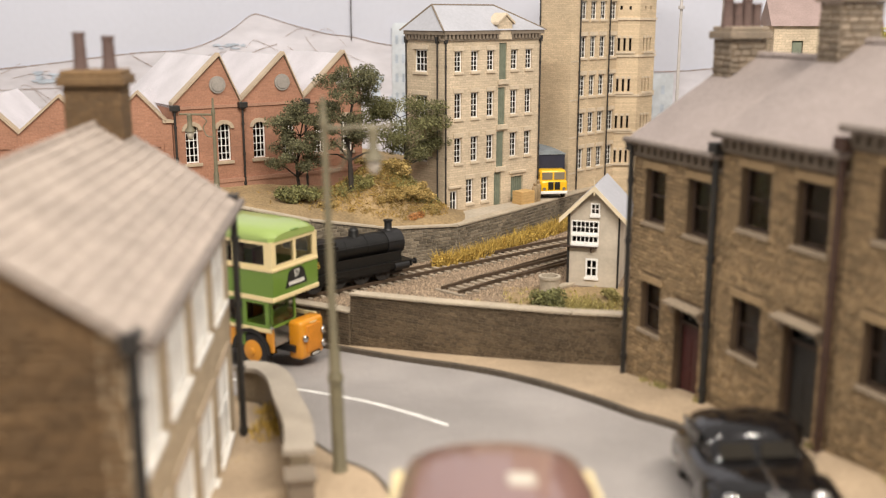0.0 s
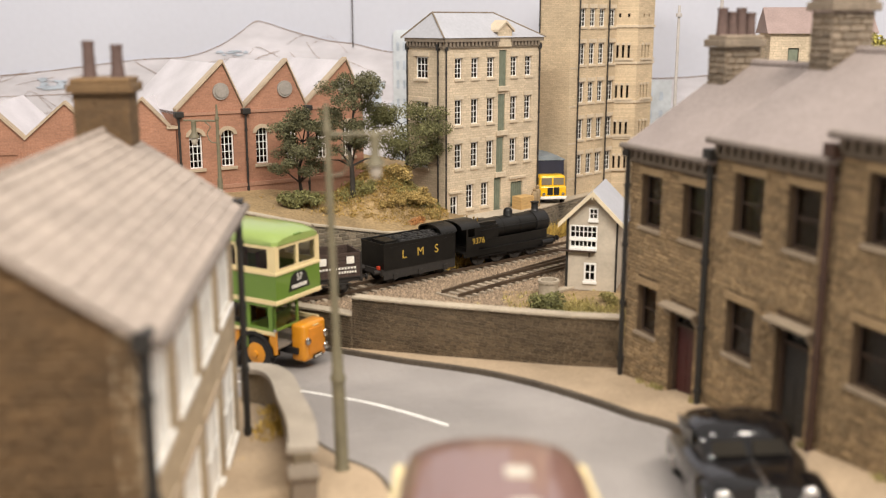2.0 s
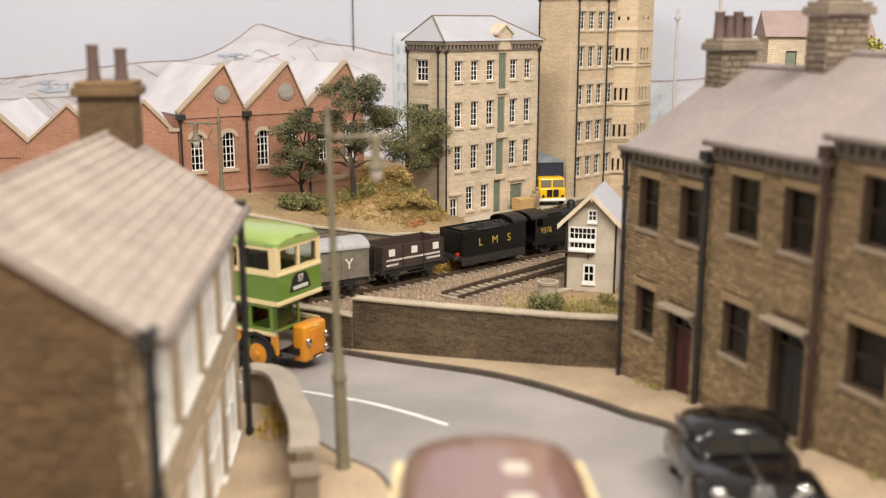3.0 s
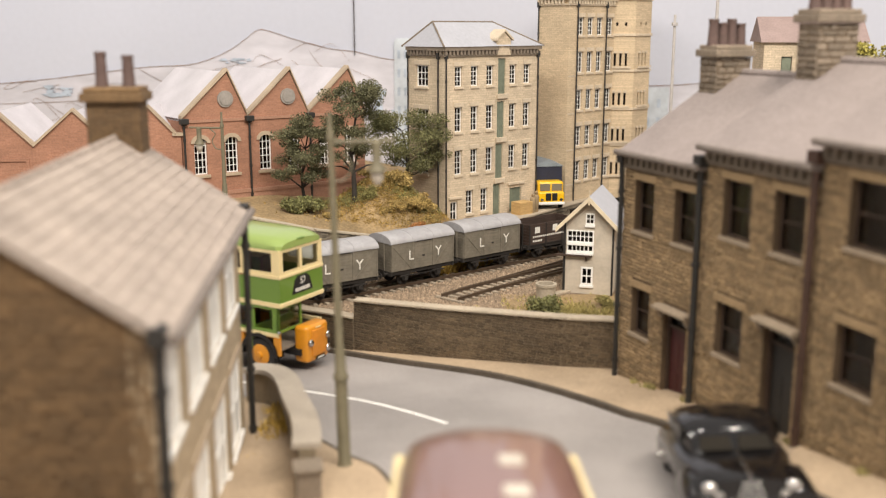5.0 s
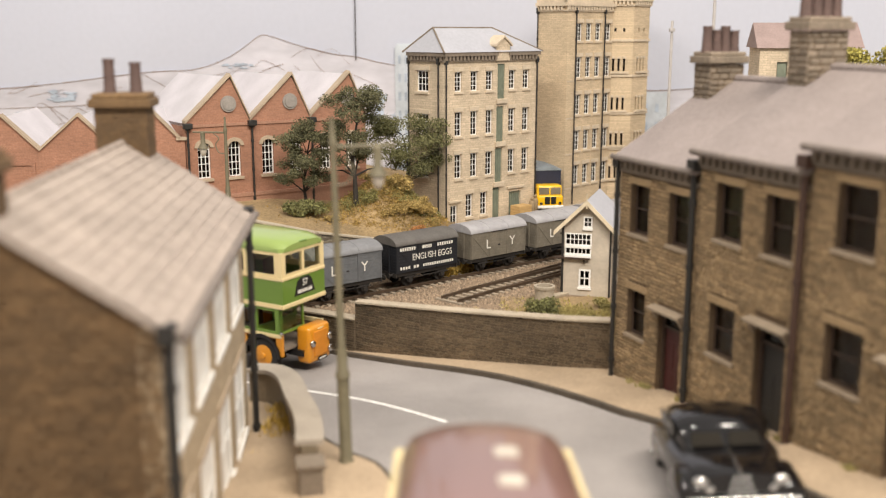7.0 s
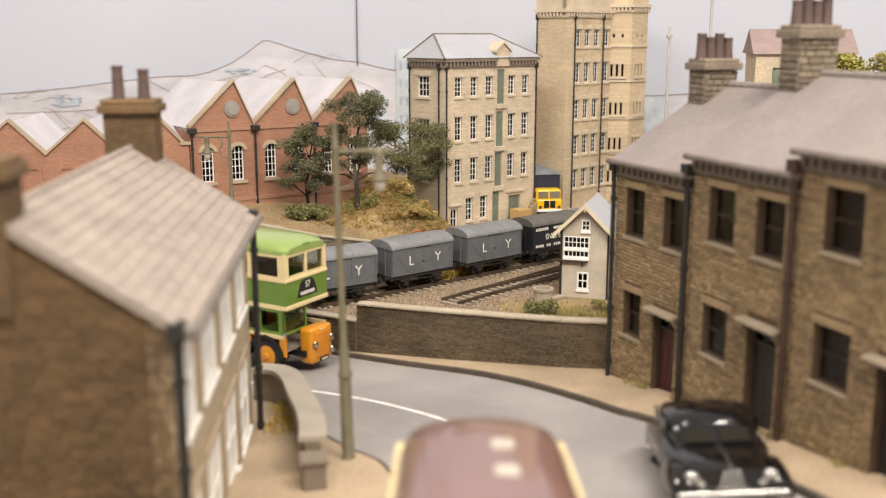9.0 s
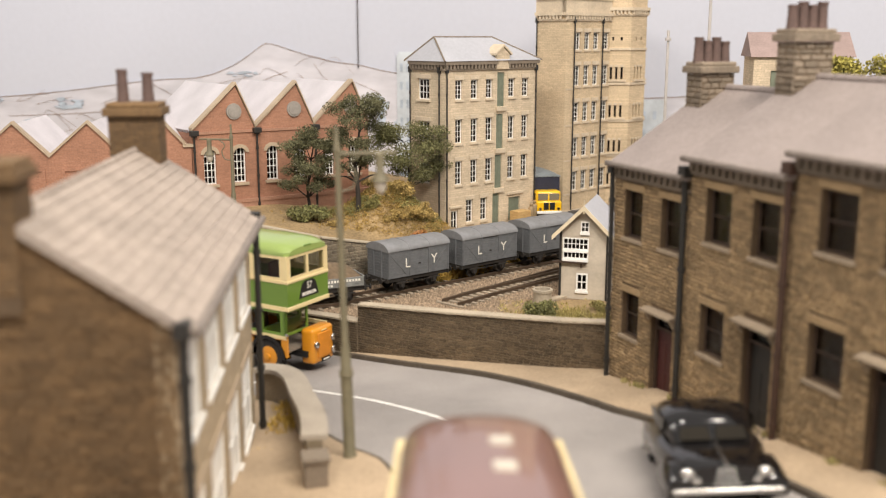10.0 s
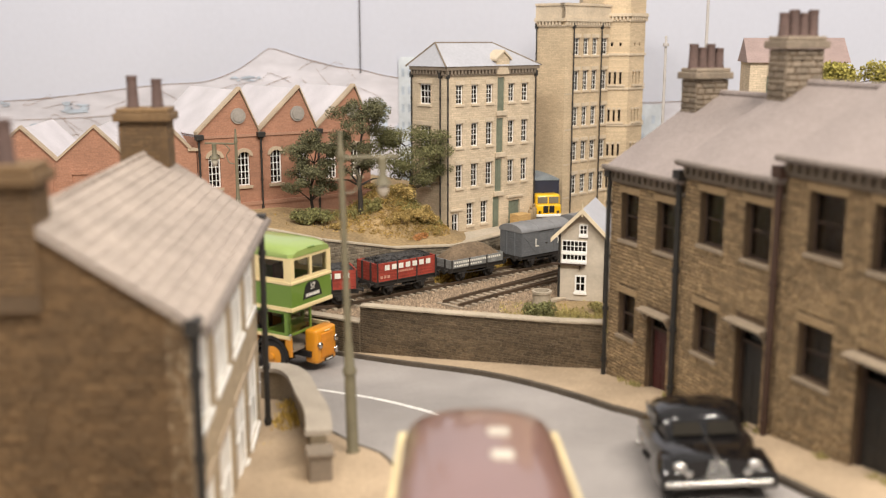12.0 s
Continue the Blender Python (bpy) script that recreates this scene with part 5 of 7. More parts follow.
bm = bmesh.new()
prev = None
for i in range(130):
    x = -30 + i * 0.32
    lo = None
    for (ax, ay), (bx, by) in zip(RET, RET[1:]):
        if ax <= x <= bx:
            lo = ay + (by - ay) * (x - ax) / (bx - ax) + 0.1
    row = []
    for j in range(40):
        y = lo + (61.7 - lo) * (j / 39) ** 1.6
        z = bank(x, y) if x < 0.2 else 1.3 + 0.015 * noise.noise(Vector((x, y, 0)))
        if 0.2 <= x < 1.2:
            z = bank(x, y) * (1.2 - x) + 1.3 * (x - 0.2)
        z = min(z, ret_top(x, lo) + (y - lo) * 0.6 + 0.03)
        row.append(bm.verts.new((x, y, z)))
    if prev:
        for j in range(39):
            bm.faces.new((prev[j], row[j], row[j + 1], prev[j + 1]))
    prev = row
BANK = solid("embankment", bm, EARTH, P(0, 0, 0), "sandy earth bank and mill yard above the railway", "ground", kind="structure", smooth=True)
bm = bmesh.new()
prism(bm, [(0.55, 42.75), (3.4, 46.45), (6.2, 50.3), (8.6, 53.5), (6, 51.5), (4.6, 49.0), (0.4, 45.0)], 1.29, 1.345)
bm.transform(Matrix(((1, 0, 0, 0), (0, 0, 1, 0), (0, 1, 0, 0), (0, 0, 0, 1))))
bmesh.ops.recalc_face_normals(bm, faces=bm.faces)
solid("yard", bm, YARD, P(0, 0, 0), "grey surfaced mill yard", "yard", kind="structure")

rng = random.Random(31)


def bank_z(x, y):
    hit, p, n, i = BANK.closest_point_on_mesh(Vector((x * S, y * S, bank(x, y) * S)))
    return p.z / S


flock = bmesh.new()
for _ in range(2600):
    x, y = rng.gauss(-2.5, 1.5), rng.gauss(43.6, 1.0)
    if y < 41.6 + max(0, x + 1.5) * 0.9 or x > 0.2:
        continue
    leaves(flock, (x, y, bank_z(x, y) + 0.03), 0.13, 14, 0.028, rng)
solid("flock_bank", flock, GRASS_OCHRE, P(0, 0, 0), "ochre flock undergrowth covering the mound", "undergrowth", kind="stuff")
flock = bmesh.new()
for cx, cy, n, sp in ((-1.5, 43.4, 130, 0.45), (-3.9, 43.0, 60, 0.35), (-5.2, 43.6, 60, 0.6), (-0.75, 44.2, 60, 0.3)):
    for _ in range(n):
        x, y = rng.gauss(cx, sp), rng.gauss(cy, sp * 0.6)
        leaves(flock, (x, y, bank_z(x, y) + 0.1), 0.2, 22, 0.032, rng)
solid("olive_undergrowth", flock, GRASS_GREEN, P(0, 0, 0), "olive green clumps on the bank", "undergrowth", kind="stuff")
golden = bmesh.new()
for _ in range(1600):
    u = rng.random()
    x = -0.3 + u * 7.4
    y = 42.0 + (x - 0.5) * (1.345 if x > 0.5 else 0.65) - rng.uniform(0.3, 1.1 if x > 0.9 else 0.7) - 0.3
    tufts(golden, [(x, y, 0.0)], rng.uniform(0.25, 0.6), rng, 0.12, 5)
    if rng.random() < 0.6:
        leaves(golden, (x, y, 0.2), 0.22, 6, 0.05, rng)
solid("golden_grass", golden, GRASS_DRY, P(0, 0, 0), "golden dry grass at the foot of the yard wall", "grass", kind="stuff")


def bush(x, y, z, r, material, n, label, seed, flat=0.8):
    q = random.Random(seed)
    bm = bmesh.new()
    for _ in range(9):
        c = (q.gauss(0, r * 0.42), q.gauss(0, r * 0.42), r * 0.55 + q.gauss(0, r * 0.18))
        leaves(bm, c, r * 0.5, n // 4, r * 0.07, q, flat)
    for _ in range(6):
        tube(bm, (0, 0, -0.05), (q.gauss(0, r * 0.4), q.gauss(0, r * 0.4), r * 0.7), 0.02, 0.01, 5)
    return solid("bush", bm, material, P(x, y, z), label, "bush")


bush(3.5, 34.6, 0.0, 0.72, BUSH_GREEN, 1500, "round green bush behind the boundary wall", 1)
bush(-6.1, 42.6, bank(-6.1, 42.6) - 0.05, 0.75, BUSH_GREEN, 1600, "dark green bush below the brick factory", 2)
bush(-1.05, 42.3, 1.5, 0.42, BUSH_ORANGE, 900, "russet autumn bush at the end of the bank", 3)
for bx, by, br, bs in ((-1.5, 43.0, 0.55, 21), (-0.95, 43.5, 0.5, 22), (-2.1, 42.6, 0.42, 23), (-1.9, 43.8, 0.6, 24), (-0.6, 42.9, 0.35, 25), (-3.0, 43.9, 0.5, 26), (-4.6, 42.2, 0.4, 27)):
    bush(bx, by, bank(bx, by) - 0.12, br, BUSH_GOLD, 1000, "golden brown clump of undergrowth on the mound", bs, 0.7)
bush(-3.2, 43.0, bank(-3.2, 43.0) - 0.1, 0.5, GRASS_GREEN, 900, "low olive bush at a tree's foot", 4)
bush(5.95, 35.9, 0.0, 0.42, STRAW, 900, "dry tuft of grass against the signal box", 6)
flock = bmesh.new()
for _ in range(1100):
    x, y = rng.gauss(4.4, 1.0), rng.gauss(34.2, 1.0)
    if y < 29.6 + (5.3 - x) * 0.62 + 0.2:
        continue
    tufts(flock, [(x, y, 0.0)], 0.16, rng, 0.15, 6)
solid("verge_flock", flock, M("yellow_green_flock", (0.42, 0.35, 0.13), 0.95, 0.25, 1, 0.3, island=0.35), P(0, 0, 0), "yellowish grass verge behind the wall", "grass", kind="stuff")
bm = sheet(2.2, 7.4, 30.5, 37.6, 26, 26, lambda x, y: 0.012 + 0.05 * max(0, noise.noise(Vector((x, y, 3)))))
solid("sandy_plot", bm, EARTH, P(0, 0, 0), "sandy ground round the signal box", "ground", kind="structure", smooth=True)


# ---------------------------------------------------------------- trees
def tree(x, y, z, height, crown, seed, material, label, spread=1.0, dense=1.1, leaf=0.038):
    q = random.Random(seed)
    t = thing("tree", P(x, y, z), label, "tree")
    bm = bmesh.new()
    p, r = V(0, 0, -0.2), 0.13 * height / 5
    joints = []
    for k in range(6):
        n = p + V(q.gauss(0, 0.1), q.gauss(0, 0.1), (height * 0.8 + 0.2) / 6)
        tube(bm, p, n, r, r * 0.8, 8)
        p, r = n, r * 0.8
        if k >= 1:
            joints.append((p.copy(), r))
    tips = []
    for p, r in joints:
        for _ in range(4):
            a = q.uniform(0, math.tau)
            reach = crown * q.uniform(0.45, 1.0) * spread
            e = p + V(math.cos(a) * reach, math.sin(a) * reach, q.uniform(0.1, 0.9))
            m = p.lerp(e, 0.5) + V(0, 0, 0.12)
            tube(bm, p, m, r * 0.6, r * 0.4, 5)
            tube(bm, m, e, r * 0.4, r * 0.15, 5)
            tips += [e, m.lerp(e, 0.5)]
    part("trunk", bm, BARK, t, "dark trunk with bare limbs", smooth=True)
    bm = bmesh.new()
    for e in tips:
        if q.random() < 0.85 and e.z > height * 0.36:
            leaves(bm, e, crown * q.uniform(0.24, 0.44), int(360 * dense), leaf, q, 0.62)
    for _ in range(6):
        leaves(bm, (q.gauss(0, crown * 0.45), q.gauss(0, crown * 0.45), height * q.uniform(0.55, 0.98)), crown * 0.42, int(520 * dense), leaf, q, 0.62)
    part("crown", bm, material, t, "loose foliage with gaps")
    return t


tree(-6.0, 43.6, bank(-6.0, 43.6) - 0.1, 4.0, 1.2, 3, LEAF_DARK, "model tree with thin dark crown before the brick factory")
tree(-3.75, 43.0, bank(-3.75, 43.0) - 0.1, 5.4, 1.3, 7, LEAF_DARK, "tall slim model tree on the bank")
tree(-1.5, 44.6, bank(-1.5, 44.6) - 0.3, 3.75, 1.6, 12, LEAF_GREEN, "spreading green model tree beside the stone mill", 1.15, 1.35)
tree(17.3, 42.0, 1.0, 9.3, 2.1, 9, LEAF_GOLD, "golden-green tree rising behind the terrace", dense=1.6, leaf=0.075)

# ---------------------------------------------------------------- signal box
def signal_box():
    t = thing("signal_box", P(4.62, 37.9, 0.02, 0, 0, -17), "cream boarded signal box with slate roof", "signal box")
    W, D, eave, ridge = 1.82, 2.9, 2.74, 3.66
    holes = [(0.08, 1.1, 1.62, 2.46), (0.64, 1.1, 0.36, 1.06), (0.76, 1.12, 2.68, 3.14)]
    w = bmesh.new()
    pierced(w, 0, W, 0, 0.08, 0, eave, holes[:2])
    g = bmesh.new()
    prism(g, [(0, eave), (W, eave), (W / 2, ridge)], 0, 0.08)
    me = bpy.data.meshes.new("tmp")
    g.to_mesh(me)
    g.free()
    w.from_mesh(me)
    front = part("gable_wall", w, CREAM_PAINT, t)
    r = 0
    while r * 0.12 < ridge - 0.1:
        z = r * 0.12
        half = W / 2 if z < eave else W / 2 * (ridge - z) / (ridge - eave) - 0.06
        spans = [(W / 2 - half, W / 2 + half)]
        for a, b, c, d in holes:
            if c - 0.06 < z + 0.06 < d + 0.06:
                spans = [s for u, v in spans for s in ((u, min(v, a - 0.05)), (max(u, b + 0.05), v)) if s[1] - s[0] > 0.03]
        for u, v in spans:
            b = bmesh.new()
            prism(b, [(0.0, z), (0.0, z + 0.115), (-0.003, z + 0.119), (-0.008, z)], u, v)
            b.transform(Matrix(((0, 1, 0, 0), (1, 0, 0, 0), (0, 0, 1, 0), (0, 0, 0, 1))))
            bmesh.ops.recalc_face_normals(b, faces=b.faces)
            part("board", b, CREAM_PAINT, front)
        r += 1
    window(t, 0.08, 1.98, 1.02, 0.48, cols=6, rows=2, bar=0.05, depth=-0.02, sill=WHITE_PAINT, over=0.0, label="white multi-pane signal box window")
    window(t, 0.08, 1.62, 1.02, 0.3, cols=6, rows=1, bar=0.055, depth=-0.02, sill=WHITE_PAINT, over=0.0, label="white lower row of signal box panes")
    window(t, 0.64, 0.36, 0.46, 0.7, cols=2, rows=2, bar=0.07, depth=-0.04, sill=WHITE_PAINT, over=0.03, label="small white ground floor window")
    window(t, 0.77, 2.7, 0.34, 0.42, cols=2, rows=2, bar=0.05, depth=-0.04, sill=WHITE_PAINT, over=0.02, label="small white gable window")
    walls(t, "side_wall", CREAM_PAINT, (0, 0.08, 0.08, D, 0, eave), (W - 0.08, W, 0.08, D, 0, eave))
    walls(t, "back_wall", CREAM_PAINT, (0.08, W - 0.08, D - 0.08, D, 0, eave))
    walls(t, "inner_wall", CREAM_PAINT, (0.08, W - 0.08, 0.5, 0.55, 0, eave))
    w = bmesh.new()
    box(w, -0.05, 0.04, -0.04, 0.06, 0, eave)
    part("corner_post", w, BLACK_IRON, t)
    w = bmesh.new()
    box(w, W - 0.03, W + 0.03, -0.04, 0.06, 0, eave)
    part("corner_post", w, BLACK_IRON, t)
    w = bmesh.new()
    box(w, -0.3, 1.05, -0.16, 0.0, 1.46, 1.52)
    box(w, 0.8, 0.86, -0.12, 0.0, 1.3, 1.46)
    part("walkway", w, DARK_TIMBER, t, "dark timber cleaning ledge")
    for s, name in ((-1, "roof"), (1, "roof")):
        e = W / 2 + 0.3
        sl = (ridge - eave) / (W / 2)
        w = bmesh.new()
        prism(w, [(W / 2, ridge + 0.1), (W / 2, ridge + 0.02), (W / 2 + s * e, ridge + 0.02 - sl * e), (W / 2 + s * e, ridge + 0.1 - sl * e)], -0.22, D + 0.2)
        part(name, w, PALE_ROOF, t)
        w = bmesh.new()
        prism(w, [(W / 2, ridge + 0.13), (W / 2, ridge - 0.06), (W / 2 + s * (e + 0.02), ridge - 0.06 - sl * e), (W / 2 + s * (e + 0.02), ridge + 0.13 - sl * e)], -0.29, -0.225)
        part("bargeboard", w, BARGE, t)
    w = bmesh.new()
    tube(w, (W / 2, -0.25, ridge - 0.2), (W / 2, -0.25, ridge + 0.35), 0.035, 0.012, 6)
    part("finial", w, BARGE, t)


signal_box()
bm = bmesh.new()
lathe(bm, [(0.36, 0), (0.36, 0.5), (0.4, 0.5), (0.4, 0.6), (0.3, 0.6), (0.3, 0.1)], 20)
solid("concrete_ring", bm, CONCRETE, P(3.85, 37.0, 0), "pale concrete well ring beside the track", "well ring", smooth=True)
bm = bmesh.new()
box(bm, 0, 1.3, 0, 0.3, 0, 0.1, 0.02)
solid("crossing_board", bm, COPING, P(4.0, 37.0, 0.02, 0, 0, 42), "pale boards leading to the signal box", "board")

# small building and masts far behind the terrace
t = thing("far_house", P(13.9, 45.0, 1.3, 0, 0, -8), "small sandstone house with brown roof beyond the terrace", "house")
bm = bmesh.new()
pierced(bm, 0, 4.2, 0, 0.2, 0, 8.0, [(0.75, 1.2, 6.6, 7.4)])
part("front_wall", bm, MILL_STONE, t)
bm = bmesh.new()
box(bm, 0.78, 1.17, 0.08, 0.12, 6.62, 7.38)
part("shutter", bm, GREEN_DOOR, t, "green shutter")
walls(t, "side_wall", MILL_STONE, (0, 0.2, 0.2, 3, 0, 8.0), (4.0, 4.2, 0.2, 3, 0, 8.0))
walls(t, "back_wall", MILL_STONE, (0.2, 4.0, 2.8, 3, 0, 8.0))
bm = bmesh.new()
prism(bm, [(-0.15, 8.0), (3.15, 8.0), (1.5, 9.1)], -0.15, 4.35)
bm.transform(Matrix(((0, 1, 0, 0), (1, 0, 0, 0), (0, 0, 1, 0), (0, 0, 0, 1))))
bmesh.ops.recalc_face_normals(bm, faces=bm.faces)
part("roof", bm, M("brown_far_roof", (0.3, 0.22, 0.2), 0.8, 0.1, 1, 0.2), t)
for x, y, z0, z1, r in ((10.7, 48.2, 1.3, 10.5, 0.09), (13.1, 50.0, 1.3, 14.0, 0.1), (14.4, 47.0, 1.3, 9.7, 0.05)):
    bm = bmesh.new()
    tube(bm, (0, 0, 0), (0, 0, z1 - z0), r, r * 0.7, 8)
    tube(bm, (0, 0, z1 - z0 - 0.5), (0, 0, z1 - z0 - 0.35), r * 1.6, n=8)
    solid("lattice_mast", bm, M("pale_mast_grey", (0.45, 0.42, 0.4), 0.7, 0.1, 2, 0), P(x, y, z0), "slim pale grey mast before the backdrop", "mast")


# ---------------------------------------------------------------- street lamps
def street_lamp(m, H, r, label, unit=1.0):
    t = thing("street_lamp", m, label, "street lamp")
    bm = bmesh.new()
    lathe(bm, [(r * 1.5, -0.1), (r * 1.5, 0.02), (r * 1.25, 0.06), (r * 1.2, 2.0), (r * 1.45, 2.02), (r * 1.45, 2.12), (r * 1.1, 2.2), (r * 1.0, 2.7), (r * 0.75, 2.8), (r * 0.6, H - 0.6), (r * 0.8, H - 0.58), (r * 0.8, H - 0.5), (r * 0.5, H - 0.4), (r * 0.35, H)], 14)
    part("post", bm, LAMP_GREY, t, unit=unit, smooth=True)
    bm = bmesh.new()
    tube(bm, (0, 0, H - 0.62), (1.35, 0, H - 0.62), r * 0.42, r * 0.36, 8)
    pts = bez([(0.05, 0, H - 1.45), (0.3, 0, H - 1.4), (0.42, 0, H - 1.1), (0.28, 0, H - 0.85), (0.5, 0, H - 0.66)], 5)
    for a, b in zip(pts, pts[1:]):
        tube(bm, a, b, r * 0.22, n=6)
    part("bracket", bm, LAMP_GREY, t, unit=unit, smooth=True)
    bm = bmesh.new()
    lathe(bm, [(0.06, H - 0.62), (0.1, H - 0.66), (0.09, H - 1.05), (0.19, H - 1.22), (0.2, H - 1.26), (0.16, H - 1.27)], 16, (0.95, 0, 0))
    part("lantern_hood", bm, LAMP_GREY, t, unit=unit, smooth=True)
    bm = bmesh.new()
    lathe(bm, [(0.13, H - 1.27), (0.135, H - 1.38), (0.09, H - 1.52), (0.03, H - 1.56)], 14, (0.95, 0, 0))
    part("lamp_bowl", bm, LAMP_GLASS, t, "frosted pale lamp bowl", unit=unit, smooth=True)
    return t


street_lamp(P(-2.21, 21.43, street(-2.21, 21.43) + 0.12, 0, -1.2, 4), 7.85, 0.115, "tall grey-green street lamp with bracket arm on the pavement")
street_lamp(P(-8.55, 39.6, 1.2, 0, 0, 170), 5.55, 0.1, "smaller grey street lamp before the brick factory")


# ---------------------------------------------------------------- road vehicles
def rounded(bm, x0, x1, y0, y1, z0, z1, r, seg=3):
    tmp = bmesh.new()
    box(tmp, x0, x1, y0, y1, z0, z1)
    bmesh.ops.bevel(tmp, geom=list(tmp.edges), offset=r, segments=seg, profile=0.5, affect="EDGES", clamp_overlap=True)
    me = bpy.data.meshes.new("tmp")
    tmp.to_mesh(me)
    tmp.free()
    bm.from_mesh(me)
    bpy.data.meshes.remove(me)
    return bm


def wheel(parent, x, y, r, w, rim, unit=1.0, label="", tyre=RUBBER, low=0.0):
    bm = bmesh.new()
    s = 1 if y > 0 else -1
    prof = [(r * 0.62, -w / 2), (r * 0.95, -w / 2), (r, -w / 2 + 0.04), (r, w / 2 - 0.04), (r * 0.95, w / 2), (r * 0.62, w / 2)]
    m = Matrix.Translation((x, y, r + low)) @ Matrix.Rotation(radians(90), 4, "X")
    lathe(bm, prof, 20)
    t = part("wheel", bm, tyre, parent, label, unit, m, smooth=True)
    bm = bmesh.new()
    lathe(bm, [(r * 0.62, -0.03), (r * 0.6, 0.03), (r * 0.4, 0.06), (r * 0.2, 0.07), (r * 0.18, 0.13), (0.02, 0.14)], 16)
    part("rim", bm, rim, t, "", unit, Matrix.Translation((x, y + s * (w / 2 - 0.02), r + low)) @ Matrix.Rotation(radians(-90 * s), 4, "X"), smooth=True)
    return t


def side_walls(bm, x0, x1, half, t, z0, z1, holes):
    """Two pierced walls along x at y = -half and +half."""
    pierced(bm, x0, x1, -half, -half + t, z0, z1, holes)
    pierced(bm, x0, x1, half - t, half, z0, z1, holes)
    return bm


ACROSS = Matrix(((0, 1, 0, 0), (1, 0, 0, 0), (0, 0, 1, 0), (0, 0, 0, 1)))


def end_wall(bm, x0, x1, half, z0, z1, holes):
    """A pierced wall across, between x0 and x1; holes in y and z."""
    f = bmesh.new()
    pierced(f, -half, half, x0, x1, z0, z1, holes)
    f.transform(ACROSS)
    bmesh.ops.recalc_face_normals(f, faces=f.faces)
    me = bpy.data.meshes.new("tmp")
    f.to_mesh(me)
    f.free()
    bm.from_mesh(me)
    bpy.data.meshes.remove(me)
    return bm


def bus():
    """Half-cab double-decker; x forward, nearside window bays along both sides."""
    x, y = -4.5, 31.7
    t = thing("double_decker_bus", P(x, y, street(x, y) + 0.27, 0.6, 0, -31) @ Matrix.Diagonal((1.02, 0.9, 1.02, 1)), "green and cream double-decker bus with orange bonnet", "bus")
    Lr, hw = -7.6, 1.2
    up = [(a, a + 1.05, 3.06, 3.68) for a in (-1.35, -2.6, -3.85, -5.1, -6.35)]
    low = [(a, a + 1.05, 1.22, 1.88) for a in (-2.35, -3.6, -4.85, -6.1)] + [(-1.1, -0.35, 1.22, 1.88)]
    bm = bmesh.new()
    side_walls(bm, Lr, -0.12, hw, 0.1, 2.12, 2.88, [])
    end_wall(bm, -0.12, 0.0, hw, 2.12, 2.88, [])
    end_wall(bm, Lr, Lr + 0.1, hw, 2.12, 2.88, [])
    part("upper_panel", bm, BUS_GREEN, t, "mid green upper panels")
    bm = bmesh.new()
    side_walls(bm, Lr, -0.12, hw, 0.1, 2.98, 3.78, up)
    end_wall(bm, -0.12, 0.0, hw, 2.98, 3.78, [(-0.98, -0.06, 3.06, 3.68), (0.06, 0.98, 3.06, 3.68)])
    end_wall(bm, Lr, Lr + 0.1, hw, 2.98, 3.78, [])
    part("window_band", bm, BUS_CREAM, t, "cream upper deck window surround")
    for z0, z1, g in ((1.98, 2.12, 0.03), (2.88, 2.98, 0.02)):
        for s in (-1, 1):
            y0, y1 = sorted((s * (hw + g), s * (hw + g - 0.12)))
            part("waist_band", box(bmesh.new(), Lr - 0.01, -0.1, y0, y1, z0, z1), BUS_CREAM, t, "cream waist band")
        part("front_band", box(bmesh.new(), -0.1, 0.03, -hw - g, hw + g, z0, z1, 0.02), BUS_CREAM, t, "cream waist band")
    for s in (-1, 1):
        part("lower_band", box(bmesh.new(), Lr, -0.1, *sorted((s * (hw + 0.015), s * (hw - 0.085))), 1.02, 1.14), BUS_CREAM, t, "cream waist band")
    bm = bmesh.new()
    side_walls(bm, Lr, -1.2, hw + 0.025, 0.02, 2.89, 2.915, [])
    side_walls(bm, Lr, -1.2, hw + 0.03, 0.02, 1.0, 1.02, [])
    part("brown_lining", bm, M("brown_lining", (0.2, 0.06, 0.02), 0.5, 0.05, 1, 0), t)
    # roof
    bm = bmesh.new()
    sec = []
    for sx, sc, dz in ((Lr + 0.05, 0.72, -0.12), (Lr + 0.3, 0.94, -0.02), (Lr + 0.8, 1.0, 0.0), (-1.4, 1.0, 0.0), (-0.5, 0.98, -0.04), (-0.12, 0.9, -0.16), (0.03, 0.78, -0.3)):
        ring = [(sx, -(hw + 0.01) * min(1, sc + 0.1), 3.78), (sx, -(hw + 0.01) * min(1, sc + 0.08), 3.9)]
        for k in range(9):
            a = math.pi * (k + 0.5) / 9
            ring.append((sx, -hw * sc * math.cos(a), 3.9 + (0.34 + dz * 0.8) * math.sin(a) ** 0.7))
        ring += [(sx, (hw + 0.01) * min(1, sc + 0.08), 3.9), (sx, (hw + 0.01) * min(1, sc + 0.1), 3.78)]
        sec.append(ring)
    loft(bm, sec)
    part("roof", bm, BUS_ROOF, t, "domed light green roof", smooth=True)
    bm = bmesh.new()
    rounded(bm, -0.16, 0.04, -0.2, 0.2, 3.96, 4.03, 0.02)
    part("roof_vent", bm, BUS_GREEN, t)
    # lower deck
    bm = bmesh.new()
    side_walls(bm, Lr, -1.2, hw, 0.1, 1.14, 1.98, low[:4])
    end_wall(bm, Lr, Lr + 0.1, hw, 0.4, 1.98, [])
    end_wall(bm, -1.3, -1.2, hw, 0.5, 1.98, [(-1.05, -0.1, 1.22, 1.88), (0.1, 1.05, 1.22, 1.88)])
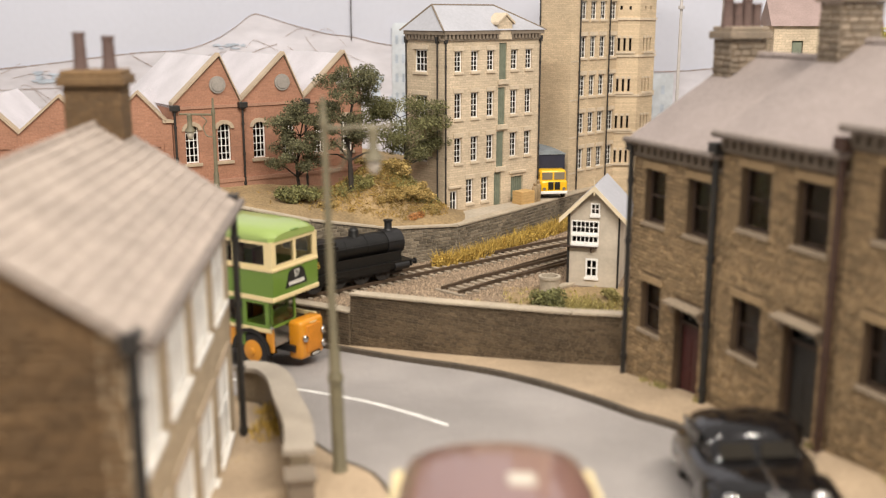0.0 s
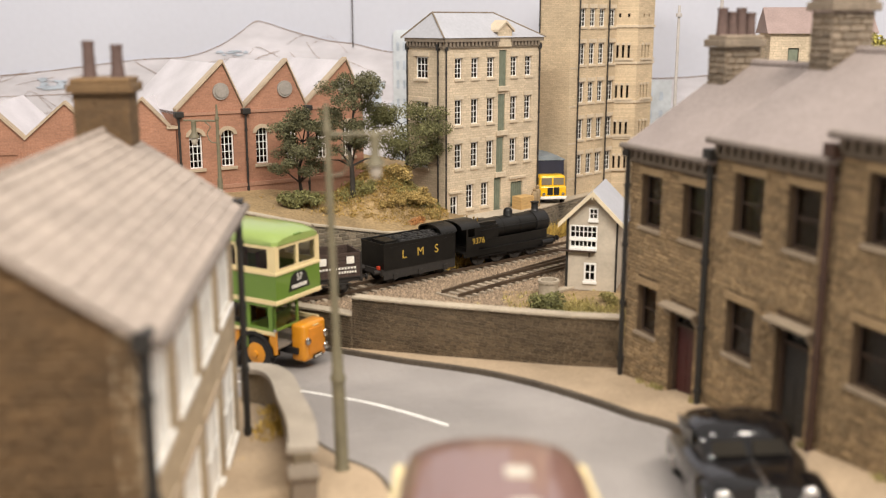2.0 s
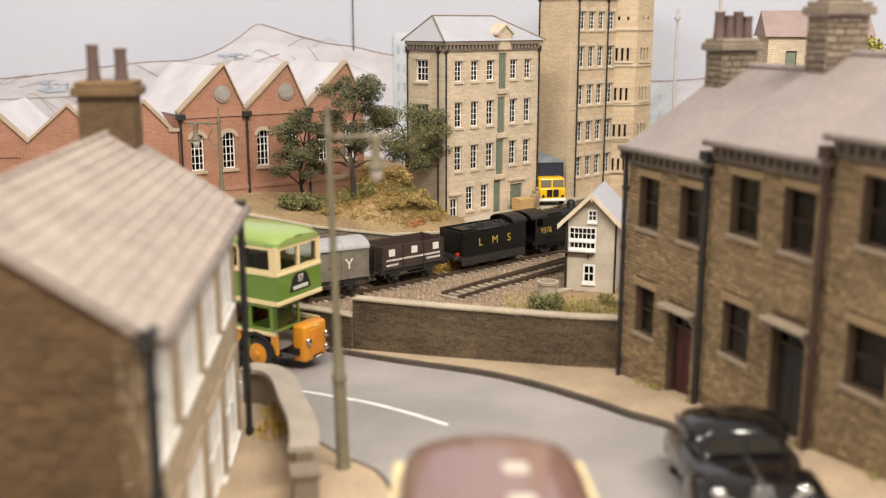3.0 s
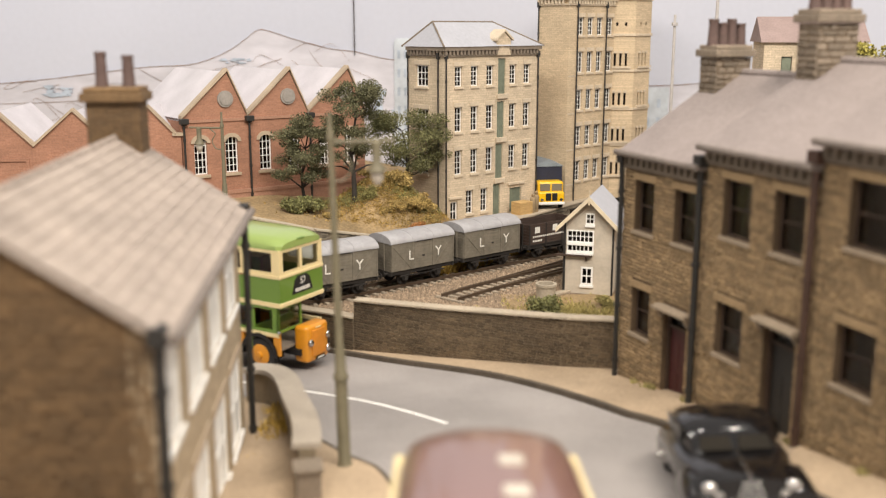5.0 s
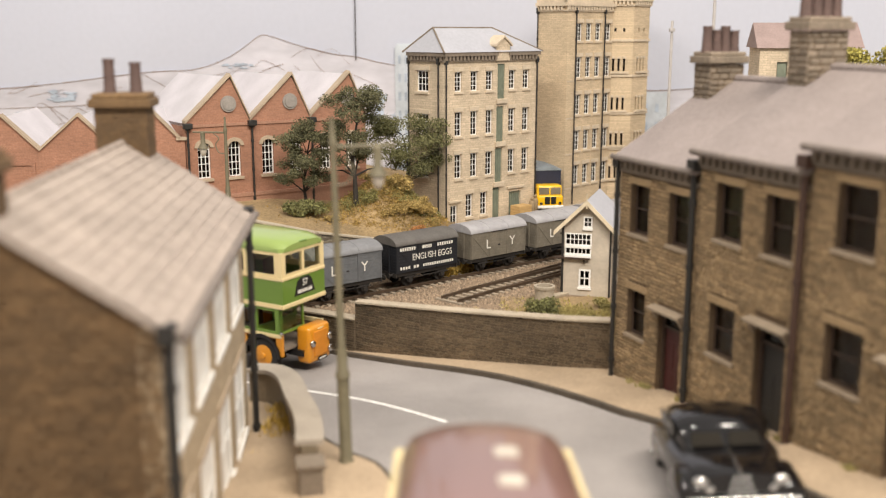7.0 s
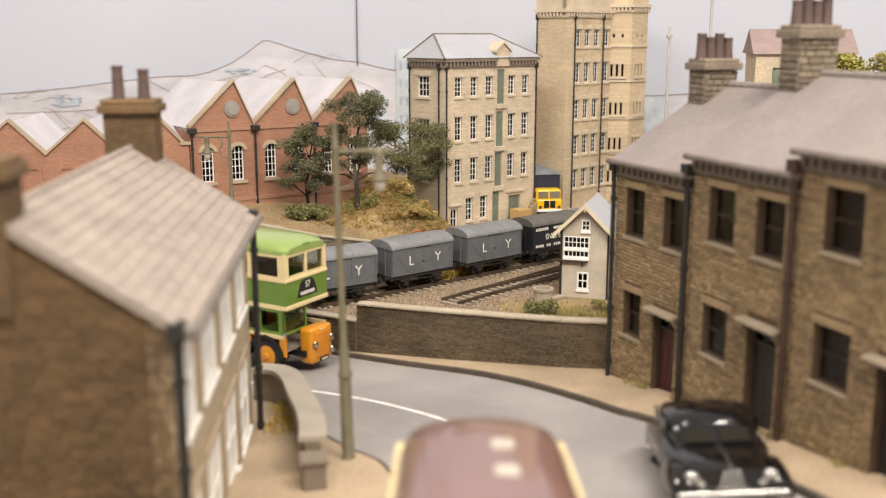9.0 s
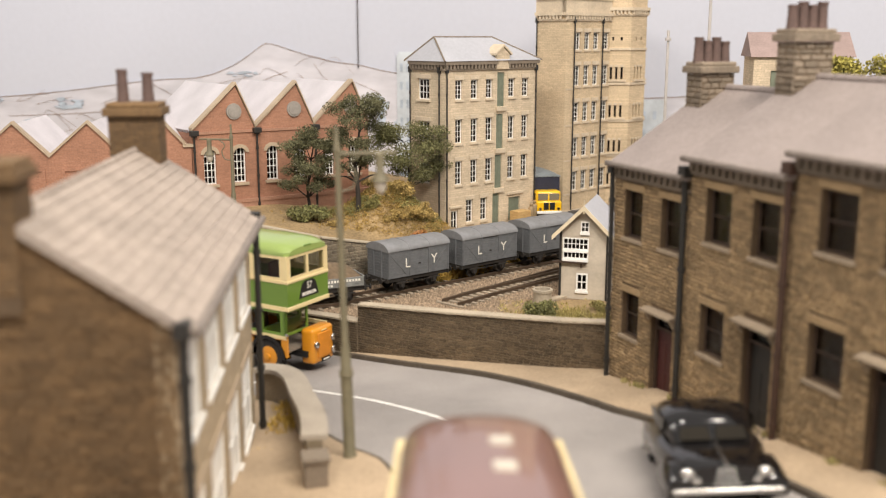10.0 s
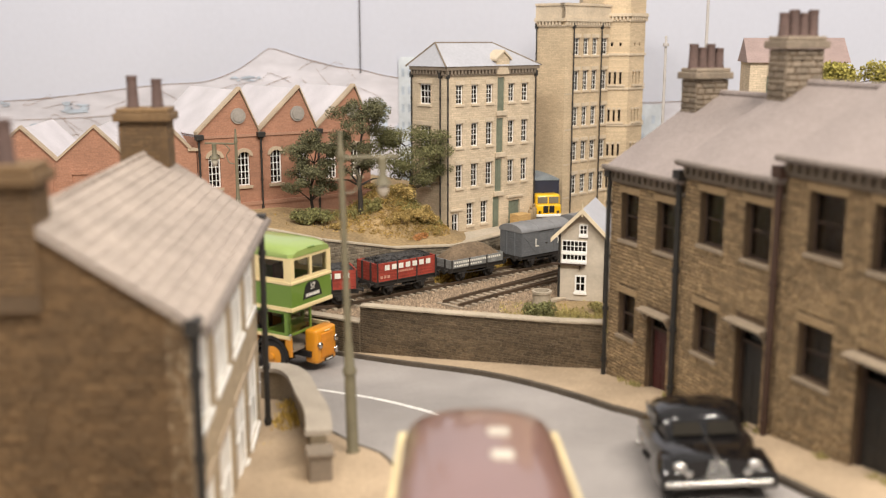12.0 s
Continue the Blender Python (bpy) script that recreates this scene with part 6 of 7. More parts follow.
    pierced(bm, -1.2, -0.12, -hw, -hw + 0.08, 1.14, 1.98, low[4:])
    end_wall(bm, -0.2, -0.12, hw, 1.14, 1.98, [(-1.1, 0.02, 1.22, 1.88), (0.1, hw + 1, 0, 3)])
    part("lower_panel", bm, BUS_GREEN, t, "green lower deck panels")
    bm = bmesh.new()
    for a, b in ((Lr, -5.9), (-4.75, -1.55)):
        side_walls(bm, a, b, hw, 0.1, 0.42, 1.0, [])
    side_walls(bm, -5.9, -4.75, hw, 0.1, 0.98, 1.0, [])
    pierced(bm, -1.55, -0.1, -hw, -hw + 0.1, 0.99, 1.12, [])
    pierced(bm, -0.34, -0.1, -hw, -hw + 0.1, 0.42, 0.99, [])
    part("skirt", bm, BUS_ORANGE, t, "orange lower side panels")
    # bonnet and radiator
    bm = bmesh.new()
    rounded(bm, -0.12, 0.42, -0.4, 0.84, 0.04, 1.24, 0.12, 4)
    b = part("bonnet", bm, BUS_ORANGE, t, "orange radiator and bonnet front", smooth=True)
    bm = bmesh.new()
    rounded(bm, 0.4, 0.46, -0.16, 0.6, 0.24, 1.08, 0.03)
    part("radiator_grille", bm, M("orange_grille", (0.6, 0.22, 0.02), 0.45, 0.06, 3, 0.2, 30), b)
    bm = bmesh.new()
    rounded(bm, 0.42, 0.45, 0.08, 0.4, 1.12, 1.16, 0.015)
    part("radiator_badge", bm, COACH_CREAM, b)
    bm = bmesh.new()
    box(bm, 0.42, 0.45, 0.05, 0.55, 0.08, 0.19)
    p = part("number_plate", bm, BLACK_MATT, b, "black number plate with pale bar")
    bm = bmesh.new()
    box(bm, 0.45, 0.456, 0.12, 0.48, 0.115, 0.16)
    part("plate_bar", bm, LETTER_WHITE, p)
    for yy, z in ((-0.26, 0.72), (0.72, 0.78), (0.72, 0.36)):
        bm = bmesh.new()
        lathe(bm, [(0.02, 0), (0.1, 0.02), (0.12, 0.08), (0.1, 0.12), (0.02, 0.14)], 14)
        part("headlight", bm, CHROME, b, "chrome headlamp", m=Matrix.Translation((0.4, yy, z)) @ Matrix.Rotation(radians(90), 4, "Y"), smooth=True)
    bm = bmesh.new()
    tube(bm, (-0.1, -hw - 0.04, 1.2), (-0.02, -hw - 0.04, 1.2), 0.05)
    part("side_lamp", bm, CHROME, t)
    # wings, wheels, floors, seats, glass
    bm = bmesh.new()
    for k in range(8):
        a0, a1 = math.pi * k / 8, math.pi * (k + 1) / 8
        prism(bm, [(-0.92 + 0.76 * math.cos(a0), 0.34 + 0.74 * math.sin(a0)), (-0.92 + 0.76 * math.cos(a1), 0.34 + 0.74 * math.sin(a1)), (-0.92 + 0.64 * math.cos(a1), 0.34 + 0.62 * math.sin(a1)), (-0.92 + 0.64 * math.cos(a0), 0.34 + 0.62 * math.sin(a0))], -hw - 0.05, -hw + 0.3)
    part("front_wing", bm, BLACK_GLOSS, t, "black front mudguard")
    for wx in (-0.92, -5.3):
        for wy in (-1.02, 1.02):
            wheel(t, wx, wy, 0.58, 0.28, BUS_ORANGE, label="black tyre on orange wheel", low=-0.24)
    bm = bmesh.new()
    box(bm, Lr + 0.1, -0.15, -1.08, 1.08, 0.55, 0.62), box(bm, Lr + 0.1, -0.15, -1.08, 1.08, 2.12, 2.18)
    part("floor", bm, INTERIOR, t)
    bm = bmesh.new()
    for k in range(6):
        for yy in (-0.95, 0.25):
            rounded(bm, -1.9 - k * 0.95, -1.78 - k * 0.95, yy, yy + 0.7, 2.25, 3.15, 0.04, 1)
            rounded(bm, -2.6 - k * 0.8, -2.48 - k * 0.8, yy, yy + 0.7, 0.7, 1.55, 0.04, 1)
    part("seats", bm, SEAT, t)
    bm = bmesh.new()
    side_walls(bm, Lr + 0.2, -0.2, hw - 0.04, 0.015, 3.0, 3.75, [])
    end_wall(bm, -0.07, -0.055, hw - 0.15, 3.0, 3.74, [])
    side_walls(bm, Lr + 0.2, -1.3, hw - 0.04, 0.015, 1.18, 1.96, [])
    end_wall(bm, -0.17, -0.155, hw - 0.12, 1.18, 1.95, [(0.05, 2, 0, 3)])
    part("window_glass", bm, BUS_GLASS, t)
    bm = bmesh.new()
    prism(bm, [(-0.55, 2.28), (0.6, 2.28), (0.44, 2.72), (0.27, 2.83), (-0.2, 2.83), (-0.38, 2.72)], 0.0, 0.015)
    bm.transform(ACROSS)
    bmesh.ops.recalc_face_normals(bm, faces=bm.faces)
    blind = part("destination_blind", bm, BLACK_MATT, t, "black destination blind with white number 57")
    face = Matrix.Translation((0.02, 0.04, 2.65)) @ Matrix(((0, 0, 1, 0), (1, 0, 0, 0), (0, 1, 0, 0), (0, 0, 0, 1)))
    lettering(blind, "57", 0.3, LETTER_WHITE, face)
    bm = bmesh.new()
    for k in range(12):
        y0 = -0.38 + k * 0.068
        box(bm, 0.016, 0.022, y0, y0 + 0.05, 2.34, 2.45)
    part("place_bars", bm, LETTER_WHITE, blind)
    bm = bmesh.new()
    box(bm, Lr + 0.3, 0.2, -0.5, 0.5, 0.3, 0.5)
    part("chassis", bm, BLACK_MATT, t)


def saloon_car(x, y, heading):
    """A rounded 1950s saloon; x forward."""
    t = thing("black_saloon_car", P(x, y, street(x, y) + 0.01, 3.2, -5.7, heading) @ Matrix.Diagonal((0.95, 1.35, 0.99, 1)), "glossy black rounded saloon car parked at the kerb", "car")
    L2, hw = 2.1, 0.82

    def ring(px_, w, z0, z1, n=14, square=0.5):
        out = []
        for k in range(n):
            a = math.tau * k / n
            c, s = math.cos(a), math.sin(a)
            out.append((px_, w * math.copysign(abs(c) ** square, c), (z0 + z1) / 2 + (z1 - z0) / 2 * math.copysign(abs(s) ** square, s)))
        return out
    bm = bmesh.new()
    loft(bm, [ring(px_, w, z0, z1) for px_, w, z0, z1 in ((-2.1, 0.45, 0.45, 0.7), (-2.0, 0.66, 0.35, 0.82), (-1.5, 0.78, 0.3, 1.0), (-0.8, 0.82, 0.28, 1.06), (0.0, 0.82, 0.28, 1.06), (0.7, 0.8, 0.28, 1.04), (1.2, 0.72, 0.3, 1.01), (1.75, 0.64, 0.34, 0.97), (2.02, 0.5, 0.4, 0.88))])
    body = part("body", bm, BLACK_GLOSS, t, smooth=True)
    bm = bmesh.new()
    loft(bm, [ring(px_, w, z0, z1, 14, 0.55) for px_, w, z0, z1 in ((-1.75, 0.5, 0.85, 1.05), (-1.4, 0.62, 0.85, 1.34), (-0.9, 0.68, 0.85, 1.53), (-0.3, 0.7, 0.85, 1.58), (0.25, 0.68, 0.85, 1.53), (0.55, 0.64, 0.85, 1.36), (0.85, 0.6, 0.85, 1.05))])
    part("cabin", bm, BLACK_GLOSS, t, smooth=True)
    for s in (-1, 1):
        for a, b, name in ((0.62, 2.12, "front_wing"), (-2.0, -0.75, "rear_wing")):
            bm = bmesh.new()
            secs = []
            for k in range(9):
                f = k / 8
                h = math.sin(math.pi * min(0.97, 0.14 + 0.8 * (f if name == "rear_wing" else 1 - f))) ** 0.6
                secs.append([(a + (b - a) * f, s * (0.66 if name == "front_wing" else 0.56) + yy * 0.2, 0.28 + (0.62 * h) * zz) for yy, zz in ((-1, 0), (-1, 0.7), (-0.6, 0.95), (0, 1.0), (0.6, 0.95), (1, 0.7), (1, 0))])
            loft(bm, secs)
            part(name, bm, BLACK_GLOSS, t, "bulging black wing", smooth=True)
        bm = bmesh.new()
        lathe(bm, [(0.02, 0), (0.1, 0.02), (0.115, 0.1), (0.105, 0.16), (0.07, 0.19), (0.01, 0.2)], 16)
        part("headlight", bm, CHROME, t, "round chrome headlamp", m=Matrix.Translation((1.9, s * 0.55, 0.74)) @ Matrix.Rotation(radians(90), 4, "Y"), smooth=True)
        bm = bmesh.new()
        lathe(bm, [(0.02, 0), (0.06, 0.02), (0.07, 0.08), (0.01, 0.1)], 12)
        part("side_lamp", bm, CHROME, t, m=Matrix.Translation((2.0, s * 0.44, 0.62)) @ Matrix.Rotation(radians(90), 4, "Y"), smooth=True)
        for wx in (1.35, -1.35):
            wheel(t, wx, s * 0.66, 0.32, 0.16, CHROME)
        bm = bmesh.new()
        box(bm, -1.0, -0.36, s * 0.69 - 0.012, s * 0.69 + 0.012, 1.12, 1.4)
        box(bm, -0.26, 0.34, s * 0.69 - 0.012, s * 0.69 + 0.012, 1.12, 1.4)
        part("side_window", bm, DARK_GLASS, t)
        bm = bmesh.new()
        tube(bm, (0.6, s * 0.83, 0.95), (-1.1, s * 0.83, 0.95), 0.018, n=6)
        part("side_trim", bm, CHROME, t)
    for a in (-0.27, 0.27):
        bm = bmesh.new()
        f = [bm.verts.new(p) for p in ((0.88, a - 0.24, 1.08), (0.88, a + 0.24, 1.08), (0.66, a + 0.2, 1.3), (0.66, a - 0.2, 1.3))]
        bm.faces.new(f)
        ret = bmesh.ops.extrude_face_region(bm, geom=bm.faces[:])
        for v in ret["geom"]:
            if isinstance(v, bmesh.types.BMVert):
                v.co.x += 0.015
                v.co.z += 0.01
        bmesh.ops.recalc_face_normals(bm, faces=bm.faces)
        part("windscreen", bm, M("screen_glass", (0.02, 0.017, 0.013), 0.08, 0.02, 1, 0, spec=0.15), t, "split windscreen pane")
    bm = bmesh.new()
    for k in range(5):
        zz = 0.5 + k * 0.085
        tube(bm, (2.05, -0.2 + k * 0.02, zz), (2.05, 0.2 - k * 0.02, zz), 0.013, n=6)
    part("grille", bm, CHROME, t, "chrome radiator grille")
    bm = bmesh.new()
    rounded(bm, 2.1, 2.2, -0.8, 0.8, 0.36, 0.48, 0.04)
    part("bumper", bm, CHROME, t, "chrome front bumper", smooth=True)
    bm = bmesh.new()
    tube(bm, (0.95, 0, 1.05), (2.0, 0, 0.93), 0.02, n=6)
    part("bonnet_trim", bm, CHROME, t)


def coach():
    """Seen from above in the foreground: domed maroon roof with cream edges."""
    x, y = 0.62, 14.6
    t = thing("maroon_coach", P(x, y, street(x, y) + 0.02, 0, 5, 90) @ Matrix.Scale(1.07, 4), "maroon coach with cream window band in the street", "coach")
    L, hw, Hr = 8.2, 1.2, 2.85
    bm = bmesh.new()
    secs = []
    for px_, sc, dz in ((-L, 0.9, -0.15), (-L + 0.6, 1.0, 0), (-1.2, 1.0, 0), (-0.6, 0.96, -0.05), (-0.2, 0.84, -0.18), (0.0, 0.62, -0.38)):
        ring = [(px_, -hw * sc, 2.3)]
        for k in range(11):
            a = math.pi * (k + 0.5) / 11
            ring.append((px_, -hw * sc * math.cos(a) * 0.97, 2.38 + (0.5 + dz) * math.sin(a) ** 0.75))
        ring.append((px_, hw * sc, 2.3))
        secs.append(ring)
    loft(bm, secs)
    part("roof", bm, MAROON, t, "domed glossy maroon roof", smooth=True)
    # two pale raised blocks stand in for ceiling-lamp reflections on the gloss roof
    for vx in (-2.0, -3.05):
        bm = bmesh.new()
        rounded(bm, vx - 0.16, vx + 0.16, -0.4, -0.08, 2.8, 2.91, 0.03, 2)
        part("roof_vent", bm, LAMP_GLASS, t, "pale block standing in for a ceiling lamp's reflection")
    bm = bmesh.new()
    for s in (-1, 1):
        rounded(bm, -L + 0.2, -0.35, s * hw - 0.07, s * hw + 0.07, 2.26, 2.38, 0.03, 2)
    part("gutter_rail", bm, COACH_CREAM, t, "cream cantrail")
    holes = [(-1.6 - k * 1.2, -0.6 - k * 1.2, 1.4, 2.1) for k in range(6)]
    bm = bmesh.new()
    side_walls(bm, -L + 0.1, -0.25, hw, 0.08, 1.3, 2.28, holes)
    end_wall(bm, -0.25, -0.17, hw, 1.3, 2.28, [(-1.0, 1.0, 1.45, 2.1)])
    end_wall(bm, -L + 0.02, -L + 0.1, hw, 1.3, 2.28, [])
    part("window_band", bm, COACH_CREAM, t)
    bm = bmesh.new()
    rounded(bm, -L, -0.1, -hw, hw, 0.4, 1.29, 0.1)
    part("lower_body", bm, MAROON, t, smooth=True)
    bm = bmesh.new()
    side_walls(bm, -L + 0.2, -0.3, hw - 0.05, 0.015, 1.32, 2.26, [])
    end_wall(bm, -0.22, -0.2, hw - 0.1, 1.4, 2.2, [])
    part("window_glass", bm, DARK_GLASS, t)
    for wx in (-1.5, -6.3):
        for s in (-1, 1):
            wheel(t, wx, s * 1.05, 0.48, 0.26, MAROON)


def lorry():
    t = thing("yellow_lorry", P(5.2, 48.55, 1.36, 0, 0, -82), "yellow lorry with navy sheeted body in the mill yard", "lorry")
    u = 0.57
    bm = bmesh.new()
    rounded(bm, -1.3, 0.0, -1.1, 1.1, 0.62, 2.35, 0.22, 3)
    rounded(bm, -0.6, 0.28, -1.12, 1.12, 0.55, 1.5, 0.14, 3)
    cab = part("cab", bm, LORRY_YELLOW, t, "rounded bright yellow cab", unit=u, smooth=True)
    for a in (-0.95, 0.06):
        bm = bmesh.new()
        rounded(bm, -0.02, 0.04, a, a + 0.88, 1.55, 2.15, 0.02, 1)
        part("windscreen", bm, M("lorry_screen", (0.2, 0.17, 0.12), 0.15, 0.02, 1, 0, coat=0.8), cab, unit=u)
    for s in (-1, 1):
        bm = bmesh.new()
        box(bm, -0.95, -0.3, s * 1.1 - 0.02, s * 1.1 + 0.02, 1.55, 2.1)
        part("side_window", bm, DARK_GLASS, cab, unit=u)
    bm = bmesh.new()
    for a, b in ((-0.5, -0.04), (0.04, 0.5)):
        rounded(bm, 0.26, 0.32, a, b, 0.75, 1.4, 0.03, 1)
    part("grille", bm, BLACK_MATT, cab, "black split radiator grille", unit=u)
    bm = bmesh.new()
    rounded(bm, 0.26, 0.4, -1.12, 1.12, 0.42, 0.66, 0.05, 2)
    part("bumper", bm, WHITE_PAINT, t, "white front bumper", unit=u)
    bm = bmesh.new()
    rounded(bm, -6.0, -1.35, -1.3, 1.3, 0.9, 3.5, 0.05, 1)
    part("load_body", bm, LORRY_BLUE, t, "navy blue sheeted load body", unit=u)
    bm = bmesh.new()
    sec = [[(px_, -1.35 + 2.7 * k / 8, 3.5 + 0.3 * math.sin(math.pi * k / 8)) for k in range(9)] + [(px_, 1.35, 3.44), (px_, -1.35, 3.44)] for px_ in (-6.05, -1.28)]
    loft(bm, sec)
    part("load_roof", bm, LORRY_TOP, t, "curved grey roof", unit=u)
    bm = bmesh.new()
    box(bm, -5.9, 0.2, -0.8, 0.8, 0.5, 0.88)
    part("chassis", bm, BLACK_MATT, t, unit=u)
    for wx in (-0.5, -4.4):
        for s in (-1, 1):
            wheel(t, wx, s * 0.95, 0.46, 0.26, LORRY_YELLOW, unit=u)
    bm = bmesh.new()
    for s in (-1, 1):
        tube(bm, (0.28, s * 0.82, 0.85), (0.36, s * 0.82, 0.85), 0.13, n=12)
    part("headlights", bm, CHROME, cab, unit=u)


bus()
saloon_car(5.62, 18.95, -92)
coach()
lorry()
t = thing("wooden_crate", P(3.72, 47.35, 1.35, 0, 0, 40), "plain light wooden crate beside the mill", "crate")
for k in range(5):
    bm = bmesh.new()
    box(bm, -0.42, 0.42, -0.3, 0.3, k * 0.118, k * 0.118 + 0.112, 0.008)
    part("plank", bm, CRATE, t)
bm = bmesh.new()
for sx in (-0.38, 0.3):
    box(bm, sx, sx + 0.08, -0.32, -0.302, 0.0, 0.59)
part("batten", bm, CRATE, t)
for fx, fy, h in ((4.25, 47.55, 0.92), (4.42, 47.8, 1.02)):
    bm = bmesh.new()
    lathe(bm, [(0.1, 0), (0.12, 0.05), (0.13, h * 0.4), (0.15, h * 0.72), (0.11, h * 0.8), (0.05, h * 0.83), (0.075, h * 0.88), (0.08, h * 0.95), (0.03, h)], 10)
    solid("figurine", bm, FIGURE, P(fx, fy, 1.345), "tiny brown painted figurine beside the crate", "figurine", smooth=True)


# ---------------------------------------------------------------- the train
SPIN = []


def wheelset(parent, x, r):
    """Two disc wheels on an axle that turns with the train."""
    bm = bmesh.new()
    for s in (-1, 1):
        w = bmesh.new()
        lathe(w, [(0.02, -0.07), (r * 0.8, -0.06), (r * 0.82, -0.075), (r, -0.07), (r, 0.06), (r + 0.03, 0.065), (r + 0.03, 0.09), (0.02, 0.09)], 18)
        for k in range(6):
            a = math.tau * k / 6
            tube(w, (0.08 * math.cos(a), 0.08 * math.sin(a), -0.075), (r * 0.8 * math.cos(a), r * 0.8 * math.sin(a), -0.075), 0.03, n=4)
        w.transform(Matrix.Translation((0, s * 0.74, 0)) @ Matrix.Rotation(radians(90 * s), 4, "X"))
        me = bpy.data.meshes.new("tmp")
        w.to_mesh(me)
        w.free()
        bm.from_mesh(me)
        bpy.data.meshes.remove(me)
    tube(bm, (0, -0.74, 0), (0, 0.74, 0), 0.07, n=8)
    ob = part("wheelset", bm, UNDERFRAME, parent, unit=RAIL)
    ob.matrix_basis = P(x * RAIL, 0, r * RAIL)
    SPIN.append((ob, x * RAIL, r * RAIL))
    return ob


RISE = [1.0]


def rp(name, bm, material, parent, label="", m=None, smooth=False):
    bm.transform(Matrix.Diagonal((1, 1, RISE[0], 1)))
    return part(name, bm, material, parent, label, RAIL, m, smooth)


def underframe(t, L, hw):
    bm = bmesh.new()
    box(bm, -L / 2, L / 2, -hw + 0.1, -hw + 0.22, 0.8, 1.05), box(bm, -L / 2, L / 2, hw - 0.22, hw - 0.1, 0.8, 1.05), box(bm, -L / 2, L / 2, -hw + 0.22, hw - 0.22, 0.9, 1.0)
    rp("solebar", bm, UNDERFRAME, t)
    for s in (-1, 1):
        bm = bmesh.new()
        box(bm, s * L / 2 - 0.06, s * L / 2 + 0.06, -hw, hw, 0.78, 1.08)
        for yy in (-0.86, 0.86):
            tube(bm, (s * L / 2, yy, 0.95), (s * (L / 2 + 0.38), yy, 0.95), 0.07, n=8)
            tube(bm, (s * (L / 2 + 0.38), yy, 0.95), (s * (L / 2 + 0.45), yy, 0.95), 0.19, n=12)
        tube(bm, (s * L / 2, 0, 0.9), (s * (L / 2 + 0.52), 0, 0.85), 0.05, n=6)
        rp("buffer_beam", bm, UNDERFRAME, t)
    for x in (-1.4, 1.4):
        wheelset(t, x, 0.46)
        for s in (-1, 1):
            bm = bmesh.new()
            y0, y1 = sorted((s * (hw - 0.22), s * (hw - 0.14)))
            prism(bm, [(x - 0.42, 0.8), (x + 0.42, 0.8), (x + 0.16, 0.3), (x - 0.16, 0.3)], y0, y1)
            box(bm, x - 0.14, x + 0.14, *sorted((s * (hw - 0.2), s * (hw - 0.02))), 0.36, 0.6)
            box(bm, x - 0.5, x + 0.5, *sorted((s * (hw - 0.14), s * (hw - 0.06))), 0.62, 0.7)
            rp("axle_guard", bm, UNDERFRAME, t)
    bm = bmesh.new()
    box(bm, -0.9, 0.9, -hw + 0.04, -hw + 0.08, 0.62, 0.68)
    box(bm, -1.3, -0.9, -0.6, 0.6, 0.42, 0.75), box(bm, 0.9, 1.3, -0.6, 0.6, 0.42, 0.75)
    rp("brake_gear", bm, UNDERFRAME, t)


SIDE = lambda x, y, z: Matrix.Translation((x, y, z)) @ Matrix.Rotation(radians(90), 4, "X")


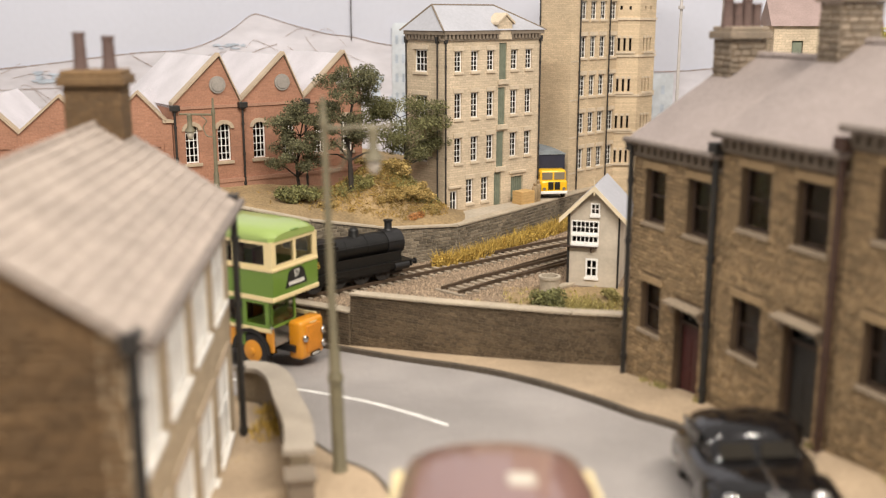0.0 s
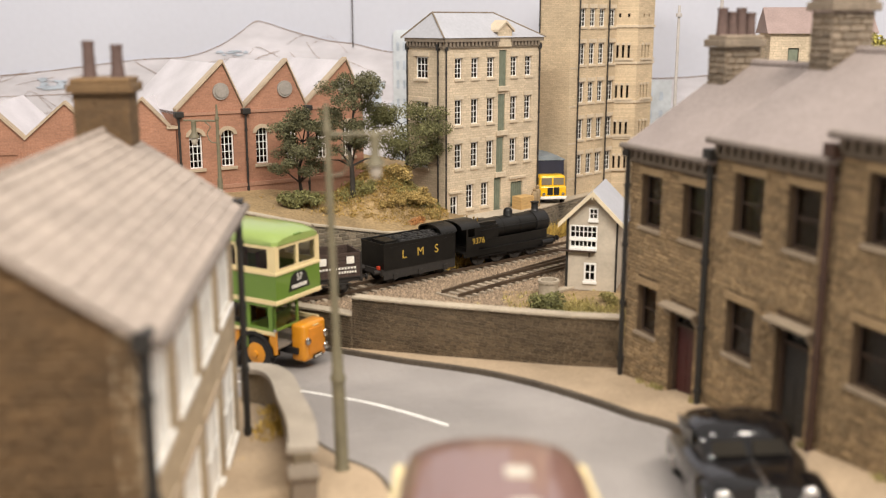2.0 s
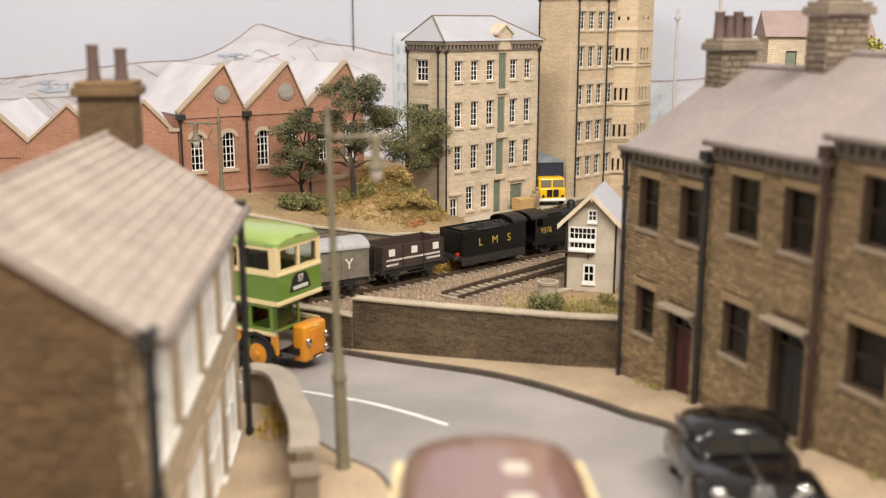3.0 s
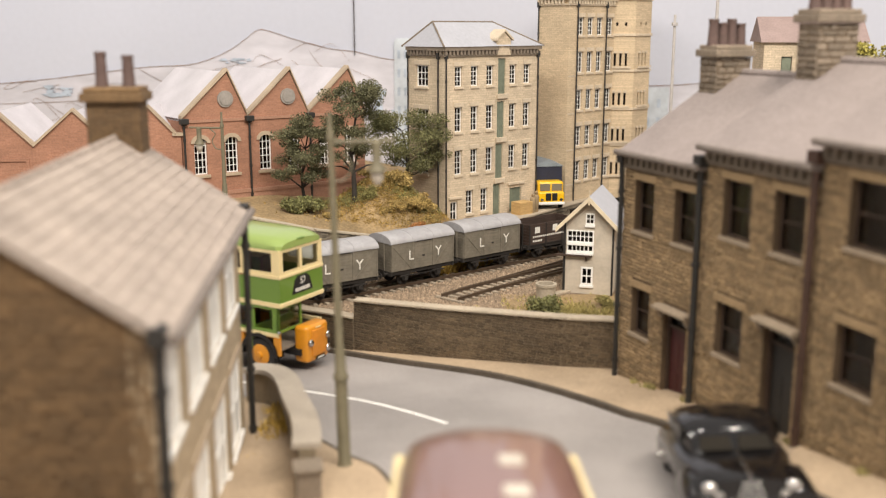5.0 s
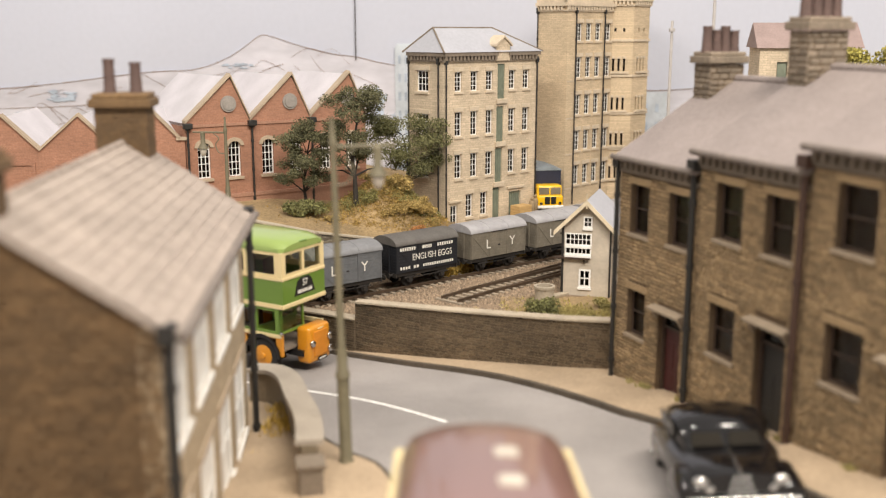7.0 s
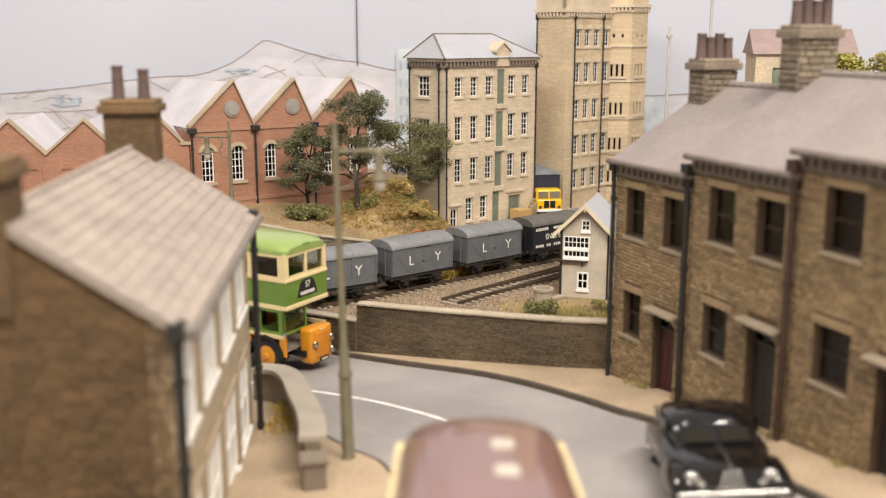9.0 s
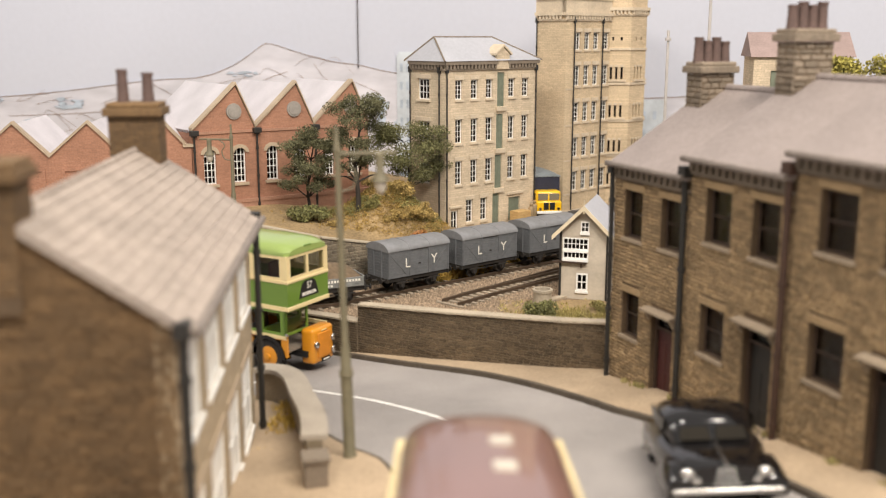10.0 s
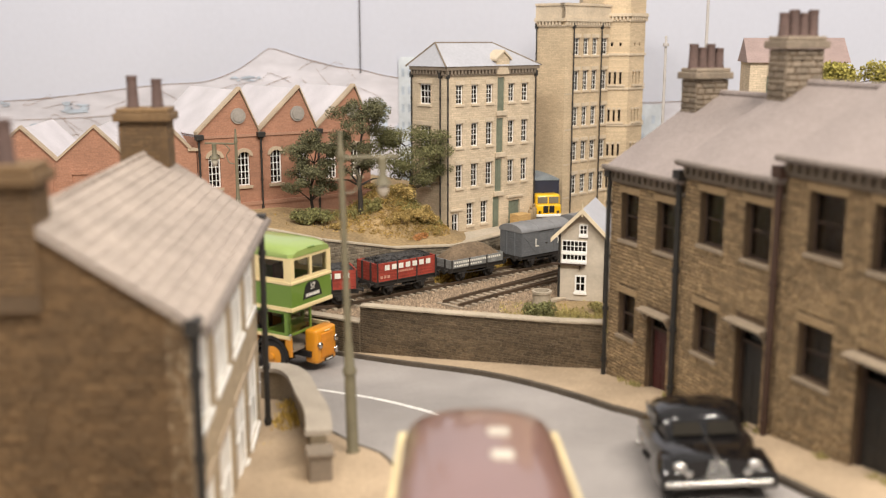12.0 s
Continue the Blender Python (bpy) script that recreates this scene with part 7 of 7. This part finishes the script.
def goods_van(body, roof, label, style):
    t = thing("goods_van", Matrix(), label, "railway van", "goods train")
    L, hw, z0, z1 = 5.3, 1.2, 1.08, 2.95
    underframe(t, L, hw)
    bm = bmesh.new()
    box(bm, -L / 2, L / 2, -hw, hw, z0, z1)
    b = rp("body", bm, body, t)
    bm = bmesh.new()
    n = 9
    for k in range(n):
        za, zb = z0 + (z1 - z0) * k / n, z0 + (z1 - z0) * (k + 1) / n - 0.014
        box(bm, -L / 2 + 0.02, -0.8, -hw - 0.025, -hw, za, zb), box(bm, 0.8, L / 2 - 0.02, -hw - 0.025, -hw, za, zb)
        box(bm, -0.76, 0.76, -hw - 0.045, -hw, za, zb)
        for s in (-1, 1):
            box(bm, *sorted((s * L / 2, s * (L / 2 + 0.025))), -hw + 0.02, hw - 0.02, za, zb)
    tagged(rp("planking", bm, body, b), kind="stuff")
    for x in (-L / 2 + 0.05, -0.84, 0.84, L / 2 - 0.05):
        rp("stanchion", box(bmesh.new(), x - 0.05, x + 0.05, -hw - 0.06, -hw - 0.02, z0, z1), body, b)
    for a, c in ((-L / 2 + 0.1, -0.9), (L / 2 - 0.1, 0.9)):
        brace = prism(bmesh.new(), [(a, z1 - 0.2), (a + math.copysign(0.1, c - a), z1 - 0.2), (c, z0), (c - math.copysign(0.1, c - a), z0)], -hw - 0.055, -hw - 0.022)
        rp("diagonal_brace", brace, body, b)
    for s in (-1, 1):
        for yy in (-0.45, 0.45):
            rp("end_stanchion", box(bmesh.new(), *sorted((s * (L / 2 + 0.02), s * (L / 2 + 0.09))), yy - 0.06, yy + 0.06, z0, z1), body, b)
    bm = bmesh.new()
    tube(bm, (-0.75, -hw - 0.07, z1 - 0.06), (0.75, -hw - 0.07, z1 - 0.06), 0.03, n=5)
    box(bm, -0.1, 0.1, -hw - 0.075, -hw - 0.045, z0 + 0.75, z0 + 0.85)
    rp("door_bar", bm, UNDERFRAME, b)
    bm = bmesh.new()
    sec = []
    for x in (-L / 2 - 0.08, L / 2 + 0.08):
        top = [(x, -(hw + 0.09) * math.cos(math.pi * k / 12), z1 + 0.04 + 0.52 * math.sin(math.pi * k / 12)) for k in range(13)]
        sec.append(top + [(x, hw + 0.09, z1 - 0.02), (x, -hw - 0.09, z1 - 0.02)])
    loft(bm, sec)
    r = rp("roof", bm, roof, t, smooth=True)
    bm = bmesh.new()
    for x in (-0.9, 0.9):
        for k in range(12):
            a, c = math.pi * k / 12, math.pi * (k + 1) / 12
            tube(bm, (x, -(hw + 0.09) * math.cos(a), z1 + 0.05 + 0.52 * math.sin(a)), (x, -(hw + 0.09) * math.cos(c), z1 + 0.05 + 0.52 * math.sin(c)), 0.025, n=4)
    if style == "ly":
        rp("roof_strip", bm, roof, r)
        lettering(b, "L", 0.95, LETTER_WHITE, SIDE(-1.05, -hw - 0.066, 2.0), unit=RAIL)
        lettering(b, "Y", 0.95, LETTER_WHITE, SIDE(1.3, -hw - 0.066, 2.0), unit=RAIL)
    else:
        bm.free()
        for z, h, runs in ((2.66, 0.22, ((-2.35, -1.0, 7), (-0.45, 0.4, 5), (0.85, 2.3, 7))), (1.38, 0.19, ((-2.35, -1.45, 4), (-1.2, -0.7, 2), (-0.4, 2.35, 14)))):
            for a, c, k in runs:
                letter_bars(b, a, c, z, h, -hw - 0.05, k, LETTER_WHITE)
        lettering(b, "ENGLISH EGGS", 0.62, LETTER_WHITE, SIDE(0.42, -hw - 0.066, 2.02), unit=RAIL, squeeze=0.85)
    return t


def letter_bars(parent, x0, x1, z, h, y, n, material, name="text_bars"):
    """A row of plain letter-sized bars."""
    bm = bmesh.new()
    w = (x1 - x0) / n
    for k in range(n):
        box(bm, x0 + k * w, x0 + k * w + w * 0.66, y - 0.012, y, z - h / 2, z + h / 2)
    return rp(name, bm, material, parent)


def open_wagon(body, label, planks, load, style):
    t = thing("open_wagon", Matrix(), label, "railway wagon", "goods train")
    L, hw, z0 = 5.2, 1.18, 1.08
    ph = 0.225
    z1 = z0 + planks * ph
    underframe(t, L, hw)
    bm = bmesh.new()
    box(bm, -L / 2, L / 2, -hw, hw, z0 - 0.02, z0 + 0.05)
    rp("floor", bm, UNDERFRAME, t)
    for k in range(planks):
        za, zb = z0 + k * ph + 0.055 * (k == 0), z0 + (k + 1) * ph - 0.02
        for s in (-1, 1):
            bm = bmesh.new()
            box(bm, -L / 2, L / 2, *sorted((s * hw, s * (hw - 0.09))), za, zb)
            rp("plank", bm, body, t)
            bm = bmesh.new()
            box(bm, *sorted((s * L / 2, s * (L / 2 - 0.09))), -hw + 0.09, hw - 0.09, za, zb)
            rp("plank", bm, body, t)
    for x in (-L / 2 + 0.06, -0.85, 0.85, L / 2 - 0.06):
        for s in (-1, 1):
            rp("iron_strap", box(bmesh.new(), x - 0.05, x + 0.05, *sorted((s * (hw + 0.003), s * (hw + 0.045))), z0 - 0.2, z1), UNDERFRAME, t)
    for s in (-1, 1):
        for yy in (-0.5, 0.5):
            rp("end_strap", box(bmesh.new(), *sorted((s * (L / 2 + 0.003), s * (L / 2 + 0.08))), yy - 0.07, yy + 0.07, z0, z1), UNDERFRAME, t)
    if load:
        bm = bmesh.new()
        nx, ny = 26, 12
        q = random.Random(9)
        g = []
        for j in range(ny + 1):
            row = []
            for i in range(nx + 1):
                fx, fy = i / nx * 2 - 1, j / ny * 2 - 1
                dome = max(0, 1 - abs(fx) ** 3) * max(0, 1 - abs(fy) ** 2.2)
                hgt = z1 - 0.12 + (0.95 if load == "spoil" else 0.26) * dome + (q.uniform(0, 0.14) if load == "coal" else q.uniform(0, 0.04)) * (abs(fx) < 0.99 and abs(fy) < 0.99)
                row.append(bm.verts.new((fx * (L / 2 - 0.1), fy * (hw - 0.1), hgt)))
            g.append(row)
        for j in range(ny):
            for i in range(nx):
                bm.faces.new((g[j][i], g[j][i + 1], g[j + 1][i + 1], g[j + 1][i]))
        if load == "coal":
            for _ in range(240):
                x, y = q.uniform(-L / 2 + 0.25, L / 2 - 0.25), q.uniform(-hw + 0.25, hw - 0.25)
                r = q.uniform(0.06, 0.14)
                zc = z1 + 0.02 + q.uniform(0, 0.14) * (1 - abs(y))
                box(bm, x - r, x + r, y - r, y + r * 0.7, zc - r, zc + r * 0.6)
        rp("load", bm, COAL if load == "coal" else SAND_LOAD, t, "heaped load of " + ("black coal" if load == "coal" else "brown spoil"))
    yy = -hw - 0.002
    if style == "spencer":
        letter_bars(t, -1.95, 2.25, z0 + 1.0, 0.36, -hw - 0.046, 7, LETTER_WHITE)
        letter_bars(t, -0.8, 0.6, z0 + 0.6, 0.14, yy, 9, M("faded_lettering", (0.5, 0.25, 0.18), 0.7, 0.1, 2, 0))
        letter_bars(t, -2.3, -1.4, z0 + 0.35, 0.2, yy, 3, M("faded_lettering", (0.5, 0.25, 0.18), 0.7, 0.1, 2, 0))
    elif style == "cws":
        for x in (-1.75, 0.1, 1.9):
            letter_bars(t, x - 0.3, x + 0.45, z0 + 1.12, 0.46, -hw - 0.046, 1, LETTER_WHITE)
        letter_bars(t, -2.2, 2.3, z0 + 0.62, 0.13, yy, 22, LETTER_WHITE)
        letter_bars(t, -2.2, -1.2, z0 + 0.3, 0.14, yy, 6, LETTER_WHITE)
        letter_bars(t, 1.1, 2.3, z0 + 0.36, 0.14, yy, 7, LETTER_WHITE)
    else:
        letter_bars(t, -2.3, 2.3, z0 + 0.46, 0.16, yy, 22, LETTER_WHITE)
        letter_bars(t, -2.3, 0.4, z0 + 0.2, 0.12, yy, 12, LETTER_WHITE)
    return t


def tender():
    t = thing("tender", Matrix(), "black locomotive tender loaded with coal, yellow initials", "tender", "goods train")
    RISE[0] = 0.9
    L, hw = 6.0, 1.22
    bm = bmesh.new()
    box(bm, -L / 2, L / 2, -hw, hw, 1.1, 2.75)
    b = rp("tank", bm, LOCO_BLACK, t)
    bm = bmesh.new()
    for s in (-1, 1):
        box(bm, -L / 2, L / 2, *sorted((s * hw, s * (hw - 0.06))), 2.753, 3.0)
        tube(bm, (-L / 2, s * (hw + 0.01), 3.02), (L / 2, s * (hw + 0.01), 3.02), 0.04, n=6)
    box(bm, -L / 2, -L / 2 + 0.06, -hw + 0.06, hw - 0.06, 2.753, 3.0)
    box(bm, -L / 2 + 0.5, -L / 2 + 1.5, -0.7, 0.7, 2.753, 3.05)
    rp("coping", bm, LOCO_BLACK, t)
    bm = bmesh.new()
    q = random.Random(4)
    for _ in range(420):
        x, y = q.uniform(-1.3, 2.8), q.uniform(-1.0, 1.0)
        r = q.uniform(0.07, 0.16)
        z = 2.85 + 0.35 * (1 - abs(y)) * q.uniform(0.4, 1)
        box(bm, x - r, x + r, y - r, y + r * 0.8, z - r, z + r * 0.6)
    rp("coal", bm, COAL, t, "heap of black coal")
    bm = bmesh.new()
    for s in (-1, 1):
        box(bm, -L / 2, L / 2, *sorted((s * (hw - 0.02), s * (hw - 0.1))), 0.42, 1.1)
        for x in (-2.1, 0, 2.1):
            box(bm, x - 0.17, x + 0.17, *sorted((s * (hw - 0.02), s * (hw + 0.08))), 0.38, 0.75)
    box(bm, -L / 2 - 0.1, -L / 2, -hw, hw, 0.75, 1.15)
    for yy in (-0.86, 0.86):
        tube(bm, (-L / 2 - 0.1, yy, 0.98), (-L / 2 - 0.55, yy, 0.98), 0.16, n=10)
    rp("frame", bm, UNDERFRAME, t)
    bm = bmesh.new()
    sec = [[(x, -(hw + 0.02) * math.cos(math.pi * k / 12), 3.1 + 0.55 * math.sin(math.pi * k / 12)) for k in range(13)] + [(x, (hw - 0.06) * math.cos(math.pi * k / 12), 3.06 + 0.5 * math.sin(math.pi * k / 12)) for k in range(13)] for x in (1.75, 3.15)]
    loft(bm, sec)
    rp("tender_cab_roof", bm, LOCO_BLACK, t, "curved black tender cab roof", smooth=True)
    bm = bmesh.new()
    for s in (-1, 1):
        box(bm, 1.8, 2.95, *sorted((s * (hw - 0.02), s * (hw - 0.08))), 2.76, 3.12)
    prism_pts = [(-hw + 0.1, 2.76)] + [(-(hw - 0.1) * math.cos(math.pi * k / 10), 3.08 + 0.42 * math.sin(math.pi * k / 10)) for k in range(11)] + [(hw - 0.1, 2.76)]
    f = bmesh.new()
    prism(f, prism_pts, 2.15, 2.22)
    f.transform(ACROSS)
    bmesh.ops.recalc_face_normals(f, faces=f.faces)
    me = bpy.data.meshes.new("tmp")
    f.to_mesh(me)
    f.free()
    bm.from_mesh(me)
    bpy.data.meshes.remove(me)
    rp("tender_cab", bm, LOCO_BLACK, t)
    for x in (-2.1, 0, 2.1):
        wheelset(t, x, 0.55)
    bm = bmesh.new()
    box(bm, -L / 2 - 0.24, -L / 2 - 0.1, -1.0, -0.74, 1.16, 1.42, 0.02)
    rp("tail_lamp", bm, RED_LAMP, t, "red tail lamp")
    for x, c in ((-1.35, "L"), (0.0, "M"), (1.35, "S")):
        lettering(b, c, 0.78, LETTER_YELLOW, SIDE(x, -hw - 0.012, 1.85), unit=RAIL)
    RISE[0] = 1.0
    return t


def locomotive():
    """Eight-coupled goods engine; x forward, origin under the middle."""
    t = thing("steam_locomotive", Matrix(), "black eight-coupled steam locomotive with long boiler", "locomotive", "goods train")
    RISE[0] = 0.9
    hw = 1.22
    bm = bmesh.new()
    box(bm, -4.4, 4.5, -hw, hw, 1.2, 1.3)
    rp("running_plate", bm, LOCO_BLACK, t)
    bm = bmesh.new()
    tube(bm, (-2.9, 0, 2.5), (3.0, 0, 2.5), 0.86, n=28)
    tube(bm, (-0.2, 0, 2.5), (-0.14, 0, 2.5), 0.885, n=28), tube(bm, (1.4, 0, 2.5), (1.46, 0, 2.5), 0.885, n=28)
    boiler = rp("boiler", bm, LOCO_BLACK, t, smooth=True)
    bm = bmesh.new()
    tube(bm, (3.0, 0, 2.48), (4.25, 0, 2.48), 0.93, n=28)
    tube(bm, (4.25, 0, 2.48), (4.36, 0, 2.48), 0.78, 0.7, n=28)
    rp("smokebox", bm, BLACK_MATT, t, smooth=True)
    bm = bmesh.new()
    box(bm, -3.0, -0.9, -0.95, 0.95, 1.3, 3.28)
    bmesh.ops.bevel(bm, geom=[e for e in bm.edges if abs(e.verts[0].co.z - 3.28) < 0.01 and abs(e.verts[1].co.z - 3.28) < 0.01 and abs(e.verts[0].co.y - e.verts[1].co.y) < 0.01], offset=0.25, segments=4, affect="EDGES")
    rp("firebox", bm, LOCO_BLACK, t, smooth=True)
    bm = bmesh.new()
    box(bm, -4.1, -2.95, -hw, -hw + 0.06, 1.3, 2.45), box(bm, -4.1, -2.95, hw - 0.06, hw, 1.3, 2.45)
    for s in (-1, 1):
        box(bm, -3.35, -2.95, *sorted((s * hw, s * (hw - 0.06))), 2.45, 3.1)
        box(bm, -4.1, -3.95, *sorted((s * hw, s * (hw - 0.06))), 2.45, 3.1)
    box(bm, -3.01, -2.95, -hw + 0.06, hw - 0.06, 1.3, 3.1)
    cab = rp("cab", bm, LOCO_BLACK, t)
    bm = bmesh.new()
    sec = [[(x, -(hw + 0.04) * math.cos(math.pi * k / 12), 3.1 + 0.55 * math.sin(math.pi * k / 12)) for k in range(13)] + [(x, (hw - 0.06) * math.cos(math.pi * k / 12), 3.06 + 0.5 * math.sin(math.pi * k / 12)) for k in range(13)] for x in (-4.55, -2.85)]
    loft(bm, sec)
    rp("cab_roof", bm, LOCO_BLACK, t, "curved black cab roof", smooth=True)
    bm = bmesh.new()
    prism(bm, [(-hw + 0.06, 3.08)] + [(-(hw - 0.06) * math.cos(math.pi * k / 10), 3.08 + 0.45 * math.sin(math.pi * k / 10)) for k in range(11)], -3.0, -2.94)
    bm.transform(ACROSS)
    bmesh.ops.recalc_face_normals(bm, faces=bm.faces)
    rp("cab_front", bm, LOCO_BLACK, cab)
    bm = bmesh.new()
    lathe(bm, [(0.36, 3.3), (0.28, 3.42), (0.25, 3.5), (0.24, 3.95), (0.31, 4.0), (0.31, 4.1), (0.2, 4.1)], 18, (3.6, 0, 0))
    rp("chimney", bm, BLACK_MATT, t, smooth=True)
    bm = bmesh.new()
    lathe(bm, [(0.42, 3.2), (0.34, 3.34), (0.33, 3.7), (0.26, 3.86), (0.12, 3.94), (0.02, 3.95)], 18, (0.9, 0, 0))
    rp("dome", bm, LOCO_BLACK, t, smooth=True)
    bm = bmesh.new()
    for yy in (-0.2, 0.2):
        tube(bm, (-2.2, yy, 3.25), (-2.2, yy, 3.6), 0.06, n=8)
    tube(bm, (-2.75, 0.3, 3.3), (-2.75, 0.3, 3.75), 0.05, n=6)
    rp("safety_valves", bm, M("dull_brass", (0.4, 0.27, 0.09), 0.4, 0.1, 3, 0, metal=0.8), t)
    bm = bmesh.new()
    for s in (-1, 1):
        box(bm, -2.9, 3.9, *sorted((s * (hw - 0.22), s * (hw - 0.3))), 1.31, 2.0)
        box(bm, -4.3, 4.4, *sorted((s * (hw - 0.02), s * (hw - 0.08))), 0.88, 1.2)
        box(bm, -2.9, 4.2, *sorted((s * 0.6, s * 0.7)), 0.35, 1.2)
        tube(bm, (-2.6, s * 0.98, 2.75), (4.0, s * 1.0, 2.75), 0.03, n=6)
    rp("splashers", bm, LOCO_BLACK, t)
    bm = bmesh.new()
    for s in (-1, 1):
        tube(bm, (3.2, s * 1.0, 0.95), (4.35, s * 1.0, 0.95), 0.33, n=14)
        box(bm, -2.9, 2.9, *sorted((s * 1.02, s * 1.08)), 0.66, 0.78)
        box(bm, -0.6, 3.3, *sorted((s * 1.1, s * 1.15)), 0.78, 0.9)
    rp("cylinders_and_rods", bm, BLACK_MATT, t)
    bm = bmesh.new()
    box(bm, 4.5, 4.62, -hw, hw, 0.82, 1.3)
    for yy in (-0.86, 0.86):
        tube(bm, (4.6, yy, 1.02), (5.05, yy, 1.02), 0.1, n=8)
        tube(bm, (5.05, yy, 1.02), (5.13, yy, 1.02), 0.22, n=12)
    tube(bm, (4.6, 0, 1.0), (4.95, 0, 0.8), 0.05, n=6)
    rp("buffer_beam", bm, BLACK_MATT, t)
    for x in (-2.6, -0.85, 0.9, 2.55):
        wheelset(t, x, 0.68)
    num = bmesh.new()
    box(num, -3.75, -2.3, -hw - 0.004, -hw, 1.6, 2.4)
    rp("cab_side_sheet", num, LOCO_BLACK, cab)
    lettering(cab, "9376", 0.58, LETTER_YELLOW, SIDE(-3.0, -hw - 0.02, 1.85), unit=RAIL)
    RISE[0] = 1.0
    return t


LY_OLD = dict(body=VAN_BROWN_GREY, roof=VAN_ROOF, label="weathered brown-grey goods van with white letters", style="ly")
LY_NEW = dict(body=VAN_GREY, roof=GREY_VAN_ROOF, label="slate grey goods van with white letters", style="ly")
TRAIN = [
    (locomotive(), -4.55), (tender(), -9.25),
    (open_wagon(WAGON_BROWN, "dark brown open wagon with white lettering", 7, None, "cws"), -13.45),
    (goods_van(**LY_OLD), -17.1), (goods_van(**LY_OLD), -20.75), (goods_van(**LY_OLD), -24.5),
    (goods_van(VAN_BLACK, EGG_ROOF, "black egg van with white lettering", "egg"), -28.35),
    (goods_van(**LY_NEW), -32.15), (goods_van(**LY_NEW), -36.05), (goods_van(**LY_NEW), -39.9),
    (open_wagon(WAGON_GREY, "low grey wagon heaped with brown spoil", 3, "spoil", "low"), -44.0),
    (open_wagon(WAGON_RED, "red coal wagon with white lettering", 6, "coal", "spencer"), -47.85),
    (open_wagon(WAGON_RED, "red coal wagon with white lettering", 6, "coal", "spencer"), -51.65),
]


def progress(t):
    """How far the train has come, in the street's metres."""
    ts, ms = (0, 1.5, 3, 5, 6, 7, 9, 10.5, 12), (0, 5.8, 11.6, 19.35, 23.25, 27.15, 34.6, 40.05, 45.5)
    for a, b, c, d in zip(ts, ts[1:], ms, ms[1:]):
        if t <= b:
            return c + (d - c) * (t - a) / (b - a)
    return ms[-1]


def motions():
    for ob, offset in TRAIN:
        rows = []
        for k in range(25):
            p, h = along(progress(k * 0.5) + offset)
            rows.append((k * 0.5, P(p.x, p.y, 0.2, 0, 0, h)))
        walk(ob, rows)
    for ob, x, r in SPIN:
        rows = []
        for k in range(121):
            rows.append((k * 0.1, P(x, 0, r, 0, math.degrees(progress(k * 0.1) / r) % 360, 0)))
        walk(ob, rows)


motions()
